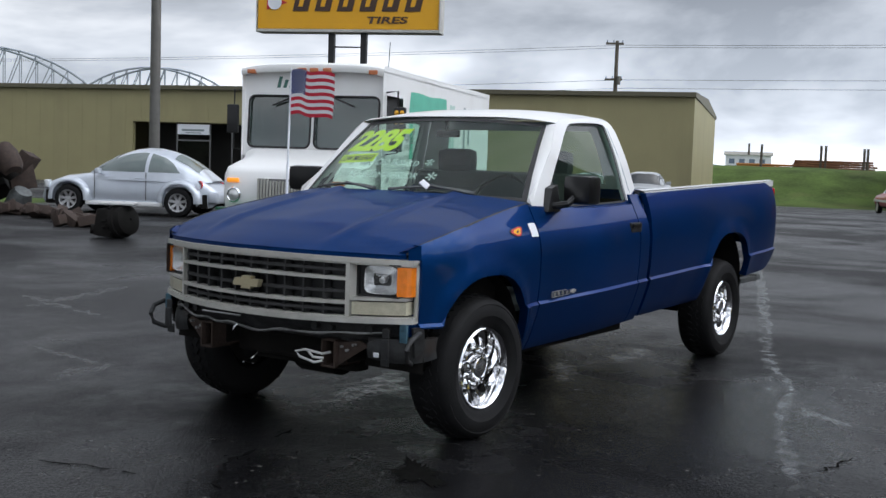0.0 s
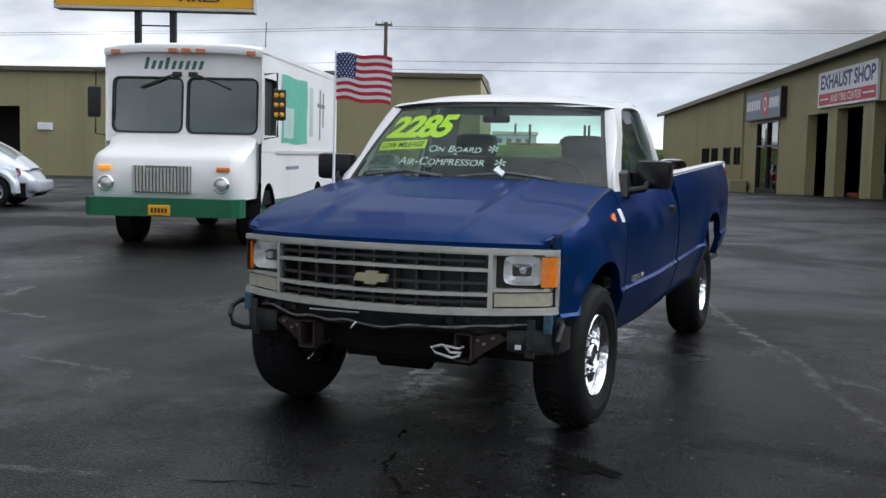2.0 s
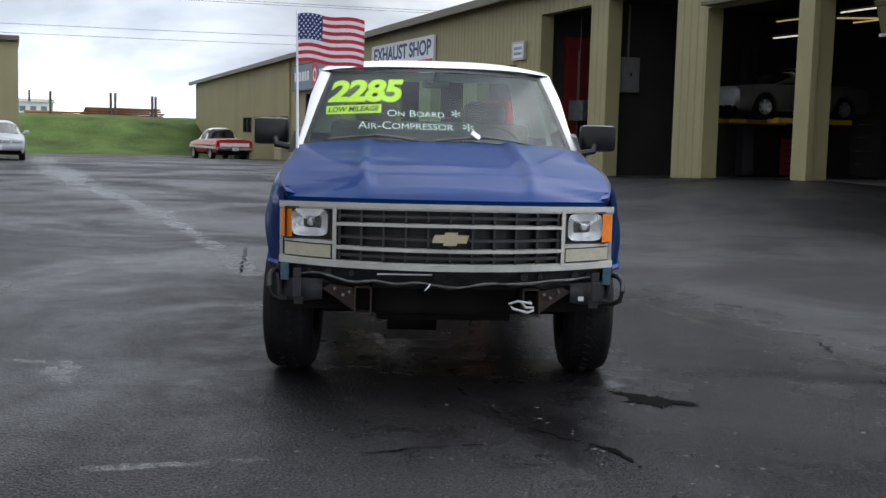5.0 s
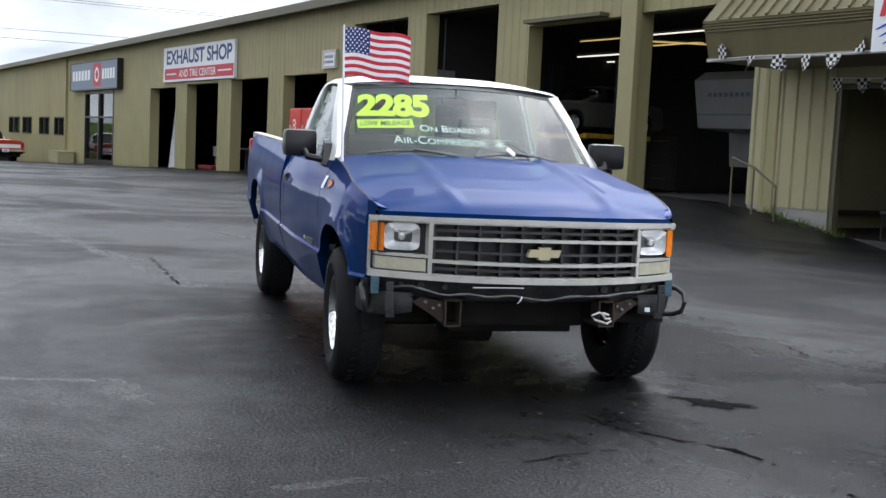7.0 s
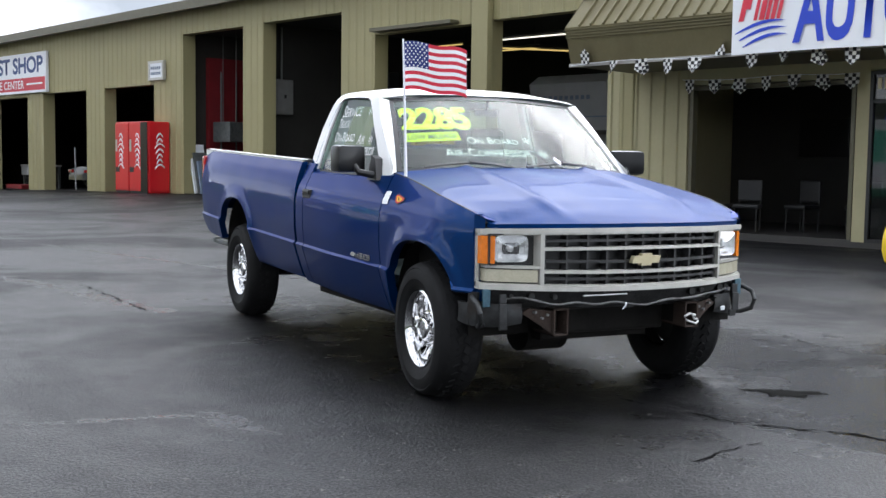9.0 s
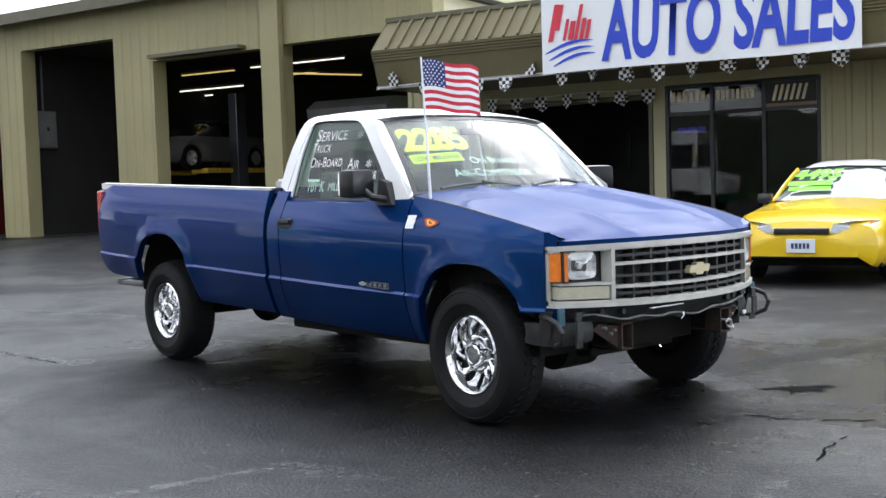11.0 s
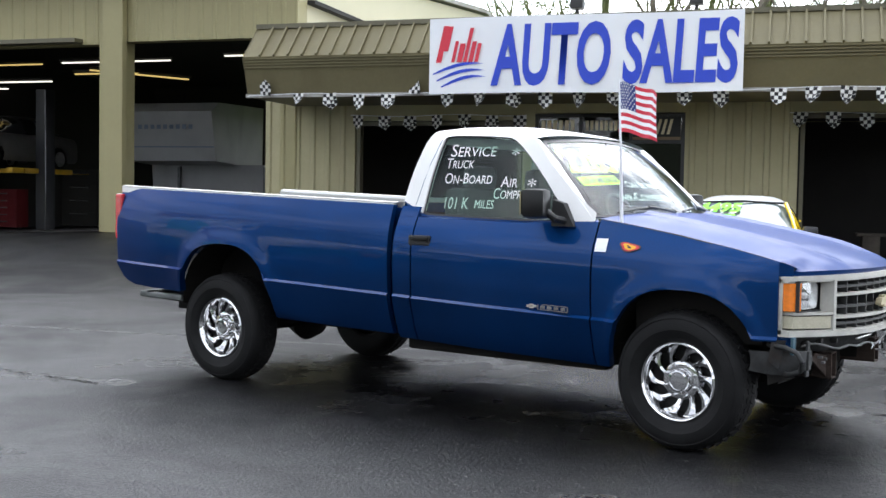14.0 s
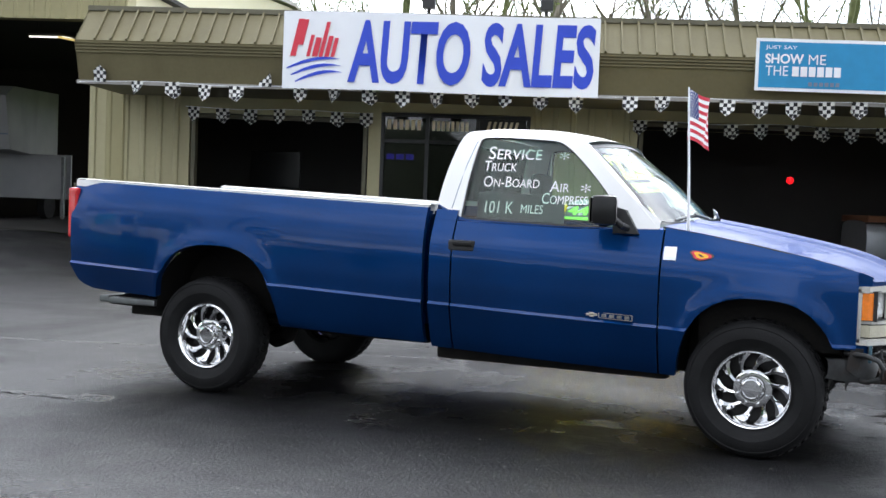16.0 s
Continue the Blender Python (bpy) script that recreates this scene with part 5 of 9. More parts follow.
part("front_cross_beam", bm, M_UNDER, truck)
for sgn in (1, -1):
    # curved end plate below the fender
    bm = bm_new()
    sheet(bm, 12, 6, lambda a, b: (sgn * (0.60 + 0.235 * math.sin(a * 1.57)), -0.585 + 0.23 * (1 - math.cos(a * 1.57)) - 0.012 * math.sin(3.1 * b), 0.545 - (0.095 + 0.02 * math.sin(a * 3)) * b))
    sheet(bm, 12, 1, lambda a, b: (sgn * (0.60 + 0.235 * math.sin(a * 1.57) - 0.03 * b), -0.585 + 0.23 * (1 - math.cos(a * 1.57)) + 0.01 * b, 0.546))
    part("end_plate", bm, M_BRKT, truck, "bent grimy steel end plate", 50)
    # upright strap with a bent foot
    bm = bm_new()
    for xa, xb, za, zb_, ya in ((0.700, 0.738, 0.555, 0.60, -0.615), (0.700, 0.742, 0.46, 0.555, -0.622), (0.690, 0.735, 0.425, 0.46, -0.610)):
        box(bm, sgn * xa, sgn * xb, ya, ya + 0.012, za, zb_, 0.004)
    part("upright_strap", bm, M_BRKT, truck)
    bm = bm_new()
    box(bm, sgn * 0.762, sgn * 0.803, -0.566, -0.550, 0.535, 0.622, 0.004)
    part("painted_patch", bm, M_PATCH, truck, "light blue paint left on the bracket")
    bm = bm_new()
    prism(bm, [(sgn * 0.815, -0.53, 0.605), (sgn * 0.835, -0.47, 0.605), (sgn * 0.83, -0.45, 0.50), (sgn * 0.81, -0.50, 0.46)], (sgn * -0.012, 0, 0))
    part("corner_flap", bm, M_BRKT, truck)
    bm = bm_new()
    tube(bm, [(sgn * 0.80, -0.44, 0.578), (sgn * 0.845, -0.54, 0.575), (sgn * 0.852, -0.60, 0.555), (sgn * 0.850, -0.625, 0.515), (sgn * 0.842, -0.61, 0.465), (sgn * 0.82, -0.55, 0.44), (sgn * 0.78, -0.52, 0.44)], 0.013, 8)
    part("bracket_loop", bm, M_BRKT, truck, "bent steel strap loop", 60)
    bm = bm_new()
    x0, x1, z0, z1 = 0.362, 0.448, 0.385, 0.520
    for q in ((x0, x0 + 0.009, z0, z1), (x1 - 0.009, x1, z0, z1), (x0, x1, z0, z0 + 0.009), (x0, x1, z1 - 0.009, z1)):
        box(bm, sgn * q[0], sgn * q[1], -0.645, -0.45, q[2], q[3], 0.002)
    part("frame_horn", bm, M_RUSTD, truck, "rusty open end of the frame rail")
    bm = bm_new()
    prism(bm, [(sgn * 0.45, -0.62, 0.505), (sgn * 0.56, -0.60, 0.525), (sgn * 0.60, -0.59, 0.50), (sgn * 0.53, -0.60, 0.455), (sgn * 0.45, -0.62, 0.40)], (0, 0.012, 0))
    part("gusset", bm, M_RUSTD, truck, "rusty gusset plate")
    bm = bm_new()
    for q in ((0.47, 0.49), (0.50, 0.475), (0.54, 0.505)):
        cyl(bm, (sgn * q[0], -0.628, q[1]), (sgn * q[0], -0.60, q[1]), 0.007, n=8)
    tagged(part("bolts", bm, M_STRIP, truck), kind="stuff")
bm = bm_new()
tube(bm, [(0.40, -0.68, 0.455), (0.33, -0.72, 0.472), (0.285, -0.735, 0.46), (0.305, -0.73, 0.437), (0.38, -0.71, 0.415), (0.41, -0.69, 0.425)], 0.006, 8)
tube(bm, [(0.41, -0.68, 0.435), (0.37, -0.71, 0.44), (0.35, -0.72, 0.465)], 0.006, 8)
tube(bm, [(0.40, -0.62, 0.455), (0.40, -0.68, 0.455)], 0.006, 6)
part("tow_hook", bm, M_BEDIN, truck, "pale bent tow hook")
bm = bm_new()
box(bm, 0.640, 0.668, -0.60, -0.588, 0.458, 0.480, 0.004)
part("bracket_tab", bm, M_SIGNW, truck)
bm = bm_new()
box(bm, -0.34, 0.34, -0.34, -0.24, 0.31, 0.36, 0.01)
part("skid_bar", bm, M_UNDER, truck)

# ---------------------------------------------------------------- cab


def ws(s, t):
    """Windshield surface: s from -1 (passenger) to 1 (driver), t from cowl to roof."""
    c = 1 - s * s
    b = Vector((0.775 * s, 0.540 - 0.17 * c, 1.176 + 0.010 * c))
    e = Vector((0.638 * s, 0.972 - 0.055 * c, 1.606 + 0.032 * c))
    return b.lerp(e, t) + Vector((0, -0.012, 0.010)) * math.sin(math.pi * t)


def cab_x(z, y=1.5):
    """Half width of the cab above the belt, drawn in towards the windshield's foot."""
    return lerp([(1.13, 0.862), (1.22, 0.832), (1.45, 0.765), (1.62, 0.700), (1.66, 0.668), (1.70, 0.590)], z) - 0.036 * smooth01((1.25 - y) / 0.7) * smooth01((1.62 - z) / 0.4)


WIN_O = [(0.52, 1.156), (1.15, 1.136), (1.70, 1.156), (1.805, 1.248), (1.795, 1.33), (1.765, 1.48), (1.715, 1.640), (1.65, 1.680), (1.40, 1.670), (1.15, 1.655), (0.975, 1.617), (0.83, 1.468), (0.68, 1.318)]
WIN_I = [(0.70, 1.143), (1.15, 1.152), (1.62, 1.166), (1.652, 1.178), (1.642, 1.33), (1.624, 1.48), (1.604, 1.600), (1.570, 1.638), (1.38, 1.637), (1.20, 1.627), (1.090, 1.603), (0.935, 1.470), (0.79, 1.300)]


def densify(p, k):
    out = []
    n = len(p)
    for i in range(n):
        a, b, c, d = (Vector((*p[(i + j) % n], 0)) for j in (-1, 0, 1, 2))
        for j in range(k):
            t = j / k
            if i in (0, 2, 3):
                q = b.lerp(c, t)
            else:
                q = 0.5 * ((2 * b) + (c - a) * t + (2 * a - 5 * b + 4 * c - d) * t * t + (3 * b - a - 3 * c + d) * t ** 3)
            out.append((q.x, q.y))
    return out


for sgn in (1, -1):
    o, i_ = densify(WIN_O, 3), densify(WIN_I, 3)
    bm = bm_new()
    vo = [bm.verts.new((sgn * cab_x(z, y), y, z)) for y, z in o]
    vi = [bm.verts.new((sgn * (cab_x(z, y) + 0.002), y, z)) for y, z in i_]
    vd = [bm.verts.new((sgn * (cab_x(z, y) - 0.035), y, z)) for y, z in i_]
    n = len(o)
    for k in range(n):
        j = (k + 1) % n
        low = k < 9
        for q in ((vo[k], vo[j], vi[j], vi[k]), (vi[k], vi[j], vd[j], vd[k])):
            bm.faces.new(q).material_index = 1 if low else 0
    part("window_surround", bm, [M_WHITE, M_BLUE], truck, "white painted door frame and roof pillars", 40)
    bm = bm_new()
    for k in range(n):
        j = (k + 1) % n
        for a, b in ((0.0, 1.0),):
            p0, p1 = i_[k], i_[j]
            c0 = (1.2 + (p0[0] - 1.2) * 0.972, 1.40 + (p0[1] - 1.40) * 0.955)
            c1 = (1.2 + (p1[0] - 1.2) * 0.972, 1.40 + (p1[1] - 1.40) * 0.955)
            bm.faces.new([bm.verts.new((sgn * (cab_x(z, y) - 0.010), y, z)) for y, z in (p0, p1, c1, c0)])
    part("weatherstrip", bm, M_BLACK, truck)
    bm = bm_new()
    bm.faces.new([bm.verts.new((sgn * (cab_x(z, y) - 0.018), y, z)) for y, z in i_])
    part("side_window", bm, M_GLASS, truck)
    # quarter post of the vent corner, black
    bm = bm_new()
    prism(bm, [(sgn * (cab_x(1.19, 0.75) - 0.012), 0.70, 1.188), (sgn * (cab_x(1.19, 0.75) - 0.012), 0.79, 1.188), (sgn * (cab_x(1.29, 0.8) - 0.012), 0.80, 1.29), (sgn * (cab_x(1.27, 0.77) - 0.012), 0.765, 1.285)], (sgn * 0.008, 0, 0))
    part("mirror_sail", bm, M_BLACK, truck)
    # shut line between door frame and cab corner
    bm = bm_new()
    tube(bm, [(sgn * (cab_x(z) + 0.0005), y, z) for y, z in ((1.712, 1.222), (1.69, 1.34), (1.658, 1.48), (1.618, 1.615))], 0.0028, 5)
    part("shut_line", bm, M_SGREY, truck)
    # ledge between the door skin and the window frame
    bm = bm_new()
    sheet(bm, 20, 1, lambda a, b: (sgn * ((side_x(0.495 + 1.3 * a, belt(0.495 + 1.3 * a)) + 0.001) * (1 - b) + (cab_x(belt(0.495 + 1.3 * a) + 0.012, 0.495 + 1.3 * a) - 0.012) * b), 0.495 + 1.3 * a, belt(0.495 + 1.3 * a) + 0.010 * b))
    part("belt_ledge", bm, M_BLUE, truck, smooth=60)
    # A-pillar between windshield and door frame
    bm = bm_new()
    line_o = [(0.52, 1.156), (0.68, 1.318), (0.83, 1.468), (0.975, 1.617)]
    for k in range(3):
        a = [ws(sgn, k / 3), ws(sgn, (k + 1) / 3)]
        b = [Vector((sgn * cab_x(z, y), y, z)) for y, z in (line_o[k], line_o[k + 1])]
        m0, m1 = a[0].lerp(b[0], 0.5) + Vector((sgn * 0.012, -0.012, 0.0)), a[1].lerp(b[1], 0.5) + Vector((sgn * 0.012, -0.012, 0.0))
        bm.faces.new([bm.verts.new(p) for p in (a[0], m0, m1, a[1])])
        bm.faces.new([bm.verts.new(p) for p in (m0, b[0], b[1], m1)])
    part("pillar", bm, M_WHITE, truck, smooth=60)

ROOF_E = [(0.965, 1.615), (1.0, 1.627), (1.2, 1.656), (1.4, 1.669), (1.64, 1.680), (1.715, 1.645)]


def roof_pt(a, b):
    s = 2 * a - 1
    k = abs(s)
    yf = 0.972 - 0.055 * (1 - s * s)
    yr = 1.712 - 0.03 * k ** 4
    y = yf + (yr - yf) * b
    ze = lerp(ROOF_E, max(0.965, y))
    x = s * cab_x(ze)
    crown = lerp([(0.90, 0.034), (1.0, 0.046), (1.3, 0.052), (1.6, 0.040), (1.71, 0.02)], y)
    return Vector((x, y, ze + crown * (1 - k ** 3.2) + (0.0 if y > 0.97 else -0.02 * (0.97 - y))))


bm = bm_new()
sheet(bm, 36, 16, roof_pt)
part("roof", bm, M_WHITE, truck, "white painted cab roof", 50)
bm = bm_new()
back = lambda a, z: Vector(((2 * a - 1) * (cab_x(z) - 0.002), lerp([(1.2, 1.805), (1.33, 1.793), (1.48, 1.763), (1.64, 1.712), (1.675, 1.68)], z) + 0.012 * (1 - (2 * a - 1) ** 2), z))
for a0, a1, z0, z1, mi in ((0, 1, 0.55, 1.24, 1), (0, 0.12, 1.24, 1.66, 0), (0.88, 1, 1.24, 1.66, 0), (0.12, 0.88, 1.24, 1.27, 0), (0.12, 0.88, 1.60, 1.66, 0)):
    sheet(bm, 10, 5, lambda a, b: back(a0 + (a1 - a0) * a, z0 + (z1 - z0) * b), mi)
part("cab_back", bm, [M_WHITE, M_BLUE], truck, "white cab back with a wide rear window", 50)
bm = bm_new()
sheet(bm, 10, 4, lambda a, b: back(0.12 + 0.76 * a, 1.27 + 0.33 * b) - Vector((0, 0.008, 0)))
part("rear_window", bm, M_GLASS, truck)

bm = bm_new()
sheet(bm, 30, 12, lambda a, b: ws((2 * a - 1) * 0.985, 0.01 + 0.975 * b))
wind = part("windshield", bm, M_GLASS, truck, "windshield with painted price and notes", 60)
bm = bm_new()
nrm = Vector((0, -0.72, 0.69))
for s0, s1, t0, t1 in ((-1, -0.965, 0, 1), (0.965, 1, 0, 1), (-1, 1, 0, 0.035), (-1, 1, 0.955, 1)):
    sheet(bm, 24, 8, lambda a, b: ws(s0 + (s1 - s0) * a, t0 + (t1 - t0) * b) + nrm * 0.003)
part("rubber_seal", bm, M_BLACK, wind)


def on_glass(x0, x1, z0, z1, tilt=0.0):
    def fn(a, b):
        x = x0 + (x1 - x0) * a
        z = z0 + (z1 - z0) * b + tilt * (a - 0.5)
        t = (z - 1.183) / 0.437
        s = x / (0.775 - 0.137 * t)
        return ws(s, t) - nrm * 0.006
    return fn


part("price_lettering", letters("2285", on_glass(-0.648, -0.198, 1.418, 1.562, -0.006), 0.18, 0.045, 0.95), M_LIME, wind, "lime green painted price")
bm = bm_new()
sheet(bm, 12, 2, lambda a, b: on_glass(-0.652, -0.330, 1.352, 1.402, 0.006)(a, b))
part("mileage_strip", bm, M_LIME, wind, "lime green sticker strip")
part("mileage_lettering", letters("LOW MILEAGE", lambda a, b: on_glass(-0.640, -0.342, 1.362, 1.392, 0.006)(a, b) + nrm * 0.002, 0.2, 0.02), M_INK, wind)
for body, x0, x1, z0, z1 in (("On Board", -0.295, 0.035, 1.334, 1.370), ("*", 0.075, 0.130, 1.335, 1.375), ("Air-Compressor", -0.462, 0.085, 1.266, 1.307), ("*", 0.140, 0.205, 1.262, 1.305)):
    tagged(part("note_lettering", letters(body, on_glass(x0, x1, z0, z1, -0.004), small=True), M_CHALK, wind, "thin white handwriting"), kind="stuff")

# side window note, read from the passenger side
xs_ = lambda z: -(cab_x(z) - 0.010)


def on_side(y0, y1, z0, z1):
    return lambda a, b: Vector((xs_(z0 + (z1 - z0) * b) + 0.013, y0 + (y1 - y0) * a, z0 + (z1 - z0) * b))


for body, y0, y1, z0, z1 in (("Service", 1.545, 1.226, 1.514, 1.588), ("*", 1.120, 1.066, 1.518, 1.562), ("Truck", 1.560, 1.362, 1.444, 1.504),
                             ("On-Board", 1.550, 1.216, 1.354, 1.416), ("Air", 1.152, 1.040, 1.336, 1.398), ("*", 0.974, 0.918, 1.338, 1.386),
                             ("Compressor", 1.190, 0.850, 1.268, 1.330), ("101 K", 1.520, 1.352, 1.206, 1.274), ("miles", 1.306, 1.176, 1.211, 1.260)):
    tagged(part("window_note", letters(body, on_side(y0, y1, z0, z1), small=True), M_CHALK, truck, "thin white handwriting"), kind="stuff")

# wipers
for x0, y0, x1 in ((-0.62, 0.40, -0.12), (-0.02, 0.355, 0.50)):
    bm = bm_new()
    p = [ws((x0 + (x1 - x0) * k / 6) / 0.76, 0.02 + 0.045 * math.sin(k / 6 * 3.0)) + nrm * 0.025 for k in range(7)]
    tube(bm, p, 0.009, 6)
    tube(bm, [ws(x1 / 0.76, 0.02) + nrm * 0.02, ws((x1 - 0.1) / 0.76, 0.03) + nrm * 0.035, p[3] + nrm * 0.012], 0.008, 6)
    part("wiper", bm, M_STEEL, truck, "worn grey wiper")
bm = bm_new()
box(bm, -0.03, 0.03, -0.002, 0.006, -0.018, 0.018, 0.003, m=Matrix.Translation(ws(0.27, 0.075) + nrm * 0.04) @ Matrix.Rotation(0.6, 4, "Y") @ Matrix.Rotation(-0.8, 4, "X"))
part("white_tag", bm, M_SIGNW, truck)

# interior
bm = bm_new()
box(bm, -0.66, 0.66, 1.28, 1.52, 0.70, 1.00, 0.05)
box(bm, -0.66, 0.66, 1.48, 1.64, 0.85, 1.33, 0.05)
part("bench_seat", bm, M_SEAT, truck)
for sgn in (1, -1):
    bm = bm_new()
    box(bm, sgn * 0.22, sgn * 0.50, 1.52, 1.62, 1.31, 1.47, 0.05)
    part("headrest", bm, M_SEAT, truck)
bm = bm_new()
box(bm, -0.74, 0.74, 0.52, 0.86, 0.90, 1.165, 0.05)
part("dashboard", bm, M_SEAT, truck)
bm = bm_new()
wm = Matrix.Translation((0.36, 0.93, 1.14)) @ Matrix.Rotation(radians(62), 4, "X")
lathe(bm, [(0.19 + 0.014 * math.cos(2 * math.pi * k / 8), 0.014 * math.sin(2 * math.pi * k / 8)) for k in range(9)], 32, wm)
tube(bm, [wm @ Vector((-0.19, 0, 0)), wm @ Vector((0, 0, -0.03)), wm @ Vector((0.19, 0, 0))], 0.018, 6)
tube(bm, [wm @ Vector((0, 0, -0.03)), wm @ Vector((0, 0, -0.3))], 0.03, 8)
part("steering_wheel", bm, M_BLACK, truck)
bm = bm_new()
box(bm, -0.085, 0.085, 0.90, 0.925, 1.525, 1.570, 0.015)
cyl(bm, (0, 0.90, 1.56), (0, 0.89, 1.62), 0.01)
part("rear_view_mirror", bm, M_BLACK, truck)
bm = bm_new()
box(bm, -0.66, 0.66, 0.60, 1.75, 0.5, 0.56)
part("cab_floor", bm, M_SEAT, truck)

# door mirrors
for sgn in (1, -1):
    bm = bm_new()
    box(bm, sgn * 0.875, sgn * 1.075, 0.72, 0.84, 1.168, 1.325, 0.03)
    for v in bm.verts:
        v.co.y -= 0.035 * (abs(v.co.x) - 0.975) / 0.1 * (1 if v.co.y < 0.78 else 0.3)
    mi_ = part("door_mirror", bm, M_BLACKG, truck, "large black mirror housing", 40)
    bm = bm_new()
    box(bm, sgn * 0.895, sgn * 1.058, 0.838, 0.846, 1.185, 1.31)
    part("mirror_glass", bm, M_CHROME, mi_)
    bm = bm_new()
    prism(bm, [(sgn * 0.815, 0.62, 1.125), (sgn * 0.815, 0.76, 1.125), (sgn * 0.785, 0.77, 1.27), (sgn * 0.79, 0.70, 1.25)], (sgn * 0.05, 0, 0.0))
    tube(bm, [(sgn * 0.83, 0.68, 1.15), (sgn * 0.94, 0.70, 1.17), (sgn * 0.96, 0.76, 1.22)], 0.02, 8)
    part("mirror_arm", bm, M_BLACK, mi_)

# ---------------------------------------------------------------- wheels


def lug_wheel(name, x, y, z, r, w, sgn, parent, label, steer=0.0, rim_r=0.204):
    hub = empty(name, Matrix.Translation((x, y, z)) @ Matrix.Rotation(radians(steer), 4, "Z") @ Matrix.Rotation(sgn * math.pi / 2, 4, "Y"), label, "wheel")
    hub.parent = parent
    del hub["category"]
    bm = bm_new()
    # outer face is at local z = 0
    prof = [(rim_r - 0.02, -w + 0.02), (rim_r, -w), (r * 0.80, -w - 0.006), (r * 0.91, -w + 0.004), (r * 0.965, -w + 0.022), (r * 0.99, -w + 0.045), (r + 0.002, -w / 2), (r * 0.993, -0.040), (r * 0.975, -0.014), (r * 0.945, 0.006), (r * 0.905, 0.015), (r * 0.895, 0.012), (r * 0.83, 0.022), (r * 0.74, 0.022), (r * 0.73, 0.019), (r * 0.66, 0.014), (rim_r + 0.008, -0.002), (rim_r - 0.008, -0.03)]
    lathe(bm, prof, 56)
    part("tyre", bm, M_RUB, hub, "black off-road tyre", 30)
    bm = bm_new()
    # tread lugs along both shoulders
    for k in range(44):
        an = 2 * math.pi * k / 44
        mm = Matrix.Rotation(an, 4, "Z")
        for zz, tw in ((-0.046, 0.25), (-w + 0.050, -0.25), (-w * 0.40, 0.5), (-w * 0.60, -0.5)):
            box(bm, r - 0.014, r + (0.002 if abs(tw) > 0.3 else -0.0045), -0.017, 0.017, zz - 0.018, zz + 0.018, m=mm @ Matrix.Rotation(tw, 4, "X"))
    tagged(part("tread", bm, M_RUB, hub), kind="stuff")
    bm = bm_new()
    lathe(bm, [(rim_r - 0.004, -0.03), (rim_r + 0.004, -0.004), (rim_r - 0.004, 0.003), (rim_r - 0.012, -0.003), (rim_r - 0.020, -0.03), (rim_r - 0.028, -0.06), (rim_r - 0.03, -w + 0.03)], 48)
    part("rim", bm, M_CHROME, hub, "polished chrome rim", 50)
    bm = bm_new()
    lathe(bm, [(rim_r - 0.03, -0.11), (0.02, -0.11)], 32)
    part("backing", bm, M_INK, hub)
    bm = bm_new()
    lathe(bm, [(0.115, -0.085), (0.098, -0.050), (0.075, -0.045), (0.066, -0.046)], 40)
    for k in range(10):
        a0 = 2 * math.pi * k / 10
        n = 7
        rows = []
        for i in range(n + 1):
            t = i / n
            rr = 0.092 + (rim_r - 0.022 - 0.092) * t
            an = a0 + sgn * 0.42 * t ** 1.2
            hw = 0.205 + 0.025 * t - 0.075 * math.sin(math.pi * min(1, t * 1.1))
            zz = -0.052 + 0.004 * math.sin(math.pi * t) + 0.006 * t
            rows.append([(rr, an - hw, zz - 0.028), (rr, an - hw * 0.55, zz), (rr, an + hw * 0.2, zz + 0.004), (rr, an + hw, zz - 0.014), (rr, an + hw * 0.9, zz - 0.04)])
        vv = [[bm.verts.new((q * math.cos(e), q * math.sin(e), h)) for q, e, h in row] for row in rows]
        for i in range(n):
            for j in range(4):
                bm.faces.new((vv[i][j], vv[i + 1][j], vv[i + 1][j + 1], vv[i][j + 1]))
    part("spokes", bm, M_CHROME, hub, "chrome slotted wheel centre", 40)
    bm = bm_new()
    lathe(bm, [(0.064, -0.06), (0.062, -0.022), (0.055, -0.012), (0.046, -0.010), (0.044, -0.016), (0.0001, -0.013)], 28)
    part("hub_cap", bm, M_CHROME, hub, smooth=40)
    bm = bm_new()
    for k in range(8):
        an = 2 * math.pi * (k + 0.5) / 8
        c = Vector((0.083 * math.cos(an), 0.083 * math.sin(an), -0.05))
        cyl(bm, c, c + Vector((0, 0, 0.028)), 0.0095, 0.007, 8)
    tagged(part("lug_nuts", bm, M_CHROME, hub), kind="stuff")
    return hub


lug_wheel("wheel", 0.876, 0.0, 0.356, 0.356, 0.222, 1, truck, "chrome slotted wheel with a black tyre", -3)
lug_wheel("wheel", -0.876, 0.0, 0.356, 0.356, 0.222, -1, truck, "chrome slotted wheel with a black tyre", -3)
lug_wheel("wheel", 0.882, 3.34, 0.362, 0.362, 0.222, 1, truck, "chrome slotted wheel with a black tyre")
lug_wheel("wheel", -0.882, 3.34, 0.362, 0.362, 0.222, -1, truck, "chrome slotted wheel with a black tyre")

# ---------------------------------------------------------------- flag clipped to the fender
flag = empty("car_flag", pose(-0.795, 0.37, 1.15), "small striped flag with stars on a white plastic pole", "flag")
bm = bm_new()
tube(bm, [(0, 0, 0), (-0.004, 0.010, 0.3), (-0.012, 0.03, 0.76)], [0.009, 0.007, 0.005], 8)
part("pole", bm, M_SIGNW, flag, "white plastic pole")


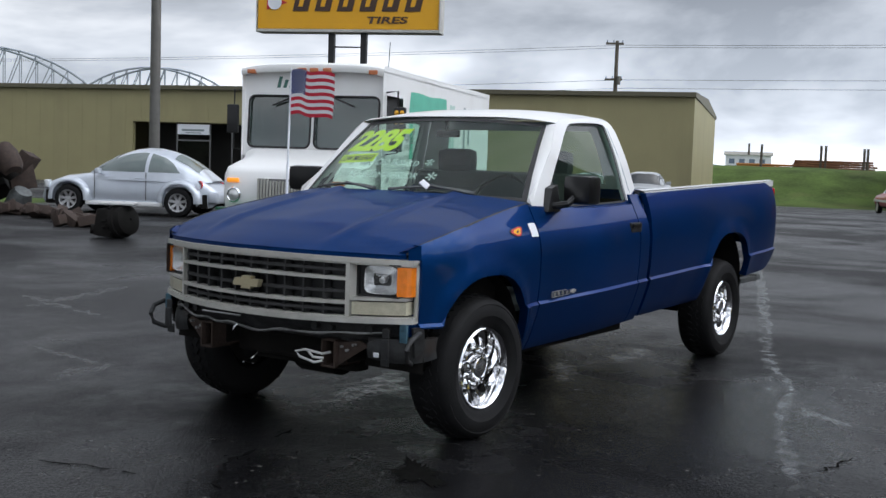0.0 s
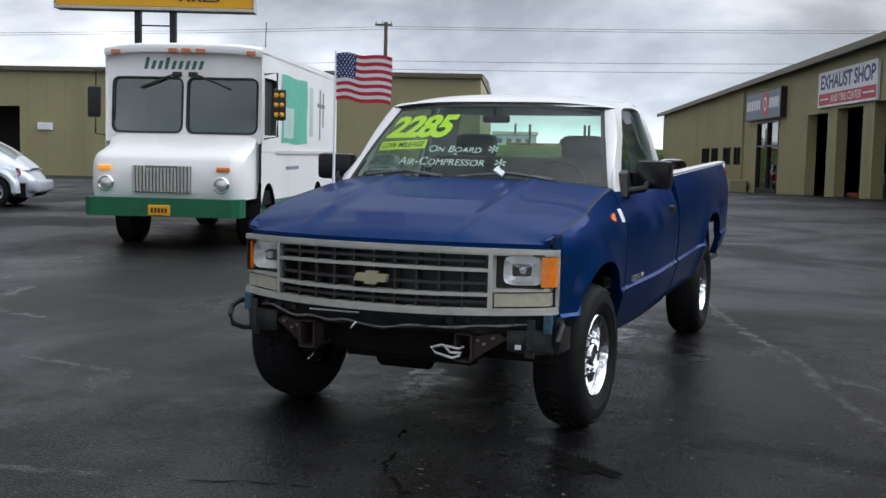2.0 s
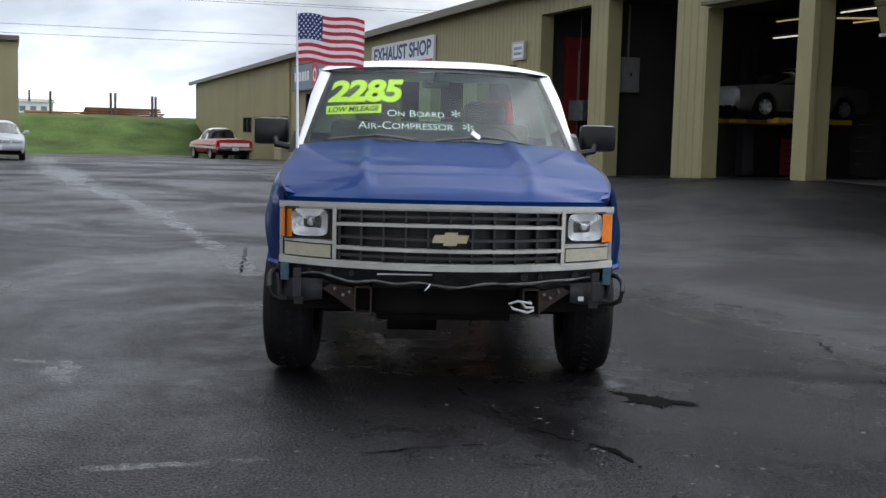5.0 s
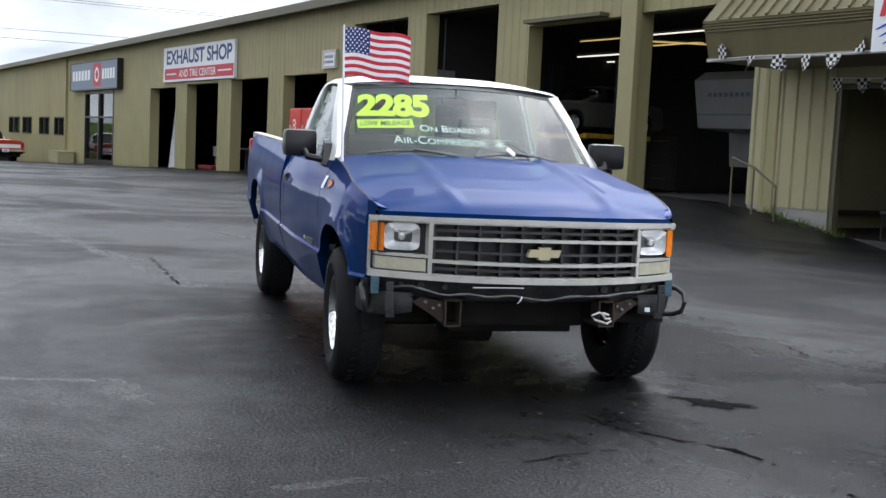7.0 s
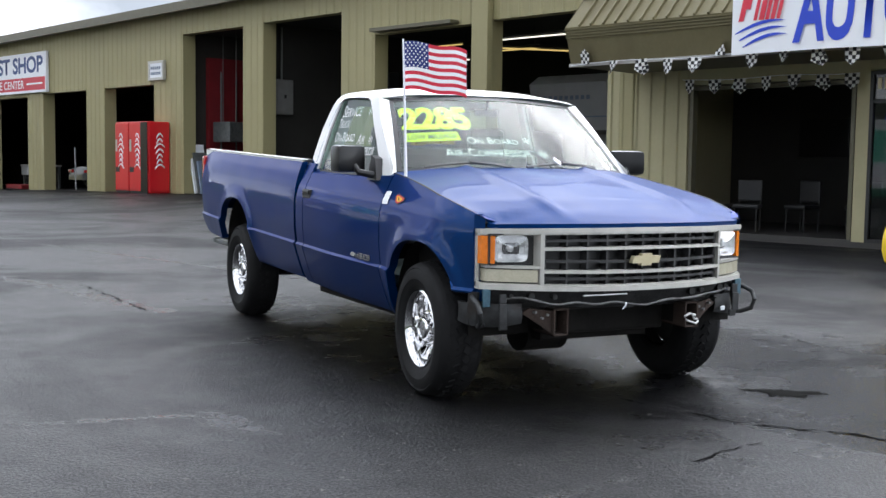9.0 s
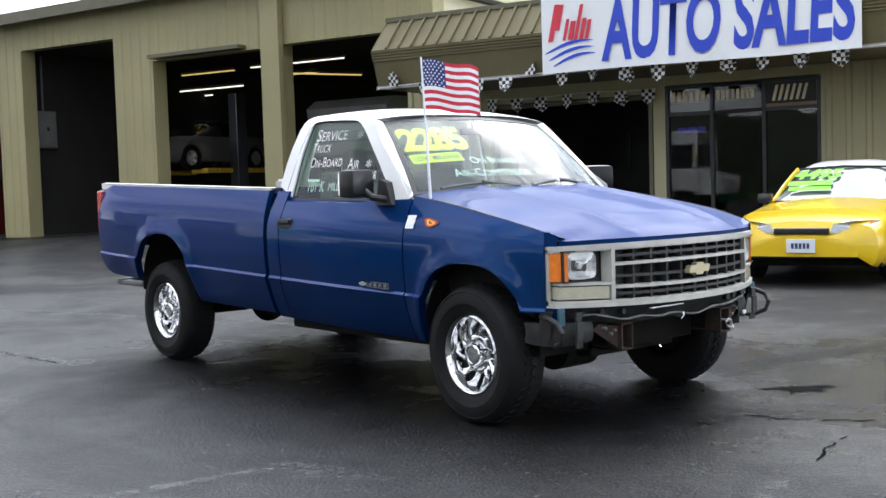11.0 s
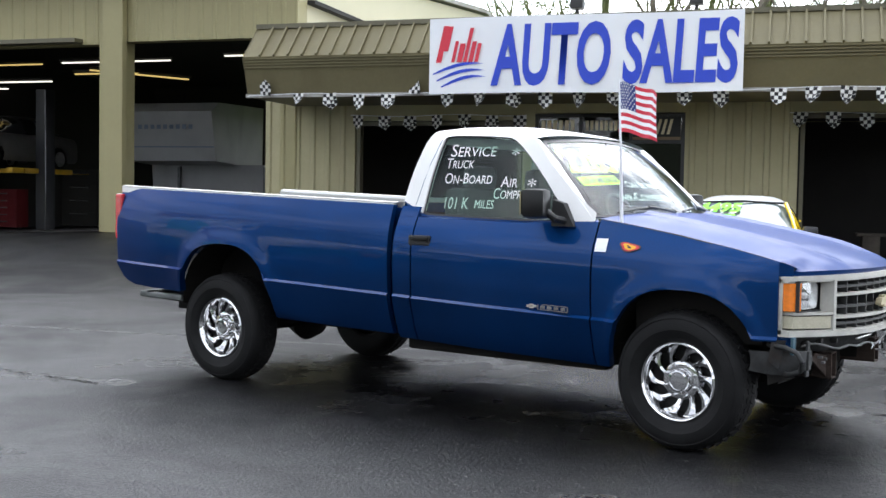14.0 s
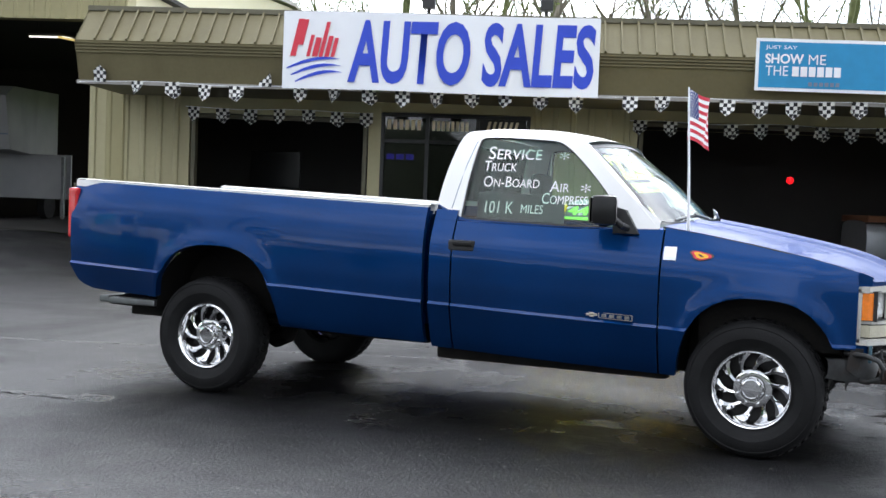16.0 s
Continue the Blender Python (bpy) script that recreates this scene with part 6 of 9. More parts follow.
def cloth(a, b):
    """a along the fly, b down the hoist."""
    d = Vector((0.985, -0.17, 0)) * 0.375 * a
    return Vector((-0.010, 0.027, 0.745 - 0.265 * b)) + d + Vector((0.17, 0.985, 0)) * 0.026 * math.sin(a * 7.5 + b * 1.4) * a ** 0.6 + Vector((0, 0, -0.035 * a * a + 0.008 * math.sin(a * 9)))


bm = bm_new()
for r in range(13):
    for c in range(26):
        b0, b1, a0, a1 = r / 13, (r + 1) / 13, c / 26, (c + 1) / 26
        f = bm.faces.new([bm.verts.new(cloth(*q)) for q in ((a0, b0), (a1, b0), (a1, b1), (a0, b1))])
        f.material_index = 2 if (a1 <= 0.40 and r < 7) else r % 2
part("cloth", bm, [M_FL_R, M_FL_W, M_FL_B], flag, "red and white striped cloth with a blue corner", 60)
bm = bm_new()
for r in range(9):
    for c in range(6 if r % 2 == 0 else 5):
        a, b = 0.385 * (c + (0.5 if r % 2 == 0 else 1.0)) / 6, 0.5385 * (r + 0.5) / 9
        for off in (0.0025, -0.0025):
            ctr = cloth(a, b) + Vector((0.17, 0.985, 0)) * off
            pts = []
            for k in range(10):
                rr = (0.0075 if k % 2 == 0 else 0.003)
                an = math.pi / 2 + math.pi * k / 5
                pts.append(bm.verts.new(ctr + Vector((0.985, -0.17, 0)) * rr * math.cos(an) + Vector((0, 0, rr * math.sin(an)))))
            bm.faces.new(pts)
part("stars", bm, M_FL_W, flag, "small white stars")

# ---------------------------------------------------------------- parked vehicles


def plain_wheel(parent, x, y, z, r, w, sgn, spokes=5, rim=M_ALU, frac=0.64):
    hub = new("wheel")
    hub.parent = parent
    hub.matrix_basis = Matrix.Translation((x, y, z)) @ Matrix.Rotation(sgn * math.pi / 2, 4, "Y")
    bm = bm_new()
    lathe(bm, [(r * frac - 0.01, -w), (r * 0.92, -w), (r, -w + 0.035), (r, -0.035), (r * 0.95, -0.008), (r * 0.85, 0.004), (r * frac + 0.005, -0.004), (r * frac - 0.005, -0.03)], 32)
    part("tyre", bm, M_RUB, hub, "black tyre", 35)
    bm = bm_new()
    lathe(bm, [(r * frac, -0.02), (r * frac + 0.004, 0.0), (r * frac - 0.015, -0.005), (r * frac - 0.03, -0.05), (r * frac - 0.03, -w)], 28)
    for k in range(spokes):
        mm = Matrix.Rotation(2 * math.pi * k / spokes, 4, "Z")
        hw = r * 0.13 if spokes < 7 else r * 0.075
        vs_ = [Vector(p) for p in ((0.02, -hw, -0.03), (r * frac - 0.01, -hw * 1.25, -0.012), (r * frac - 0.01, hw * 1.25, -0.012), (0.02, hw, -0.03))]
        prism(bm, [mm @ p for p in vs_], (0, 0, -0.03))
    lathe(bm, [(0.06, -0.05), (0.055, -0.012), (0.001, -0.008)], 16)
    part("rim", bm, rim, hub, "", 40)
    bm = bm_new()
    lathe(bm, [(r * frac - 0.02, -0.075), (0.001, -0.075)], 20)
    part("backing", bm, M_INK, hub)
    return hub


def car_body(root, paint, stations, arches, zb=0.22, nm="body"):
    """Lower body: stations (y, top, half width); wheel arches cut into its lower edge."""
    top = [(s[0], s[1]) for s in stations]
    wid = [(s[0], s[2]) for s in stations]
    y0, y1 = stations[0][0], stations[-1][0]
    ys = {round(y0 + (y1 - y0) * i / 40, 4) for i in range(41)}
    for c, r, _ in arches:
        ys |= {round(c + r * math.cos(math.pi * i / 16) * 0.999, 4) for i in range(17)}
    ys = sorted(y for y in ys if y0 <= y <= y1)
    fr = [0, 0.06, 0.16, 0.3, 0.45, 0.6, 0.74, 0.86, 0.94, 1.0]

    def xf(f):
        return lerp([(0, 0.90), (0.1, 0.96), (0.3, 0.995), (0.5, 1.0), (0.7, 0.985), (0.86, 0.95), (0.95, 0.90), (1.0, 0.80)], f)

    bm = bm_new()
    rows = []
    for y in ys:
        t, w = lerp(top, y), lerp(wid, y)
        e = max(0, 1 - min(y - y0, y1 - y) / 0.18)
        b = zb + 0.12 * e * e
        for c, r, h in arches:
            if abs(y - c) < r:
                b = max(b, zb + (h - zb) * (1 - (abs(y - c) / r) ** 2.3) ** 0.5)
        side = []
        for f in fr:
            z = b + (t - b) * f
            side.append((w * xf((z - zb) / max(0.05, t - zb)), z))
        cap = [(side[-1][0] * k, t + 0.045 * (1 - k * k)) for k in (0.75, 0.45, 0.15)]
        row = [(x, z) for x, z in side + cap] + [(-x, z) for x, z in reversed(side + cap)]
        rows.append([bm.verts.new((x, y, z)) for x, z in row])
    for a, b in zip(rows, rows[1:]):
        for j in range(len(a) - 1):
            bm.faces.new((a[j], b[j], b[j + 1], a[j + 1]))
    bm.faces.new(rows[0])
    bm.faces.new(rows[-1])
    return part(nm, bm, paint, root, "", 32)


def greenhouse(root, paint, roof_mat, top, wid, belt_z, front_to, rear_from, pillars, lo=0.10, hi=0.80, pw=0.45):
    """Cab above the belt line: glass and painted cells of one shell."""
    y0, y1 = top[0][0], top[-1][0]
    n, k = 44, 40
    bm = bm_new()
    rows, yy = [], []
    for i in range(n + 1):
        y = y0 + (y1 - y0) * i / n
        h, w = max(0.005, lerp(top, y) - belt_z(y)), lerp(wid, y)
        row = []
        for j in range(k + 1):
            an = math.pi * j / k
            c, s = math.cos(an), math.sin(an)
            row.append(bm.verts.new((w * math.copysign(abs(c) ** pw, c) * (1 - 0.20 * abs(s) ** 0.6 * min(1, h / 0.3)), y, belt_z(y) + h * abs(s) ** 0.62)))
        rows.append(row)
        yy.append(y)
    for i in range(n):
        ym = (yy[i] + yy[i + 1]) / 2
        for j in range(k):
            f = bm.faces.new((rows[i][j], rows[i + 1][j], rows[i + 1][j + 1], rows[i][j + 1]))
            an = math.pi * (j + 0.5) / k
            hf = abs(math.sin(an)) ** 0.62
            mid = 0.15 < (j + 0.5) / k < 0.85
            if (ym < front_to or ym > rear_from):
                f.material_index = 1 if mid else 0
            elif hf > hi:
                f.material_index = 2
            else:
                pil = any(abs(ym - p) < 0.05 for p in pillars)
                f.material_index = 1 if (lo < hf and not pil) else 0
    return part("cabin", bm, [paint, M_CARG, roof_mat], root, "", 40)


def lamps(root, w, y, z, hx, hz, m, name, depth=0.05):
    for sgn in (1, -1):
        bm = bm_new()
        box(bm, sgn * (w - hx), sgn * (w + hx), y - depth, y + depth, z - hz, z + hz, min(hx, hz) * 0.4)
        part(name, bm, m, root)


def plate(root, y, z, mm=M_SIGNW):
    bm = bm_new()
    box(bm, -0.155, 0.155, y - 0.012, y + 0.012, z - 0.075, z + 0.075, 0.006)
    p = part("licence_plate", bm, mm, root)
    bm = bm_new()
    for k in range(5):
        box(bm, -0.10 + 0.042 * k, -0.072 + 0.042 * k, y - 0.016, y + 0.016, z - 0.03, z + 0.03)
    part("bars", bm, M_SNAVY, p)


def side_mirrors(root, x, y, z, m):
    for sgn in (1, -1):
        bm = bm_new()
        box(bm, sgn * x, sgn * (x + 0.19), y - 0.05, y + 0.05, z - 0.055, z + 0.065, 0.03)
        box(bm, sgn * (x - 0.06), sgn * (x + 0.02), y - 0.03, y + 0.03, z - 0.05, z - 0.01, 0.008)
        part("door_mirror", bm, m, root, "", 40)


def under(root, y0, y1, w, z0=0.2, z1=0.5):
    bm = bm_new()
    box(bm, -w, w, y0, y1, z0, z1)
    part("underbody", bm, M_UNDER, root)


def at(x, y, ang, dz=0.0):
    return pose(x, y, ground_world(x, y) + dz, 0, 0, ang)


# yellow sports coupe with a pale soft top (nose -y in its own frame)
fwd = math.degrees(math.atan2(-0.309, -0.951))
must = empty("sports_car", at(7.25, 2.83, fwd + 90), "yellow two-door sports car with a white soft top and green price", "car")
car_body(must, M_YEL, [(-0.98, 0.50, 0.60), (-0.95, 0.58, 0.70), (-0.88, 0.66, 0.78), (-0.7, 0.72, 0.86), (-0.3, 0.79, 0.905), (0.4, 0.865, 0.91), (0.75, 0.90, 0.90), (1.6, 0.915, 0.90), (2.3, 0.95, 0.915), (2.9, 0.96, 0.90), (3.3, 0.94, 0.85), (3.52, 0.88, 0.76), (3.58, 0.70, 0.70)], [(0.0, 0.36, 0.70), (2.57, 0.37, 0.72)], 0.20)
must_cab = greenhouse(must, M_YEL, M_WHITE, [(0.62, 0.91), (0.95, 1.11), (1.28, 1.30), (1.45, 1.365), (1.7, 1.395), (2.0, 1.385), (2.35, 1.26), (2.75, 0.99)], [(0.62, 0.76), (1.3, 0.80), (2.3, 0.80), (2.75, 0.66)], lambda y: 0.89 + 0.02 * (y - 0.6), 1.28, 2.42, [1.38, 2.05, 2.25])
must_cab.data.materials[1] = M_CARG2
for sgn in (1, -1):
    bm = bm_new()
    tube(bm, [(sgn * 0.72, 0.66, 0.91), (sgn * 0.655, 0.98, 1.11), (sgn * 0.575, 1.30, 1.29)], 0.028, 6)
    part("windshield_pillar", bm, M_YEL, must)
bm = bm_new()
tube(bm, [(-0.58, 1.29, 1.290), (0, 1.26, 1.315), (0.58, 1.29, 1.290)], 0.014, 6)
part("windshield_header", bm, M_BLACK, must)
for sgn in (1, -1):
    plain_wheel(must, sgn * 0.89, 0.0, 0.315, 0.315, 0.21, sgn, 5, M_CHROME, 0.68)
    plain_wheel(must, sgn * 0.90, 2.57, 0.315, 0.315, 0.22, sgn, 5, M_CHROME, 0.68)
    bm = bm_new()
    pts = [(0.30, -0.955, 0.575), (0.72, -0.80, 0.575), (0.79, -0.66, 0.60), (0.77, -0.66, 0.71), (0.55, -0.87, 0.71), (0.34, -0.935, 0.675)]
    prism(bm, [(sgn * a, b - 0.02, c) for a, b, c in pts], (0, 0.1, 0))
    part("headlight", bm, M_LENS, must, "clear wrap headlight")
    bm = bm_new()
    prism(bm, [(sgn * a, b - 0.03, c) for a, b, c in ((0.70, -0.80, 0.60), (0.79, -0.66, 0.615), (0.77, -0.66, 0.70), (0.69, -0.78, 0.70))], (0, 0.1, 0))
    part("turn_signal", bm, M_AMBER, must, "amber turn signal")
    bm = bm_new()
    box(bm, sgn * 0.62, sgn * 0.78, 2.95, 3.5, 1.02, 1.05, 0.012)
    box(bm, sgn * 0.66, sgn * 0.72, 3.2, 3.36, 0.9, 1.03, 0.01)
    part("spoiler_end", bm, M_YEL, must)
bm = bm_new()
box(bm, -0.74, 0.74, 3.28, 3.48, 1.03, 1.065, 0.014)
part("spoiler", bm, M_YEL, must)
bm = bm_new()
box(bm, -0.30, 0.30, -0.995, -0.93, 0.565, 0.635, 0.02)
box(bm, -0.55, 0.55, -0.965, -0.90, 0.30, 0.35, 0.015)
part("grille", bm, M_BLACK, must)
plate(must, -1.0, 0.44)
side_mirrors(must, 0.80, 0.90, 0.93, M_DARKC)
under(must, -0.75, 3.3, 0.80)


def glass_fn(x0, x1, t0, t1):
    def fn(a, b):
        t = t0 + (t1 - t0) * b
        x = x0 + (x1 - x0) * a
        return Vector((x, 0.66 + 0.62 * t - 0.03, 0.915 + 0.355 * t + 0.045))
    return fn


part("price_lettering", letters("4495", glass_fn(-0.56, 0.02, 0.56, 0.92), 0.2, 0.04), M_LIMEG, must, "bright green painted price")
for k, (a, b) in enumerate(((0.36, 0.50), (0.18, 0.31))):
    bm = bm_new()
    sheet(bm, 6, 1, glass_fn(-0.60 + 0.03 * k, -0.06, a, b))
    part("price_note", bm, M_LIMEG, must)

# silver bubble-shaped car
btl = empty("small_car", at(-17.21, 11.72, math.degrees(math.atan2(-0.456, -0.889)) + 90), "silver rounded two-door car with alloy wheels", "car")
car_body(btl, M_SILV, [(-0.78, 0.40, 0.45), (-0.70, 0.56, 0.56), (-0.5, 0.70, 0.66), (-0.2, 0.80, 0.74), (0.4, 0.88, 0.76), (0.8, 0.90, 0.78), (1.8, 0.92, 0.78), (2.5, 0.90, 0.76), (2.9, 0.82, 0.70), (3.15, 0.70, 0.60), (3.3, 0.48, 0.48)], [(0, 0.36, 0.66), (2.51, 0.36, 0.66)], 0.20)
B_TOP = [(0.18, 0.84), (0.35, 0.965), (0.6, 1.14), (0.85, 1.285), (1.1, 1.395), (1.35, 1.465), (1.6, 1.495), (1.85, 1.485), (2.1, 1.435), (2.35, 1.345), (2.6, 1.225), (2.85, 1.065), (3.05, 0.91), (3.15, 0.80)]
B_WID = [(0.18, 0.60), (0.6, 0.735), (1.1, 0.79), (1.6, 0.80), (2.1, 0.775), (2.6, 0.70), (3.15, 0.48)]


def b_xy(y, f):
    """Cross-section of the rounded cabin: f from 0 at the belt to 1 at the ridge."""
    b, w = 0.76, lerp(B_WID, y)
    h = lerp(B_TOP, y) - b
    return w * (1 - 0.16 * f) * (1 - f ** 3.2) ** 0.5, b + h * f


bm = bm_new()
sheet(bm, 48, 30, lambda a, b: (lambda y, g: (math.copysign(b_xy(y, 1 - abs(g) ** 1.6)[0], g), y, b_xy(y, 1 - abs(g) ** 1.6)[1]))(0.18 + 2.97 * a, 2 * b - 1))
part("cabin", bm, M_SILV, btl, "", 60)


def b_window(name, sgn, y0, y1, arc):
    """Side window between the belt and the arc of the roof."""
    bm = bm_new()

    def fn(a, b):
        y = y0 + (y1 - y0) * a
        zt = max(0.97, arc(y))
        z = 0.955 + (zt - 0.955) * b
        f = (z - 0.76) / (lerp(B_TOP, y) - 0.76)
        return (sgn * (b_xy(y, min(f, 0.97))[0] + 0.006), y, z)
    sheet(bm, 24, 8, fn)
    part(name, bm, M_CARG2, btl, "pale side window with its reflection in the colour", 60)


for sgn in (1, -1):
    b_window("front_window", sgn, 0.60, 1.72, lambda y: lerp(B_TOP, y) - 0.105 - 0.02 * max(0, y - 1.2))
    b_window("rear_side_window", sgn, 1.80, 2.48, lambda y: lerp([(1.80, 1.365), (2.1, 1.29), (2.3, 1.17), (2.48, 0.965)], y))
for nm, y0, y1, hw in (("windscreen", 0.42, 0.98, 0.60), ("rear_window", 2.30, 2.86, 0.46)):
    bm = bm_new()

    def top_fn(a, b):
        y = y0 + (y1 - y0) * b
        x = (2 * a - 1) * hw
        w = lerp(B_WID, y)
        f = 0.99
        for _ in range(30):
            f -= 0.012 if b_xy(y, f)[0] < abs(x) else 0
        return (x, y, b_xy(y, f)[1] + 0.014)
    sheet(bm, 20, 12, top_fn)
    part(nm, bm, M_CARG2, btl, "", 60)
for sgn in (1, -1):
    for y, z0, z1 in ((0.58, 0.34, 0.95), (1.76, 0.34, 0.95)):
        bm = bm_new()
        box(bm, sgn * 0.768, sgn * 0.786, y - 0.005, y + 0.005, z0, z1)
        part("door_gap", bm, M_INK, btl)
    bm = bm_new()
    box(bm, sgn * 0.775, sgn * 0.805, 1.52, 1.68, 0.80, 0.83, 0.01)
    part("door_handle", bm, M_SILV, btl)
for sgn in (1, -1):
    for yc in (0.0, 2.51):
        bm = bm_new()
        sheet(bm, 20, 8, lambda a, b: (sgn * (0.70 + 0.165 * math.sin(b * 1.9)), yc + (0.36 + 0.15 * math.cos(b * 1.57)) * math.cos(math.pi * a), 0.30 + (0.40 + 0.10 * math.cos(b * 1.57)) * math.sin(math.pi * a) ** 0.8))
        part("fender", bm, M_SILV, btl, "", 50)
        plain_wheel(btl, sgn * 0.855, yc, 0.315, 0.315, 0.20, sgn, 7)
    bm = bm_new()
    box(bm, sgn * 0.70, sgn * 0.82, 0.38, 2.13, 0.20, 0.30, 0.03)
    part("sill", bm, M_WHITE, btl)
for sgn in (1, -1):
    bm = bm_new()
    lathe(bm, [(0.001, 0.03), (0.06, 0.025), (0.09, 0.0), (0.085, -0.03)], 18, Matrix.Translation((sgn * 0.655, 2.96, 0.715)) @ Matrix.Rotation(sgn * 0.9, 4, "Z") @ Matrix.Rotation(-math.pi / 2, 4, "X"))
    part("tail_lamp", bm, M_REDL, btl, "round red tail lamp", 60)
bm = bm_new()
box(bm, -0.62, 0.62, 3.08, 3.36, 0.30, 0.56, 0.07)
part("rear_bumper", bm, M_SILV, btl, "", 60)
lamps(btl, 0.56, -0.60, 0.62, 0.10, 0.10, M_LENS, "headlight", 0.06)
side_mirrors(btl, 0.76, 0.70, 0.95, M_SILV)
under(btl, -0.6, 3.1, 0.66)

# pale grey sedan and dark minivan, noses to the lot
HEAD_U = TURN_B + 90


def sedan(x, y, paint, label, van=False, ang=0.0):
    c = empty("minivan" if van else "sedan", at(x, y, TURN_B - 90 + ang), label, "car")
    if van:
        car_body(c, paint, [(-0.95, 0.50, 0.70), (-0.9, 0.74, 0.82), (-0.5, 0.90, 0.90), (0.2, 1.0, 0.93), (1.0, 1.03, 0.93), (3.4, 1.05, 0.92), (3.75, 1.0, 0.88), (3.85, 0.6, 0.8)], [(0, 0.38, 0.74), (2.9, 0.38, 0.74)], 0.22)
        greenhouse(c, paint, paint, [(0.1, 1.0), (0.6, 1.36), (1.0, 1.62), (1.6, 1.70), (3.2, 1.70), (3.6, 1.55), (3.8, 1.05)], [(0.1, 0.8), (1.0, 0.86), (3.8, 0.84)], lambda y: 1.0, 1.0, 3.45, [1.1, 1.9, 2.8], 0.1, 0.84)
    else:
        car_body(c, paint, [(-1.05, 0.52, 0.78), (-1.0, 0.70, 0.86), (-0.9, 0.80, 0.90), (0.0, 0.88, 0.95), (0.8, 0.93, 0.96), (2.6, 0.95, 0.96), (3.4, 0.96, 0.94), (4.0, 0.92, 0.90), (4.12, 0.6, 0.85)], [(0, 0.38, 0.70), (2.95, 0.38, 0.68)], 0.24)
        greenhouse(c, paint, paint, [(0.55, 0.94), (0.95, 1.16), (1.3, 1.36), (1.6, 1.42), (2.4, 1.42), (2.75, 1.33), (3.2, 0.98)], [(0.55, 0.76), (1.4, 0.80), (3.2, 0.74)], lambda y: 0.92, 1.30, 2.72, [1.42, 2.05], 0.1, 0.82)
    wb = 2.9 if van else 2.95
    for sgn in (1, -1):
        plain_wheel(c, sgn * 0.92, 0.0, 0.32, 0.32, 0.2, sgn, 7)
        plain_wheel(c, sgn * 0.92, wb, 0.32, 0.32, 0.2, sgn, 7)
    yf = -0.97 if van else -1.06
    lamps(c, 0.66, yf + 0.05, 0.70, 0.17, 0.07, M_LENS, "headlight")
    bm = bm_new()
    box(bm, -0.42, 0.42, yf, yf + 0.06, 0.62, 0.76, 0.02)
    part("grille", bm, M_CHROME if not van else M_BLACK, c)
    bm = bm_new()
    box(bm, -0.86, 0.86, yf - 0.08, yf + 0.12, 0.40, 0.55, 0.03)
    part("bumper", bm, paint, c)
    plate(c, yf - 0.09, 0.47)
    side_mirrors(c, 0.90, 0.85, 1.0, paint)
    under(c, -0.8, 3.8, 0.82)
    return c


sedan(-13.95, 34.9, M_SILV2, "pale grey four-door sedan parked by the tan building")
sedan(-18.5, 39.2, M_DARKC, "black four-door sedan parked by the tan building")

# red pickup with a pale roof, seen from behind
rp = empty("pickup_truck", at(-10.65, 63.43, -154.5) @ Matrix.Scale(1.12, 4), "red older pickup truck with a white cab, parked far off", "truck")
car_body(rp, M_REDC, [(-0.8, 0.6, 0.85), (-0.75, 0.95, 0.92), (0.6, 1.08, 0.97), (1.6, 1.10, 0.98), (2.05, 1.10, 0.98)], [(0, 0.42, 0.80)], 0.40)
car_body(rp, M_REDC, [(2.10, 1.12, 0.99), (4.1, 1.12, 0.99), (4.2, 1.08, 0.98)], [(3.0, 0.42, 0.80)], 0.42, "bed")
greenhouse(rp, M_WHITE, M_WHITE, [(0.45, 1.12), (0.8, 1.50), (1.1, 1.66), (1.6, 1.70), (1.9, 1.64), (2.02, 1.12)], [(0.45, 0.80), (1.1, 0.86), (2.02, 0.86)], lambda y: 1.06, 0.95, 1.86, [1.02], 0.08, 0.84)
for sgn in (1, -1):
    plain_wheel(rp, sgn * 0.95, 0.0, 0.36, 0.36, 0.22, sgn, 6)
    plain_wheel(rp, sgn * 0.95, 3.0, 0.36, 0.36, 0.22, sgn, 6)
    bm = bm_new()
    box(bm, sgn * 0.965, sgn * 0.99, -0.6, 4.1, 0.62, 0.74, 0.008)
    part("side_band", bm, M_WHITE, rp, "pale side band")
lamps(rp, 0.90, 4.19, 0.92, 0.06, 0.10, M_REDL, "tail_lamp", 0.03)
bm = bm_new()
box(bm, -0.96, 0.96, 4.2, 4.36, 0.54, 0.68, 0.03)
part("bumper", bm, M_CHROME, rp, "chrome rear bumper")
plate(rp, 4.37, 0.61)
bm = bm_new()
box(bm, -0.78, 0.78, 4.19, 4.235, 0.74, 0.92, 0.01)
part("tailgate_panel", bm, M_WHITE, rp, "pale tailgate panel")
under(rp, -0.6, 4.1, 0.8, 0.30, 0.6)

# ---------------------------------------------------------------- white step van
van = empty("step_van", at(-6.47, 6.575, 17.5), "white step van with a green bumper and teal side print", "van")
VW, VL, VT = 1.08, 6.75, 2.70


def van_box(bm, pts, x0, x1):
    prism(bm, [(x0, y, z) for y, z in pts], (x1 - x0, 0, 0))


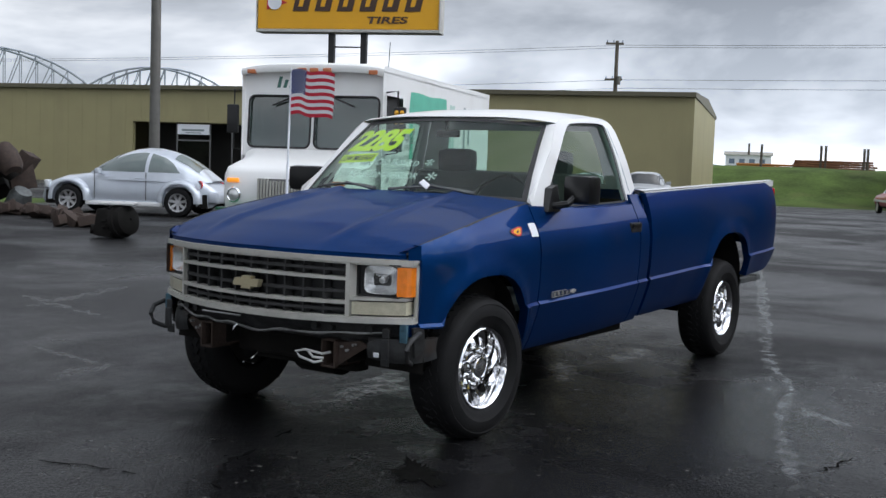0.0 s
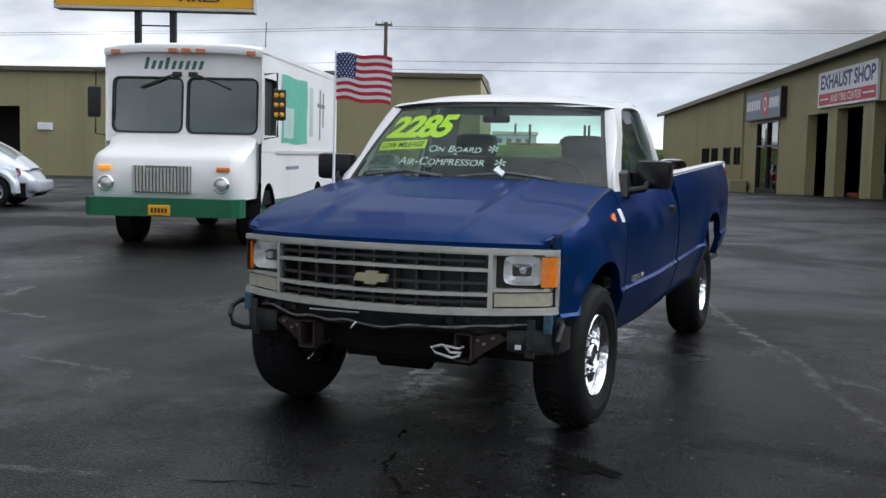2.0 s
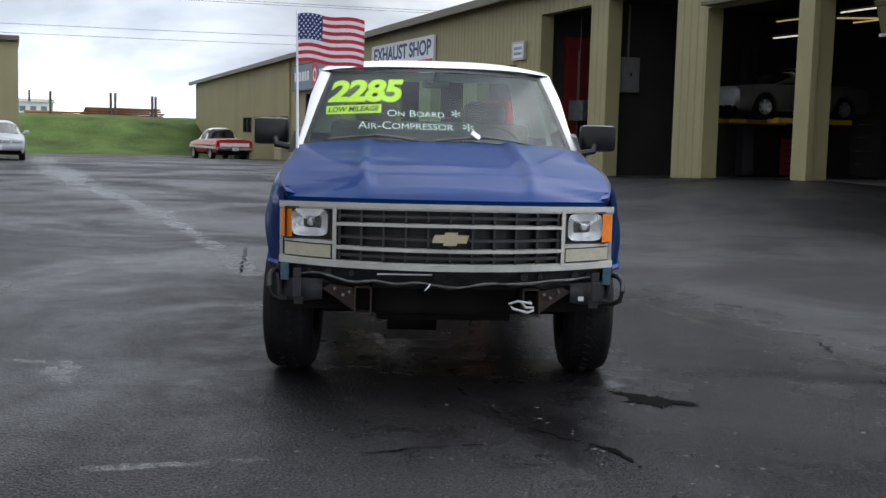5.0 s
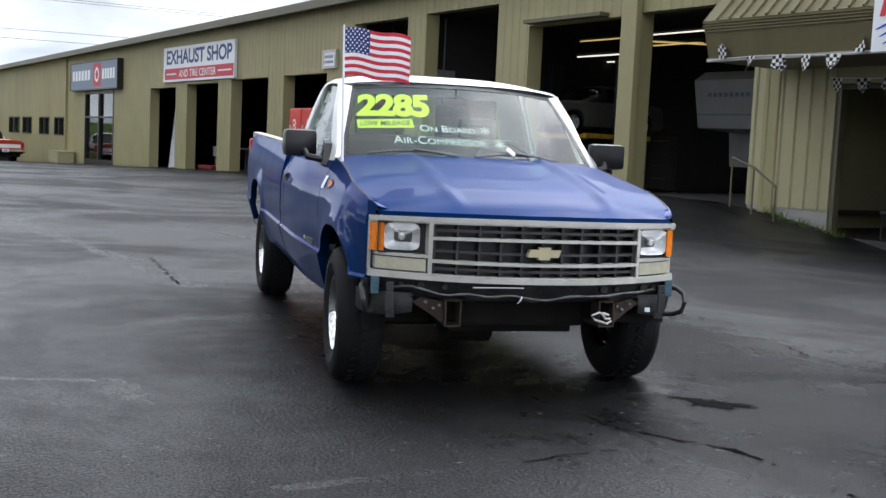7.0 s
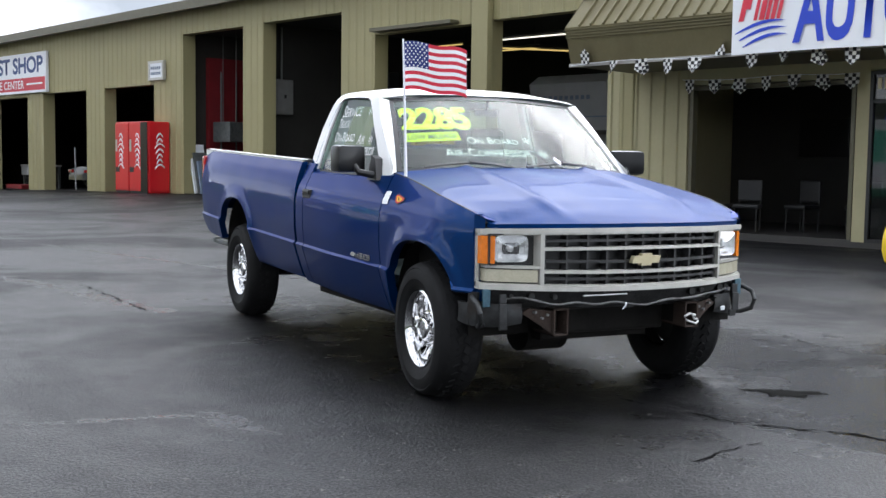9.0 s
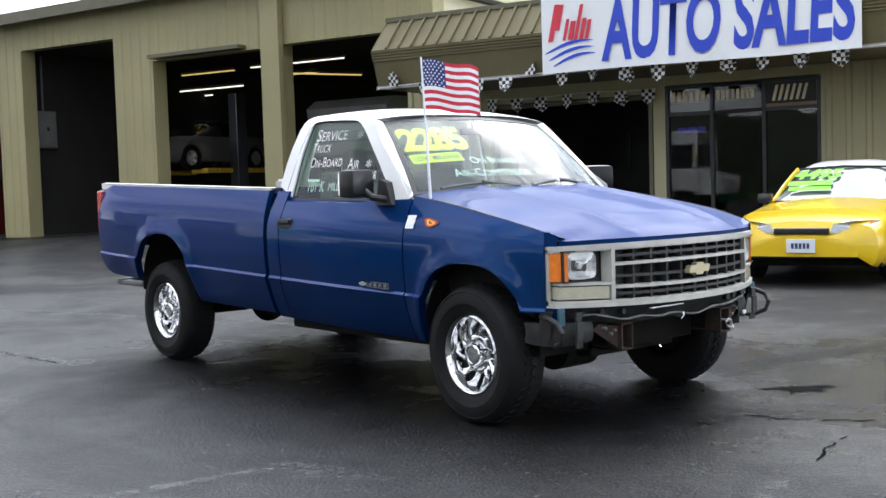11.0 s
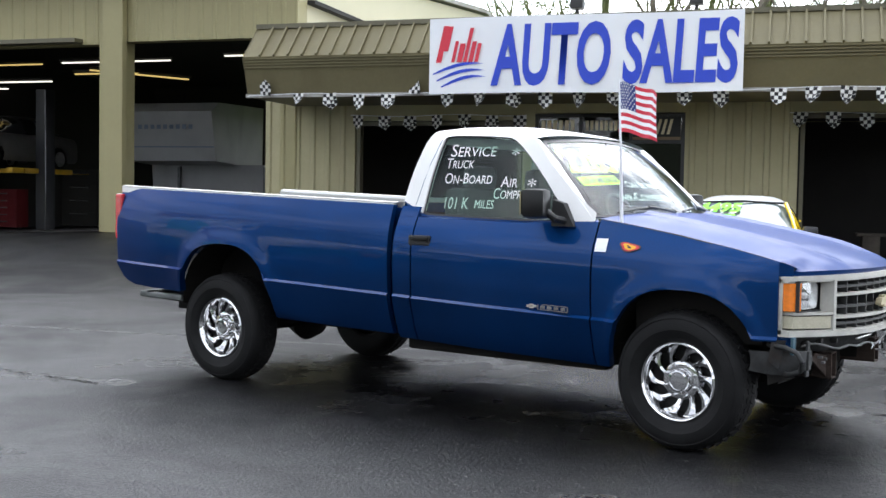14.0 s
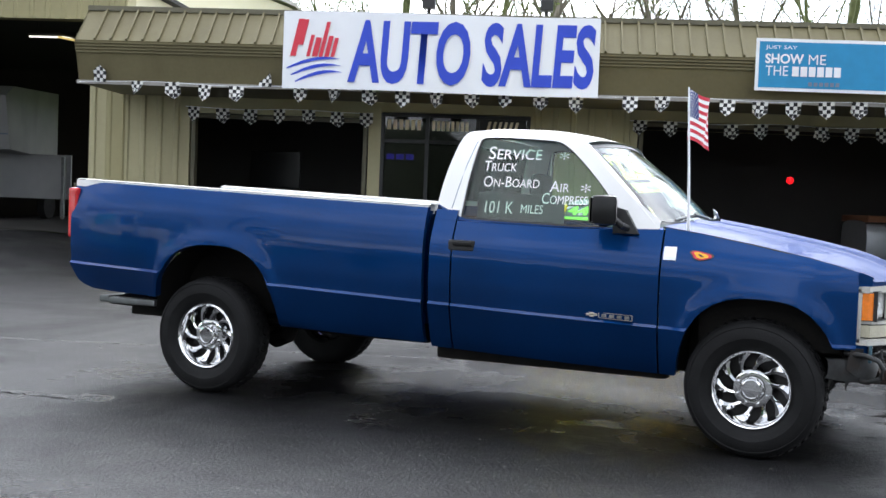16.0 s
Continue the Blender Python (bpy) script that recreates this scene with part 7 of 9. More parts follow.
# nose and cowl
bm = bm_new()
nose = [(0.10, 0.66), (0.04, 0.80), (0.06, 1.16), (0.14, 1.245), (0.78, 1.40), (0.88, 1.50), (1.05, 1.52), (1.05, 0.66)]
sec = 24
vv = []
for i in range(sec + 1):
    s = 2 * i / sec - 1
    k = 1 - 0.0 * abs(s)
    ed = max(0, (abs(s) - 0.86) / 0.14)
    vv.append([bm.verts.new((s * 1.0 + 0.0, y + (0.16 * ed ** 2 if y < 0.5 else 0), z - (0.05 * ed ** 2 if z > 1.1 and y < 1 else 0))) for y, z in nose])
for a, b in zip(vv, vv[1:]):
    for j in range(len(nose) - 1):
        bm.faces.new((a[j], b[j], b[j + 1], a[j + 1]))
bm.faces.new(vv[0])
bm.faces.new(vv[-1])
part("nose", bm, M_VAN, van, "white rounded nose", 45)
# front wall above, with two windshield openings
ys_f = lambda z: 0.90 + 0.07 * (z - 1.45)
WZ0, WZ1 = 1.53, 2.27
bm = bm_new()
for x0, x1, z0, z1 in ((-VW, -1.0, 1.40, VT - 0.05), (1.0, VW, 1.40, VT - 0.05), (-0.035, 0.035, WZ0, WZ1), (-1.0, 1.0, WZ1, VT - 0.05), (-1.0, 1.0, 1.40, WZ0)):
    vsx = [(x0, z0), (x1, z0), (x1, z1), (x0, z1)]
    prism(bm, [(x, ys_f(z), z) for x, z in vsx], (0, 0.06, 0))
# rounded corners of the openings
for sx in (1, -1):
    for xa, xb in ((0.035, 1.0),):
        for cx, cz, dx, dz in ((xa, WZ0, 1, 1), (xb, WZ0, -1, 1), (xa, WZ1, 1, -1), (xb, WZ1, -1, -1)):
            pts = [(cx, cz)] + [(cx + dx * 0.09 * (1 - math.sin(a)), cz + dz * 0.09 * (1 - math.cos(a))) for a in [math.pi / 2 * i / 5 for i in range(6)]]
            prism(bm, [(sx * x, ys_f(z) - 0.001, z) for x, z in pts], (0, 0.05, 0))
part("front_wall", bm, M_VAN, van)
for sx in (1, -1):
    bm = bm_new()
    prism(bm, [(sx * x, ys_f(z) + 0.03, z) for x, z in ((0.035, WZ0), (1.0, WZ0), (1.0, WZ1), (0.035, WZ1))], (0, 0.008, 0))
    part("windshield", bm, M_GLASS_V, van)
    bm = bm_new()
    ring = []
    for cx, cz, dx, dz, a0 in ((0.035, WZ0, 1, 1, 180), (1.0, WZ0, -1, 1, 270), (1.0, WZ1, -1, -1, 0), (0.035, WZ1, 1, -1, 90)):
        for i in range(6):
            a = radians(a0 + 90 * i / 5)
            ring.append((sx * (cx + dx * 0.09 + 0.09 * math.cos(a)), cz + dz * 0.09 + 0.09 * math.sin(a)))
    tube(bm, [(x, ys_f(z) - 0.004, z) for x, z in ring + ring[:1]], 0.016, 6)
    part("rubber_seal", bm, M_BLACK, van)
    bm = bm_new()
    tube(bm, [(sx * 0.12, ys_f(2.3) - 0.03, 2.33), (sx * 0.40, ys_f(2.2) - 0.03, 2.22), (sx * 0.62, ys_f(2.1) - 0.02, 2.13)], 0.014, 6)
    box(bm, sx * 0.05, sx * 0.17, ys_f(2.3) - 0.05, ys_f(2.3), 2.29, 2.35, 0.01)
    part("wiper", bm, M_BLACK, van)
# roof with its lip over the windshield
bm = bm_new()
sheet(bm, 12, 20, lambda a, b: ((2 * a - 1) * (VW + 0.01), 0.86 + (VL - 0.86) * b, VT + 0.06 * (1 - (2 * a - 1) ** 4) - 0.05 * (1 - min(1, b * 20))))
sheet(bm, 12, 2, lambda a, b: ((2 * a - 1) * (VW + 0.01), 0.86 - 0.02 * math.sin(b * 3.14), VT + 0.06 * (1 - (2 * a - 1) ** 4) - 0.05 - 0.10 * b))
for sx in (1, -1):
    sheet(bm, 1, 1, lambda a, b: (sx * (VW + 0.01), 0.86 + (VL - 0.86) * a, VT - 0.08 * b))
part("roof", bm, M_VAN, van, "white roof with a rounded front lip", 50)


def van_low(y):
    z = 0.34
    for c, r, h in ((1.30, 0.44, 0.86), (4.95, 0.44, 0.80)):
        if abs(y - c) < r:
            z = max(z, 0.34 + (h - 0.34) * (1 - (abs(y - c) / r) ** 2.2) ** 0.5)
    return z


for sx in (1, -1):
    ys = sorted({round(0.95 + (VL - 0.95) * i / 30, 3) for i in range(31)} | {round(c + 0.44 * math.cos(math.pi * i / 14) * 0.999, 3) for c in (1.30, 4.95) for i in range(15)})
    bm = bm_new()
    for y0, y1 in zip(ys, ys[1:]):
        for z0, z1, mi in ((0.0, 0.62, 1), (0.62, 1.28, 0), (1.28, 1.30, 2), (1.30, VT - 0.06, 0)):
            a0, a1 = max(z0, van_low(y0)), max(z0, van_low(y1))
            if a0 >= z1 and a1 >= z1:
                continue
            if sx > 0 and z0 >= 1.30 and 1.05 < (y0 + y1) / 2 < 1.75:
                segs = ((a0, 1.52), (2.30, z1))
            else:
                segs = ((None, z1),)
            for sa, sb in segs:
                q0, q1 = (min(a0, z1), min(a1, z1)) if sa is None else (sa, sa)
                bm.faces.new([bm.verts.new((sx * VW, *p)) for p in ((y0, q0), (y1, q1), (y1, sb), (y0, sb))]).material_index = mi
    sheet(bm, 1, 1, lambda a, b: (sx * (VW + 0.02), 1.75 + (VL - 1.8) * a, 1.265 + 0.05 * b), 2)
    sheet(bm, 1, 1, lambda a, b: (sx * (VW + 0.02 * (1 - b)), 1.75 + (VL - 1.8) * a, 1.315), 2)
    part("side_wall", bm, [M_VAN, M_GREEN2, M_WHITE], van, "white side with a green skirt")
    for yc in (1.30, 4.95):
        bm = bm_new()
        sheet(bm, 14, 1, lambda a, b: (sx * (0.6 + 0.47 * b), yc + 0.45 * math.cos(math.pi * a), 0.40 + 0.46 * math.sin(math.pi * a)))
        part("wheel_well", bm, M_UNDER, van)
        plain_wheel(van, sx * 0.99, yc, 0.37, 0.37, 0.28, sx, 8, M_GREEN2, 0.55)
    # pattern of the print: teal field, pale band and grey strokes
    for mm, y0, y1, z0, z1, dx in ((M_TEAL, 2.05, 3.95, 1.42, 2.42, 0.004), (M_TEALP, 2.2, 2.9, 1.50, 1.95, 0.007), (M_TEALP, 4.15, 4.45, 1.55, 2.35, 0.004), (M_SNAVYP, 5.0, 5.12, 1.50, 2.36, 0.005), (M_SNAVYP, 4.8, 5.5, 2.05, 2.12, 0.007), (M_SNAVYP, 5.3, 5.42, 1.72, 2.32, 0.005)):
        bm = bm_new()
        nn = 10
        sheet(bm, nn, 8, lambda a, b: (sx * (VW + dx), y0 + (y1 - y0) * (a + 0.018 * math.sin(7 * b + 3 * a)), z0 + (z1 - z0) * (b + 0.012 * math.sin(9 * a))))
        part("side_print", bm, mm, van)
    bm = bm_new()
    for k in range(6):
        box(bm, sx * VW, sx * (VW + 0.004), 2.4 + 0.16 * k, 2.52 + 0.16 * k, 1.03, 1.08)
    part("small_print", bm, M_SGREY, van)
bm = bm_new()
box(bm, -VW, VW, VL - 0.02, VL + 0.02, 0.45, VT - 0.02)
part("rear_wall", bm, M_VAN, van)
bm = bm_new()
box(bm, -VW + 0.05, VW - 0.05, 1.1, VL - 0.1, 0.55, 0.75)
box(bm, -0.85, 0.85, 0.5, 1.2, 0.42, 0.66)
part("underbody", bm, M_UNDER, van)
bm = bm_new()
box(bm, -VW + 0.03, VW - 0.03, 2.3, 2.36, 0.75, VT - 0.06)
part("bulkhead", bm, M_TEALP, van)
bm = bm_new()
box(bm, -0.95, 0.95, 1.0, 1.25, 1.2, 1.5, 0.05)
part("dashboard", bm, M_SEAT, van)
# bumper
bm = bm_new()
pts = [(-1.03, 0.22), (-1.01, -0.02), (-0.92, -0.08), (0.92, -0.08), (1.01, -0.02), (1.03, 0.22), (0.9, 0.22), (0.88, 0.05), (-0.88, 0.05), (-0.9, 0.22)]
prism(bm, [(x, y, 0.44) for x, y in pts], (0, 0, 0.235))
part("bumper", bm, M_GREEN, van, "green steel bumper")
bm = bm_new()
box(bm, -0.16, 0.13, -0.105, -0.085, 0.455, 0.59, 0.01)
pl = part("licence_plate", bm, M_SYEL, van, "yellow licence plate")
bm = bm_new()
for k in range(5):
    box(bm, -0.12 + 0.045 * k, -0.09 + 0.045 * k, -0.108, -0.104, 0.49, 0.55)
part("bars", bm, M_SBRN, pl)
# grille of pressed ribs
bm = bm_new()
box(bm, -0.40, 0.36, 0.035, 0.06, 0.74, 1.09)
part("grille_back", bm, M_SASH, van)
for k in range(17):
    bm = bm_new()
    x = -0.40 + 0.0452 * k
    box(bm, x, x + 0.026, 0.012, 0.05, 0.75, 1.09 - (0.03 if 3 < k < 13 else 0.0), 0.005)
    part("grille_rib", bm, M_TRIMS, van)
for sx in (1, -1):
    bm = bm_new()
    mm = Matrix.Translation((sx * 0.76, 0.04, 0.855)) @ Matrix.Rotation(math.pi / 2, 4, "X")
    lathe(bm, [(0.105, -0.02), (0.105, 0.015), (0.090, 0.03), (0.082, 0.02)], 24, mm)
    hl = part("headlight", bm, M_CHROME, van, "round headlight in a chrome ring", 40)
    bm = bm_new()
    lathe(bm, [(0.083, 0.012), (0.06, 0.03), (0.001, 0.038)], 24, mm)
    part("lens", bm, M_LENS, hl, smooth=60)
    bm = bm_new()
    box(bm, sx * 0.69, sx * 0.87, 0.02, 0.07, 1.025, 1.085, 0.02)
    part("turn_signal", bm, M_AMBERL if sx < 0 else M_AMBER, van, "amber turn signal, lit" if sx < 0 else "amber turn signal")
for x in (-0.93, -0.14, 0.04, 0.24, 0.93):
    bm = bm_new()
    box(bm, x - 0.065, x + 0.065, 0.83, 0.9, VT - 0.125 if abs(x) > 0.5 else VT - 0.10, VT - 0.065 if abs(x) > 0.5 else VT - 0.04, 0.012)
    part("marker_lamp", bm, M_ORNG, van, "orange marker lamp")
# fleet lettering replaced by plain slanted strokes
bm = bm_new()
for k in range(9):
    x = -0.58 + 0.094 * k
    h = 0.16 if k in (0, 3) else 0.115
    prism(bm, [(x, ys_f(2.45) - 0.006, 2.385), (x + 0.05, ys_f(2.45) - 0.006, 2.385), (x + 0.085, ys_f(2.5) - 0.006, 2.385 + h), (x + 0.035, ys_f(2.5) - 0.006, 2.385 + h)], (0, -0.003, 0))
part("lettering", bm, M_SGREEN, van, "dark green slanted strokes")
# mirrors on tubular arms
for sx in (1, -1):
    bm = bm_new()
    tube(bm, [(sx * 1.08, 1.0, 2.34), (sx * 1.26, 0.98, 2.36), (sx * 1.27, 0.98, 1.50), (sx * 1.08, 1.0, 1.47)], 0.013, 6)
    ar = part("mirror_arm", bm, M_BLACK, van)
    bm = bm_new()
    box(bm, sx * 1.20, sx * 1.38, 0.96, 1.03, 1.72, 2.14, 0.03)
    part("mirror", bm, M_BLACK, ar, "tall black mirror", 40)
for k in range(6):
    bm = bm_new()
    xm, zm = 1.252 + 0.078 * (k % 2), 1.80 + 0.13 * (k // 2)
    lathe(bm, [(0.034, 0.0), (0.030, 0.012), (0.001, 0.020)], 14, Matrix.Translation((xm, 0.958, zm)) @ Matrix.Rotation(math.pi / 2, 4, "X"))
    part("mirror_reflector", bm, M_SYEL, van, "round yellow reflector on the mirror back", 60)
bm = bm_new()
box(bm, 1.00, 1.02, 1.05, 1.75, 1.50, 2.32)
part("cab_shadow", bm, M_INK, van)
bm = bm_new()
tube(bm, [(1.06, 1.1, 2.62), (1.07, 1.12, 3.05)], 0.006, 5)
part("antenna", bm, M_BLACK, van)

# ---------------------------------------------------------------- signs


def board(name, u0, u1, z0, z1, v, mm, label, category="sign", frame_m=None, t=0.06):
    """A flat sign on the buildings, u0 > u1 as it reads."""
    s = empty(name, MB, label, category)
    bm = bm_new()
    box(bm, u1, u0, v - t, v, z0, z1, 0.006)
    part("board", bm, mm, s)
    if frame_m:
        for q in ((u1 - 0.03, u1 + 0.05, z0 - 0.03, z1 + 0.03), (u0 - 0.05, u0 + 0.03, z0 - 0.03, z1 + 0.03), (u1 + 0.05, u0 - 0.05, z0 - 0.03, z0 + 0.04), (u1 + 0.05, u0 - 0.05, z1 - 0.04, z1 + 0.03)):
            bm = bm_new()
            box(bm, q[0], q[1], v - t - 0.02, v + 0.02, q[2], q[3])
            part("frame", bm, frame_m, s)
    return s


def bars(parent, name, n, u0, u1, z0, z1, v, mm, slant=0.0, fill=0.7, label=""):
    """Plain strokes in place of writing that is not lettered."""
    d = (u1 - u0) / n
    for k in range(n):
        bm = bm_new()
        a, b = u0 + d * k, u0 + d * (k + fill)
        sl = -slant * (z1 - z0)
        prism(bm, [(a, v, z0), (b, v, z0), (b + sl, v, z1), (a + sl, v, z1)], (0, 0.004, 0))
        part(name, bm, mm, parent, label)


s = board("exhaust_shop_sign", 41.8, 34.2, 3.56, 4.93, V_S + 0.12, M_SIGNW, "white exhaust shop sign with navy letters above the bays", "sign", M_SIGNW)
part("lettering", letters("EXHAUST SHOP", wall_fn(41.5, 34.45, 4.24, 4.84, V_S + 0.126), 0, 0.03, 0.97), M_NAVYP, s, "navy capital letters")
bm = bm_new()
box(bm, 34.3, 41.7, V_S + 0.121, V_S + 0.126, 3.62, 4.08)
part("red_band", bm, M_SRED, s)
part("lettering", letters("AND TIRE CENTER", wall_fn(40.0, 36.0, 3.70, 4.0, V_S + 0.131), 0, 0.01), M_SIGNW, s, "white capital letters")
for a, b in ((41.5, 40.3), (35.8, 34.5)):
    bm = bm_new()
    box(bm, b, a, V_S + 0.126, V_S + 0.131, 3.82, 3.88)
    part("rule", bm, M_SIGNW, s)
s = board("tyre_brand_sign", 55.7, 47.7, 3.40, 4.78, V_S + 0.30, M_SGREY, "blue-grey tyre sign with a red panel over the glazed door", "sign", M_BLACK, 0.26)
bars(s, "stroke", 6, 55.3, 52.0, 3.88, 4.38, V_S + 0.305, M_SIGNW, 0, 0.72)
bars(s, "stroke", 5, 50.1, 48.0, 3.88, 4.38, V_S + 0.305, M_SIGNW, 0, 0.72)
bm = bm_new()
box(bm, 50.35, 51.6, V_S + 0.30, V_S + 0.306, 3.55, 4.68)
part("red_panel", bm, M_SRED, s)
bm = bm_new()
lathe(bm, [(0.36, 0), (0.22, 0)], 24, Matrix.Translation((50.97, V_S + 0.312, 4.12)) @ Matrix.Rotation(-math.pi / 2, 4, "X"))
part("ring", bm, M_SIGNW, s)
s = board("small_wall_sign", 27.14, 26.3, 3.65, 4.17, V_S + 0.10, M_SIGNW, "small grey-white notice on the shop wall", "sign", M_TRIMS)
bars(s, "stroke", 5, 27.02, 26.42, 3.94, 4.03, V_S + 0.105, M_SGREY)
bars(s, "stroke", 6, 27.02, 26.42, 3.78, 3.86, V_S + 0.105, M_SGREY)

# banner of the sales office
V_B = -10.895
s = empty("sales_banner", MB, "white vinyl auto sales banner hung on the awning", "banner")
bm = bm_new()
sheet(bm, 40, 8, lambda a, b: (5.57 - 5.0 * a, V_B + 0.012 * math.sin(a * 22) * (1 - b * 0.6), 2.985 + 1.225 * b + 0.012 * math.sin(a * 6)))
sheet(bm, 40, 8, lambda a, b: (5.57 - 5.0 * a, V_B - 0.006 + 0.012 * math.sin(a * 22) * (1 - b * 0.6), 2.985 + 1.225 * b + 0.012 * math.sin(a * 6)))
part("vinyl", bm, M_SIGNW, s, "white vinyl sheet", 60)
part("lettering", letters("AUTO SALES", wall_fn(4.52, 0.64, 3.10, 4.10, V_B + 0.018), 0.10, 0.029, 1.0), M_SBLUE, s, "bold blue capital letters")
for a, w, z0, h in ((5.45, 0.09, 3.50, 0.59), (5.32, 0.075, 3.68, 0.40), (5.19, 0.055, 3.50, 0.34), (5.10, 0.09, 3.50, 0.30), (4.99, 0.06, 3.50, 0.55), (4.90, 0.07, 3.50, 0.33), (4.80, 0.06, 3.50, 0.30)):
    bm = bm_new()
    prism(bm, [(a, V_B + 0.018, z0), (a - w, V_B + 0.018, z0), (a - w - 0.22 * h, V_B + 0.018, z0 + h), (a - 0.22 * h, V_B + 0.018, z0 + h)], (0, 0.003, 0))
    part("red_stroke", bm, M_SREDB, s, "red brush stroke")
for k in range(3):
    bm = bm_new()
    sheet(bm, 14, 1, lambda a, b: (5.50 - 0.07 * k - (0.86 - 0.05 * k) * a, V_B + 0.019, 3.30 - 0.085 * k + 0.17 * math.sin(a * 1.7) - 0.02 * k + (0.055 * math.sin(math.pi * min(1, a * 0.9 + 0.1))) * b))
    part("swoosh", bm, M_SBLUE, s)

s = empty("report_banner", MB, "blue banner with white lettering hung on the awning", "banner")
bm = bm_new()
sheet(bm, 16, 4, lambda a, b: (-1.81 - 2.25 * a, V_B - 0.004 + 0.008 * math.sin(a * 12), 3.17 + 0.80 * b - 0.01 * a))
part("vinyl", bm, M_SIGNW, s, "white bordered sheet", 60)
bm = bm_new()
sheet(bm, 16, 4, lambda a, b: (-1.86 - 2.15 * a, V_B + 0.002 + 0.008 * math.sin(0.25 + a * 11.5), 3.22 + 0.70 * b - 0.01 * a))
part("field", bm, M_CYAN, s, "blue printed field", 60)
for body, a, b, z0, z1, bo in (("JUST SAY", -1.95, -2.42, 3.79, 3.86, 0), ("SHOW", -1.95, -2.53, 3.585, 3.735, 0.03), ("ME", -2.60, -2.86, 3.58, 3.73, 0), ("THE", -1.96, -2.30, 3.40, 3.55, 0)):
    part("lettering", letters(body, wall_fn(a, b, z0, z1, V_B + 0.014), 0, bo), M_SIGNW, s)
bars(s, "stroke", 6, -2.36, -3.11, 3.395, 3.545, V_B + 0.014, M_SIGNW, 0, 0.8)
bars(s, "stroke", 6, -2.61, -3.10, 3.25, 3.31, V_B + 0.014, M_SGREY, 0, 0.7)

# gold strokes on the entrance glass, where numbers stand
s = empty("door_lettering", MB, "gold strokes and a dark name panel on the entrance glass", "sign")
bars(s, "stroke", 6, 4.16, 3.52, 2.53, 2.71, V_O - 0.04, M_CREAMT, 0, 0.62)
bars(s, "stroke", 8, 3.36, 2.68, 2.53, 2.70, V_O - 0.04, M_CREAMT, 0, 0.62)
bm = bm_new()
box(bm, 1.70, 2.52, V_O - 0.045, V_O - 0.035, 2.42, 2.76)
part("panel", bm, M_INK, s)
bm = bm_new()
box(bm, 1.70, 2.52, V_O - 0.045, V_O - 0.034, 2.30, 2.415)
part("sill_band", bm, M_BRNB, s)
bars(s, "stroke", 6, 2.42, 1.84, 2.46, 2.72, V_O - 0.03, M_CREAMT, 0.25, 0.5)

# ---------------------------------------------------------------- tall tyre sign on two legs
sg = empty("pylon_sign", pose(-16.72, 20.45, 0, 0, 0, 22.6), "large yellow tyre sign on two dark steel legs", "sign")
bm = bm_new()
box(bm, -2.68, 2.68, -0.25, 0.25, 5.12, 6.86, 0.03)
part("cabinet", bm, M_SYEL, sg, "yellow sign box")
bm = bm_new()
box(bm, -2.72, 2.72, -0.29, 0.29, 5.03, 5.115, 0.01)
box(bm, -2.72, 2.72, -0.29, 0.29, 6.87, 6.95, 0.01)
for x in (-2.72, 2.69):
    box(bm, x, x + 0.03, -0.29, 0.29, 5.12, 6.86)
part("edge_trim", bm, M_TRIMS, sg)
for k in range(6):
    bm = bm_new()
    x = -1.62 + 0.66 * k
    prism(bm, [(x, -0.262, 5.62), (x + 0.46, -0.262, 5.62), (x + 0.58, -0.262, 6.12), (x + 0.12, -0.262, 6.12)], (0, -0.01, 0))
    c = part("stroke", bm, M_SBRN, sg, "dark slanted stroke")
    bm = bm_new()
    prism(bm, [(x + 0.17, -0.274, 5.75), (x + 0.30, -0.274, 5.75), (x + 0.36, -0.274, 5.99), (x + 0.23, -0.274, 5.99)], (0, -0.004, 0))
    part("eye", bm, M_SYEL, c)
part("lettering", letters("TIRES", rect_fn((0.60, -0.27, 5.28), (1.2, 0, 0), (0, 0, 0.20)), 0.15, 0.03), M_SBRN, sg, "dark slanted letters")
bm = bm_new()
prism(bm, [(-2.40, -0.262, 5.66), (-1.78, -0.262, 5.86), (-2.40, -0.262, 6.10)], (0, -0.01, 0))
part("arrow", bm, M_SRED, sg)
bm = bm_new()
lathe(bm, [(0.21, 0), (0.001, 0.0)], 20, Matrix.Translation((-2.16, -0.28, 5.87)) @ Matrix.Rotation(math.pi / 2, 4, "X"))
part("disc", bm, M_SIGNW, sg)
for x in (-0.50, 0.46):
    bm = bm_new()
    box(bm, x - 0.085, x + 0.085, -0.085, 0.085, -0.1, 5.03)
    part("leg", bm, M_BLACK, sg, "dark steel leg")
for z in (4.62, 3.9):
    bm = bm_new()
    box(bm, -0.42, 0.38, -0.02, 0.02, z, z + 0.04)
    part("rung", bm, M_BLACK, sg)

# ---------------------------------------------------------------- poles and wires
lp = empty("light_pole", pose(-18.80, 15.14, 0), "tall tapered grey steel light pole", "pole")
bm = bm_new()
cyl(bm, (0, 0, -0.1), (0, 0, 9), 0.145, 0.11, 16)
part("shaft", bm, M_POLE, lp, smooth=40)
bm = bm_new()
box(bm, -0.25, 0.25, -0.25, 0.25, -0.1, 0.12, 0.02)
part("base_plate", bm, M_CONC, lp)


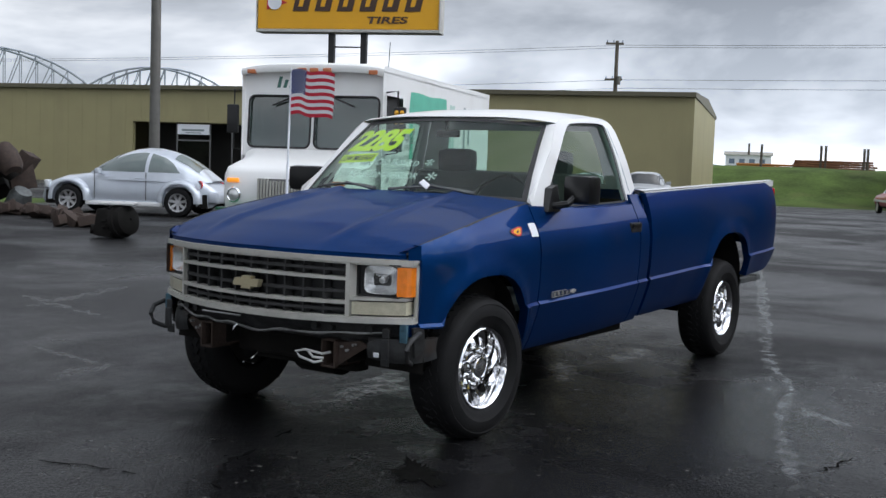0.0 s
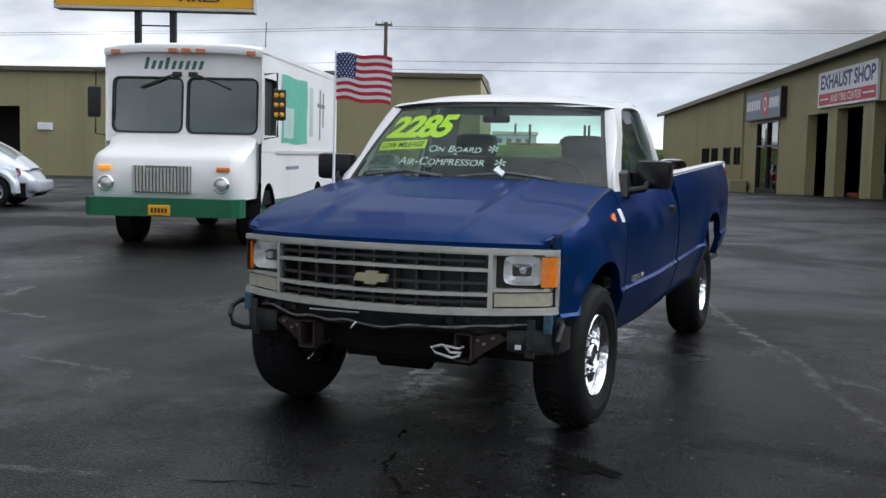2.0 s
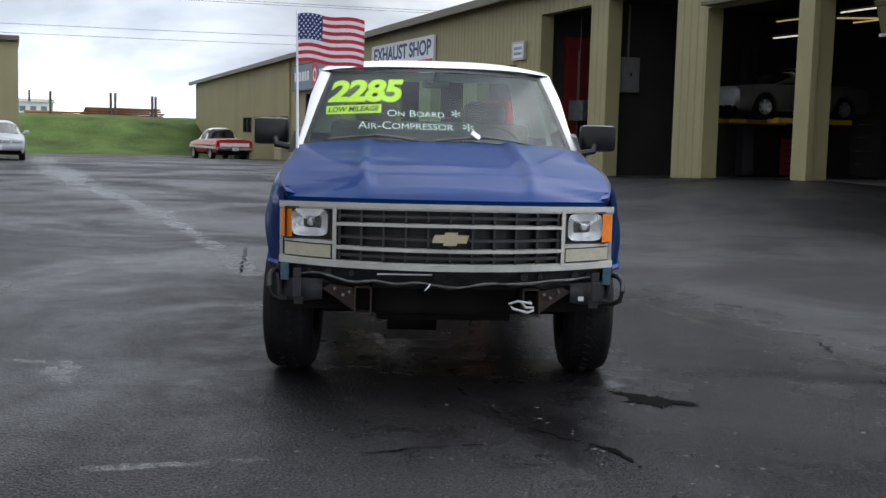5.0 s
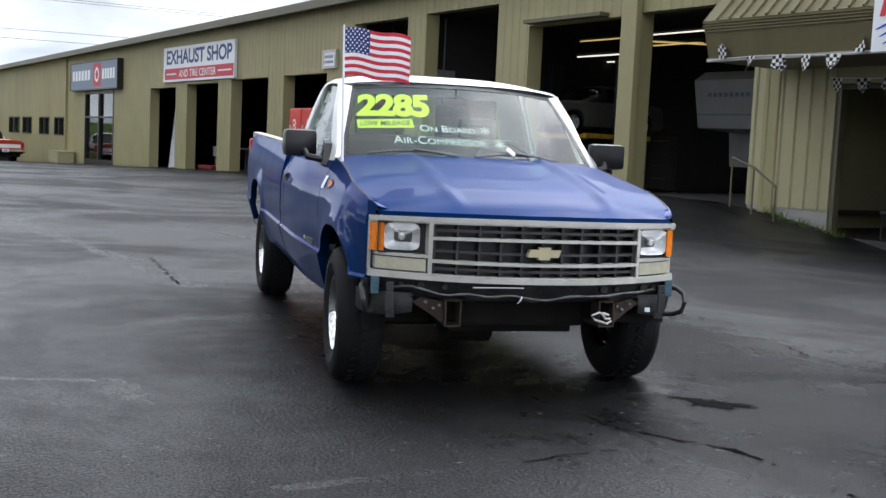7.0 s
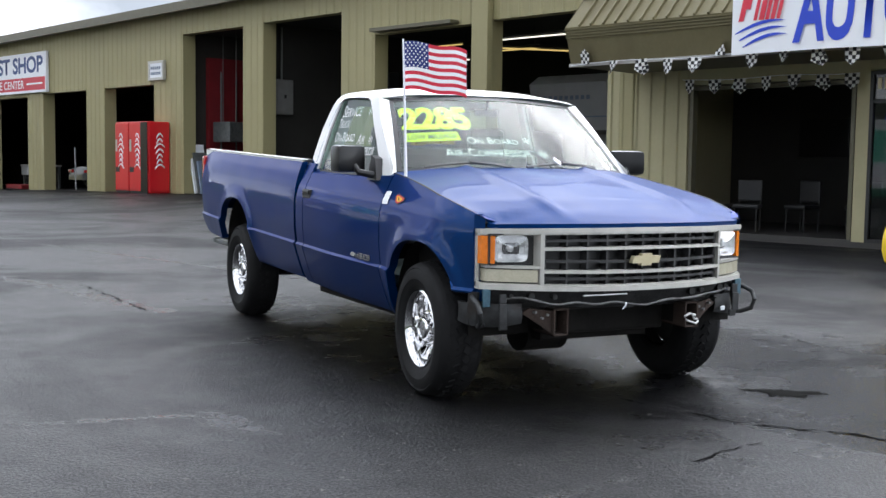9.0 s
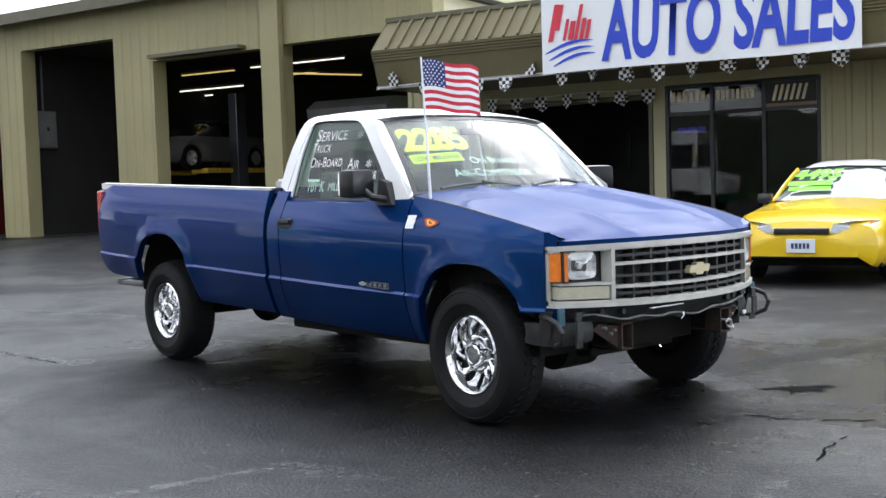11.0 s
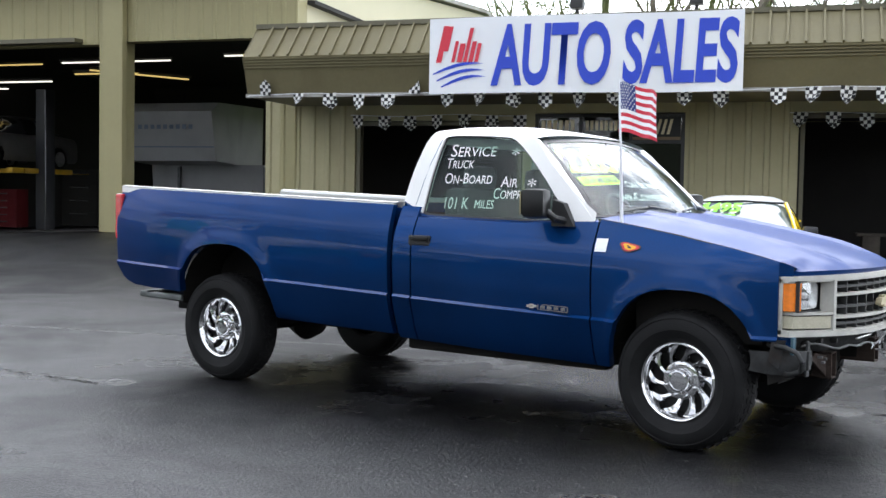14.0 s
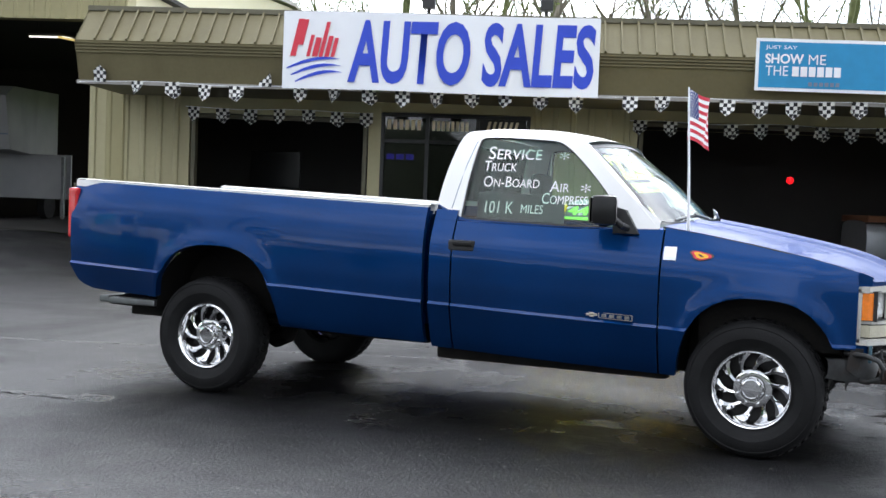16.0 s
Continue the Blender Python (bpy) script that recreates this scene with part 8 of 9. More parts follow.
def utility_pole(x, y, h, r=0.18, ang=0, z0=0.0):
    p = empty("utility_pole", pose(x, y, z0, 0, 0, ang), "weathered wooden utility pole with cross arms", "pole", "utility poles")
    bm = bm_new()
    cyl(bm, (0, 0, -1), (0, 0, h), r * 1.25, r * 0.8, 10)
    part("shaft", bm, M_WOODP, p, smooth=50)
    for z, l in ((h - 0.35, 1.3), (h - 4.6, 1.3)):
        bm = bm_new()
        box(bm, -l, l * 0.6, -0.28, -0.12, z - 0.12, z + 0.12)
        a = part("cross_arm", bm, M_WOODP, p)
        for q in (-l + 0.15, -l * 0.3, l * 0.5):
            bm = bm_new()
            cyl(bm, (q, -0.2, z + 0.12), (q, -0.2, z + 0.42), 0.08, 0.05, 8)
            part("insulator", bm, M_SGREY, a)
    bm = bm_new()
    cyl(bm, (0.35, -0.25, h - 5.2), (0.35, -0.25, h - 4.2), 0.24, 0.24, 12)
    part("transformer", bm, M_POLE, p)
    return p


utility_pole(-54.75, 117.6, 16.8, 0.26, 20)
utility_pole(36.0, 62.0, 11.5, 0.16, 70)
for k, (z, off) in enumerate(((16.3, 0), (16.0, 1.2), (12.2, 0.3), (11.2, 0.8))):
    bm = bm_new()
    pts = []
    for i in range(41):
        t = -1 + 2 * i / 40
        pts.append((-54.2 + 260 * t + off, 117.9 + 60 * t * (1 if k < 2 else 0.6), z + 2.2 * t - 5.5 * (0.25 - (abs(t) % 0.5 - 0.25) ** 2 * 4) * 0.5))
    tube(bm, pts, 0.022, 4)
    tagged(link("overhead_cable", bm, M_INK), "thin black overhead cable crossing the sky", "cable", "overhead cables")

# ---------------------------------------------------------------- soda machines


def soda(u0, w, panel, label):
    """Vending machine, w wide, with a dark selection panel as wide as panel."""
    s = empty("vending_machine", MB @ pose(u0, -12.25, lerp(APRON_Z, 27.0) + 0.02), label, "vending machine", "vending machines by the bay")
    bm = bm_new()
    box(bm, -w, 0.0, -0.72, 0.0, 0.0, 2.16, 0.03)
    part("cabinet", bm, M_SODA, s, "red cabinet")
    bm = bm_new()
    box(bm, -w + 0.02, -panel - 0.02, 0.0, 0.03, 0.06, 2.12, 0.02)
    d = part("door", bm, M_SODA, s, "red front panel")
    if panel:
        bm = bm_new()
        box(bm, -panel, -0.01, 0.0, 0.028, 0.06, 2.12, 0.01)
        sp_ = part("selection_panel", bm, M_BLACKG, s, "black selection panel")
        for k in range(5):
            bm = bm_new()
            box(bm, -panel + 0.08, -0.12, 0.026, 0.036, 1.75 - 0.17 * k, 1.86 - 0.17 * k, 0.004)
            part("button", bm, M_INK, sp_)
    else:
        bm = bm_new()
        box(bm, -0.16, -0.05, 0.028, 0.036, 1.25, 1.62, 0.005)
        part("coin_slot", bm, M_ALU, d)
        bm = bm_new()
        box(bm, -0.30, -0.05, 0.028, 0.036, 0.62, 0.78, 0.005)
        part("outlet", bm, M_INK, d)
    # flowing white script, as plain strokes running up the door
    mid = -panel - (w - panel) * 0.5
    for k in range(7):
        bm = bm_new()
        z = 0.72 + 0.155 * k
        tall = (0.34, 0.20, 0.20, 0.26, 0.34, 0.20, 0.22)[k]
        tube(bm, [(mid - tall * 0.5 + tall * a / 8 + 0.03, 0.036, z + 0.12 * math.sin(a / 8 * math.pi) + 0.05 * a / 8) for a in range(9)], [0.012 + 0.012 * math.sin(a / 8 * math.pi) for a in range(9)], 6)
        part("script_stroke", bm, M_SIGNW, d, "white flowing stroke")
    bm = bm_new()
    box(bm, -w + 0.02, -0.02, 0.0, 0.02, 0.0, 0.05)
    part("kick_plate", bm, M_BLACK, s)
    return s


soda(28.05, 0.86, 0.0, "red soda vending machine with white script by a bay")
sm = soda(27.18, 1.12, 0.0, "red soda vending machine with a black corner strip and white script")
bm = bm_new()
box(bm, -1.125, -0.72, 0.031, 0.045, 0.05, 2.14, 0.01)
part("selection_panel", bm, M_BLACKG, sm, "black selection panel")
bm = bm_new()
box(bm, -1.145, -1.121, -0.70, -0.02, 0.06, 2.12, 0.008)
sd = part("side_panel", bm, M_SODA, sm, "red side panel")
for k in range(7):
    bm = bm_new()
    z = 0.72 + 0.155 * k
    tall = (0.34, 0.20, 0.20, 0.26, 0.34, 0.20, 0.22)[k]
    tube(bm, [(-1.150, -0.36 + tall * (0.5 - a / 8), z + 0.12 * math.sin(a / 8 * math.pi) + 0.05 * a / 8) for a in range(9)], [0.012 + 0.016 * math.sin(a / 8 * math.pi) for a in range(9)], 6)
    part("script_stroke", bm, M_SIGNW, sd, "white flowing stroke")

# ---------------------------------------------------------------- scrap on the lot
jk = empty("axle_scrap", at(-10.4, 7.05, 20), "black greasy axle with drum lying on the asphalt", "scrap axle")
bm = bm_new()
lathe(bm, [(0.02, -0.22), (0.20, -0.22), (0.24, -0.18), (0.24, -0.05), (0.27, -0.04), (0.27, 0.04), (0.24, 0.05), (0.24, 0.16), (0.17, 0.2), (0.02, 0.2)], 22, pose(0.05, 0, 0.27, 12, 78, 0))
part("drum", bm, M_UNDER, jk, "", 40)
bm = bm_new()
box(bm, -0.34, -0.02, -0.2, 0.16, 0.0, 0.44, 0.05, m=Matrix.Rotation(0.12, 4, "Y"))
cyl(bm, (-0.30, -0.05, 0.12), (-0.42, -0.12, 0.14), 0.09, 0.08, 12)
part("housing", bm, M_UNDER, jk, "greasy axle housing", 40)
bm = bm_new()
box(bm, -0.28, 0.30, -0.12, 0.1, 0.535, 0.565, 0.008, m=pose(0, 0, 0, 3, 0, 6))
part("board", bm, M_BEDIN, jk, "pale board lying over the top")
for k in range(14):
    bm = bm_new()
    mm = pose(0.05, 0, 0.27, 12, 78, 0) @ Matrix.Rotation(2 * math.pi * k / 14, 4, "Z")
    box(bm, 0.24, 0.272, -0.02, 0.02, -0.17, -0.06, m=mm)
    part("fin", bm, M_UNDER, jk)

hp = empty("engine_scrap_heap", at(-19.05, 10.55, 15), "heap of rusty engine blocks and parts on the grass verge", "scrap heap")
rnd = random.Random(5)
for k in range(46):
    bm = bm_new()
    x, y = rnd.uniform(-2.2, 0.55), rnd.uniform(-0.7, 0.7)
    zt = 2.0 * (1 - 0.25 * abs(x + 0.6)) * rnd.random() ** 0.7
    mm = pose(x, y, max(0.15, zt), rnd.uniform(-40, 40), rnd.uniform(-40, 40), rnd.uniform(0, 180))
    if k % 3 == 0:
        a, b, c = (rnd.uniform(0.12, 0.34) for _ in range(3))
        box(bm, -a, a, -b, b, -c, c, 0.03, m=mm)
    elif k % 3 == 1:
        r, h = rnd.uniform(0.10, 0.28), rnd.uniform(0.05, 0.4)
        lathe(bm, [(0.01, -h), (r * 0.7, -h), (r, -h * 0.6), (r, h * 0.4), (r * 0.75, h), (0.01, h)], 14, mm)
    else:
        tube(bm, [mm @ Vector((0.4 * math.cos(i * 0.6), 0.3 * math.sin(i * 0.6), 0.07 * i)) for i in range(6)], rnd.uniform(0.03, 0.08), 8)
    part("engine_part", bm, (M_RUSTD, M_UNDER, M_UNDER, M_STEEL, M_RUSTD)[k % 5], hp, "", 40)
for x, y, s_ in ((-16.4, 9.6, 1.0), (-15.2, 9.2, 0.8), (-14.2, 9.0, 0.7), (-12.9, 8.3, 0.8), (-17.3, 9.7, 0.9)):
    bm = bm_new()
    for k in range(5):
        mm = pose(rnd.uniform(-0.4, 0.4) * s_, rnd.uniform(-0.2, 0.2), 0.12, rnd.uniform(-30, 30), rnd.uniform(-30, 30), rnd.uniform(0, 180))
        box(bm, -0.25 * s_, 0.25 * s_, -0.1, 0.1, -0.09, 0.09, 0.02, m=mm)
    cyl(bm, (-0.6 * s_, 0, 0.14), (0.6 * s_, 0.1, 0.12), 0.06, 0.05, 10)
    ob = link("scrap_part", bm, M_RUSTD, None, "", 40, at(x, y, 20))
    tagged(ob, "low dark rusty machine part lying on the asphalt", "scrap", "scrap parts along the verge")

# ---------------------------------------------------------------- pennants
M_CHECK = bpy.data.materials.new("checkered_cloth")
M_CHECK.use_nodes = True
cn, cl = M_CHECK.node_tree.nodes, M_CHECK.node_tree.links
ck = cn.new("ShaderNodeTexChecker")
ck.inputs["Scale"].default_value = 17.0
ck.inputs["Color1"].default_value = (0.72, 0.72, 0.70, 1)
ck.inputs["Color2"].default_value = (0.02, 0.02, 0.022, 1)
cmap = cn.new("ShaderNodeMapping")
cmap.inputs["Location"].default_value = (0.0, 0.02, 0.0)
cco = cn.new("ShaderNodeTexCoord")
cl.new(cco.outputs["Object"], cmap.inputs["Vector"])
cl.new(cmap.outputs["Vector"], ck.inputs["Vector"])
cl.new(ck.outputs["Color"], cn["Principled BSDF"].inputs["Base Color"])
cn["Principled BSDF"].inputs["Roughness"].default_value = 0.8


def pennant_mesh(name, curl):
    bm = bm_new()
    out = [(0.0, 0.0), (1.0, 0.0), (1.0, 0.62), (0.5, 1.0), (0.0, 0.62)]
    n = 6
    for i in range(n):
        for j in range(n):
            q = []
            for a, b in ((i, j), (i + 1, j), (i + 1, j + 1), (i, j + 1)):
                x, z = a / n, b / n
                zmax = 0.62 + 0.38 * (1 - abs(2 * x - 1))
                q.append((0.235 * (x - 0.5), curl * math.sin(x * 3 + 1) * z ** 2 * 0.10 + 0.005, -0.27 * z * zmax))
            bm.faces.new([bm.verts.new(p) for p in q])
    ob = link(name, bm, M_CHECK, None, "", 60)
    me = ob.data
    bpy.data.objects.remove(ob)
    return me


PEN = [pennant_mesh("pennant", c) for c in (0.2, 1.0, -0.8)]


def pennants(us_, v, zf, group, flips=()):
    for k, u in enumerate(us_):
        ob = new("pennant", PEN[k % 3])
        flip = 180 if k in flips else 0
        ob.matrix_basis = MB @ pose(u, v, zf(u), rnd.uniform(-6, 10), flip + rnd.uniform(-7, 7), rnd.uniform(-18, 18))
        tagged(ob, "black and white checkered cloth pennant on a string", "pennant", group)


def string_of(u0, u1, v, zf):
    bm = bm_new()
    tube(bm, [(u0 + (u1 - u0) * i / 40, v, zf(u0 + (u1 - u0) * i / 40)) for i in range(41)], 0.006, 4)
    tagged(link("pennant_string", bm, M_SIGNW, None, "", None, MB), "thin white string carrying pennants", "string")


zu = lambda u: 3.03 - 0.02 * math.sin(u * 2.2)
zl = lambda u: 2.80 - 0.015 * math.sin(u * 3)
string_of(9.0, -8.9, -11.09, zu)
pennants([8.64, 8.01, 7.43, 6.88, 6.36, 5.89] + [5.3 - 0.55 * k for k in range(9)] + [0.05 - 0.5 * k for k in range(17)], -11.08, zu, "pennants along the awning lip", (0, 5))
string_of(7.8, 4.4, -12.93, zl)
string_of(-0.1, -5.7, -12.93, zl)
pennants([7.64 - 0.52 * k for k in range(7)] + [-0.28 - 0.51 * k for k in range(11)], -12.92, zl, "pennants over the display windows")

# ---------------------------------------------------------------- inside the shop


def strip_light(u, v, z, l, mm, ang=0.0):
    s = empty("strip_light", MB @ pose(u, v, z, 0, 0, ang), "lit fluorescent strip lamp hanging in the shop", "lamp", "shop strip lamps")
    bm = bm_new()
    cyl(bm, (-l / 2, 0, 0), (l / 2, 0, 0), 0.02, n=8)
    part("tube", bm, mm, s)
    bm = bm_new()
    box(bm, -l / 2 - 0.03, l / 2 + 0.03, -0.07, 0.07, 0.05, 0.10)
    part("housing", bm, M_IN, s)
    for q in (-l / 2 + 0.2, l / 2 - 0.2):
        bm = bm_new()
        cyl(bm, (q, 0, 0.1), (q, 0, 5.0 - z), 0.006, n=5)
        part("hanger", bm, M_BLACK, s)


for q in ((16.4, -18, 4.62, 3.2, M_TUBE), (16.8, -18.2, 4.35, 1.9, M_TUBEY), (15.0, -17.0, 4.15, 2.6, M_TUBEY, 60), (19.6, -18, 4.60, 2.0, M_TUBEY), (19.5, -18, 4.15, 2.4, M_TUBE), (23.5, -15.5, 4.3, 1.6, M_TUBE, 90), (24.0, -22, 4.5, 3.0, M_TUBEY), (22.5, -20, 4.2, 2.4, M_TUBE), (28.6, -15.5, 3.2, 1.6, M_TUBE), (33.0, -17.0, 3.2, 1.6, M_TUBE), (11.3, -16.6, 4.5, 2.4, M_TUBE), (10.6, -15.2, 4.2, 1.6, M_TUBEY, 70)):
    strip_light(*q)

fl = lambda u: lerp(APRON_Z, u) + 0.02
# travel trailer parked in the bay, front cap to the door
tr = empty("travel_trailer", MB @ pose(15.2, -19.0, fl(15)), "white travel trailer with an overhanging front inside the bay", "trailer")
bm = bm_new()
prism(bm, [(-1.0, 0.0, 3.0), (-1.0, -0.4, 3.25), (-1.0, -2.9, 3.3), (-1.0, -2.9, 0.7), (-1.0, -1.6, 0.7), (-1.0, -1.5, 1.65), (-1.0, -0.25, 1.72)], (2.7, 0, 0))
part("body", bm, M_TRAIL, tr, "dull white panelled body")
bm = bm_new()
box(bm, -2.0, 0.9, -1.55, -1.5, 0.55, 1.66)
part("front_panel", bm, M_TRAIL, tr)
bm = bm_new()
box(bm, -0.98, 1.68, -0.19, -0.16, 2.07, 2.10)
part("seam", bm, M_SGREY, tr, "grey joint strip")
bars(tr, "stroke", 9, 1.2, -0.5, 2.55, 2.66, -0.04, M_SGREY, 0, 0.6)
for x in (-0.6, 0.2, 0.5, 1.3):
    bm = bm_new()
    box(bm, x, x + 0.14, -0.12, -0.06, 2.95, 3.0)
    part("marker_lamp", bm, M_INK, tr)
for x in (-1.9, 0.7):
    bm = bm_new()
    box(bm, x, x + 0.07, -1.4, -1.3, 0.0, 1.6)
    part("jack_leg", bm, M_STEEL, tr)
for x in (-1.0, 1.5):
    bm = bm_new()
    lathe(bm, [(0.01, -0.1), (0.34, -0.1), (0.36, 0), (0.34, 0.1), (0.01, 0.1)], 20, pose(x, -2.3, 0.36, 0, 90, 0))
    part("wheel", bm, M_RUB, tr, "", 40)

wc = empty("wall_cabinet", MB @ pose(21.60, -13.50, 2.50), "grey steel switch cabinet on the added bay partition", "cabinet")
bm = bm_new()
box(bm, -0.22, 0.0, -0.62, 0.0, 0.0, 0.96, 0.012)
part("body", bm, M_SASH, wc)
bm = bm_new()
box(bm, -0.236, -0.222, -0.58, -0.04, 0.04, 0.92, 0.006)
dr = part("door", bm, M_SASH, wc)
bm = bm_new()
box(bm, -0.262, -0.237, -0.36, -0.30, 0.44, 0.54, 0.006)
part("latch", bm, M_BLACK, dr)
bm = bm_new()
cyl(bm, (-0.10, -0.3, 0.97), (-0.10, -0.3, 2.4), 0.03, n=8)
part("conduit", bm, M_STEEL, wc)

# two-post lift carrying a pale car
lf = empty("car_lift", MB @ pose(19.7, -17.6, fl(19)), "two-post car lift with yellow arms inside the bay", "car lift")
for x in (-1.5, 1.5):
    bm = bm_new()
    box(bm, x - 0.15, x + 0.15, -0.2, 0.2, 0, 3.6, 0.02)
    part("post", bm, M_DARKC, lf, "dark steel post")
    bm = bm_new()
    box(bm, x * 0.9 - 0.1, x * 0.9 + 0.1, -1.2, 1.2, 1.45, 1.58, 0.02)
    box(bm, min(x * 0.3, x), max(x * 0.3, x), 0.6, 0.78, 1.45, 1.56, 0.02)
    part("arm", bm, M_YELP, lf, "yellow lift arm")
lc = empty("lifted_car", MB @ pose(19.7, -16.4, fl(19) + 1.55, 0, 0, 180), "silver car with a dark cab raised on the lift", "car")
car_body(lc, M_SASH, [(-0.9, 0.6, 0.8), (-0.8, 0.8, 0.88), (0.5, 0.92, 0.93), (2.6, 0.95, 0.93), (3.4, 0.9, 0.88), (3.5, 0.6, 0.8)], [(0, 0.38, 0.7), (2.6, 0.38, 0.7)], 0.22)
greenhouse(lc, M_DARKC, M_DARKC, [(0.4, 0.94), (1.0, 1.3), (1.4, 1.42), (2.2, 1.42), (3.0, 0.95)], [(0.4, 0.74), (1.4, 0.78), (3.0, 0.74)], lambda y: 0.92, 1.2, 2.4, [1.3, 1.9])
for sgn in (1, -1):
    plain_wheel(lc, sgn * 0.9, 0, 0.32, 0.31, 0.2, sgn, 6)
    plain_wheel(lc, sgn * 0.9, 2.6, 0.32, 0.31, 0.2, sgn, 6)


def cabinet(u, v, w, d, h, mm, label, shelves=3):
    c = empty("tool_cabinet", MB @ pose(u, v, fl(u)), label, "cabinet", "shop cabinets")
    bm = bm_new()
    box(bm, -w / 2, w / 2, -d, 0, 0.06, h, 0.015)
    part("body", bm, mm, c)
    for k in range(shelves):
        bm = bm_new()
        z0, z1 = 0.1 + (h - 0.15) * k / shelves, 0.07 + (h - 0.15) * (k + 1) / shelves
        box(bm, -w / 2 + 0.03, w / 2 - 0.03, 0.0, 0.02, z0, z1, 0.006)
        dr = part("drawer", bm, mm, c)
        bm = bm_new()
        box(bm, -w / 4, w / 4, 0.02, 0.05, z1 - 0.06, z1 - 0.03)
        part("handle", bm, M_CHROME, dr)
    for x in (-w / 2 + 0.06, w / 2 - 0.06):
        bm = bm_new()
        cyl(bm, (x, -d / 2, 0), (x, -d / 2, 0.07), 0.04, n=8)
        part("caster", bm, M_BLACK, c)


cabinet(23.7, -14.9, 0.85, 0.5, 1.15, M_STEEL, "grey machine cabinet standing in the open bay", 2)
cabinet(20.4, -18.6, 1.0, 0.5, 1.1, M_RED_W, "red tool chest against the bay wall", 5)
# takes the near-black interior colour so it sinks into the dim bay
cabinet(18.6, -19.6, 1.2, 0.6, 1.6, M_IN_D, "near-black tool cabinet, the bay's dimness in its colour", 4)
cabinet(37.3, -16.5, 1.6, 0.6, 1.0, M_SGREY, "grey workbench cabinet inside the bay", 3)
cabinet(33.2, -18.0, 1.2, 0.6, 1.3, M_REDC, "red tool chest inside the bay", 5)
# tall gas bottle and leaning boards by the first tall bay
bm = bm_new()
lathe(bm, [(0.001, 0), (0.12, 0), (0.12, 1.2), (0.09, 1.34), (0.03, 1.4), (0.03, 1.5), (0.001, 1.5)], 16)
tagged(link("gas_bottle", bm, M_GREEN2, None, "", 40, MB @ pose(23.4, -14.2, fl(23.4))), "green welding gas bottle standing in the bay", "gas bottle")
for k, (u, h, mm) in enumerate(((25.1, 1.5, M_SIGNW), (24.9, 1.25, M_STEEL), (24.75, 1.0, M_SGREY))):
    bm = bm_new()
    box(bm, -0.04, 0.04, -0.25, 0.25, 0, h, 0.004)
    tagged(link("leaning_board", bm, mm, None, "", None, MB @ pose(u, -13.5, fl(25), 0, 14, 0)), "flat board leaning on the bay pier", "board", "boards leaning at the bay")
bm = bm_new()
box(bm, -0.5, 0.5, -0.03, 0.03, 0, 2.9, 0.01)
tagged(link("leaning_door", bm, M_SIGNW, None, "", None, MB @ pose(43.3, -13.9, fl(43), 8, 6, 0)), "white door panel leaning in the bay", "door panel")
for k in range(9):
    bm = bm_new()
    lathe(bm, [(0.20, -0.1), (0.33, -0.1), (0.35, -0.05), (0.35, 0.05), (0.33, 0.1), (0.20, 0.1), (0.20, -0.1)], 22)
    ob = link("loose_tyre", bm, M_RUB, None, "", 40, MB @ pose(41.9 - 0.72 * (k % 3), -15.8, fl(41) + 0.12 + 0.21 * (k // 3)))
    tagged(ob, "loose black tyre stacked inside the bay", "tyre", "stacked tyres")

# handrail beside the office corner
hr = empty("handrail", MB, "thin dark steel handrail beside the office corner", "handrail")
bm = bm_new()
tube(bm, [(9.75, -12.75, 1.35), (9.0, -12.5, 1.18), (8.35, -12.35, 0.86)], 0.022, 8)
part("rail", bm, M_TRIM, hr)
for u, v, z in ((9.75, -12.75, 1.35), (9.0, -12.5, 1.18), (8.35, -12.35, 0.86)):
    bm = bm_new()
    cyl(bm, (u, v, ground_z(u, v) - 0.05), (u, v, z), 0.018, n=8)
    part("post", bm, M_TRIM, hr)
for k in range(9):
    bm = bm_new()
    for i in range(26):
        a, r = rnd.uniform(0, 6.28), rnd.uniform(0, 0.16)
        h = rnd.uniform(0.06, 0.2)
        x, y = r * math.cos(a), r * math.sin(a)
        bm.faces.new([bm.verts.new(p) for p in ((x, y, 0), (x + 0.015, y, 0), (x + rnd.uniform(-0.08, 0.08), y + rnd.uniform(-0.08, 0.08), h))])
    u, v = 8.9 - 0.2 * k, -12.75 + rnd.uniform(-0.12, 0.15)
    tagged(link("weed_tuft", bm, M_BLADE, None, "", None, MB @ pose(u, v, ground_z(u, v))), "small green weeds along the footing", "weeds", "weeds along the footing")

# ---------------------------------------------------------------- inside the office


def chair(u, v, ang):
    c = empty("office_chair", MB @ pose(u, v, 0.026, 0, 0, ang), "dark padded chair inside the office", "chair", "office chairs")
    bm = bm_new()
    box(bm, -0.24, 0.24, -0.24, 0.24, 0.42, 0.50, 0.03)
    part("seat", bm, M_BLACK, c)
    bm = bm_new()
    box(bm, -0.23, 0.23, 0.20, 0.26, 0.55, 0.95, 0.03)
    part("backrest", bm, M_BLACK, c)
    for x in (-0.2, 0.2):
        for y in (-0.2, 0.22):
            bm = bm_new()
            cyl(bm, (x, y, 0), (x, y, 0.44 if y < 0 else 0.9), 0.015, n=8)
            part("leg", bm, M_BLACK, c)


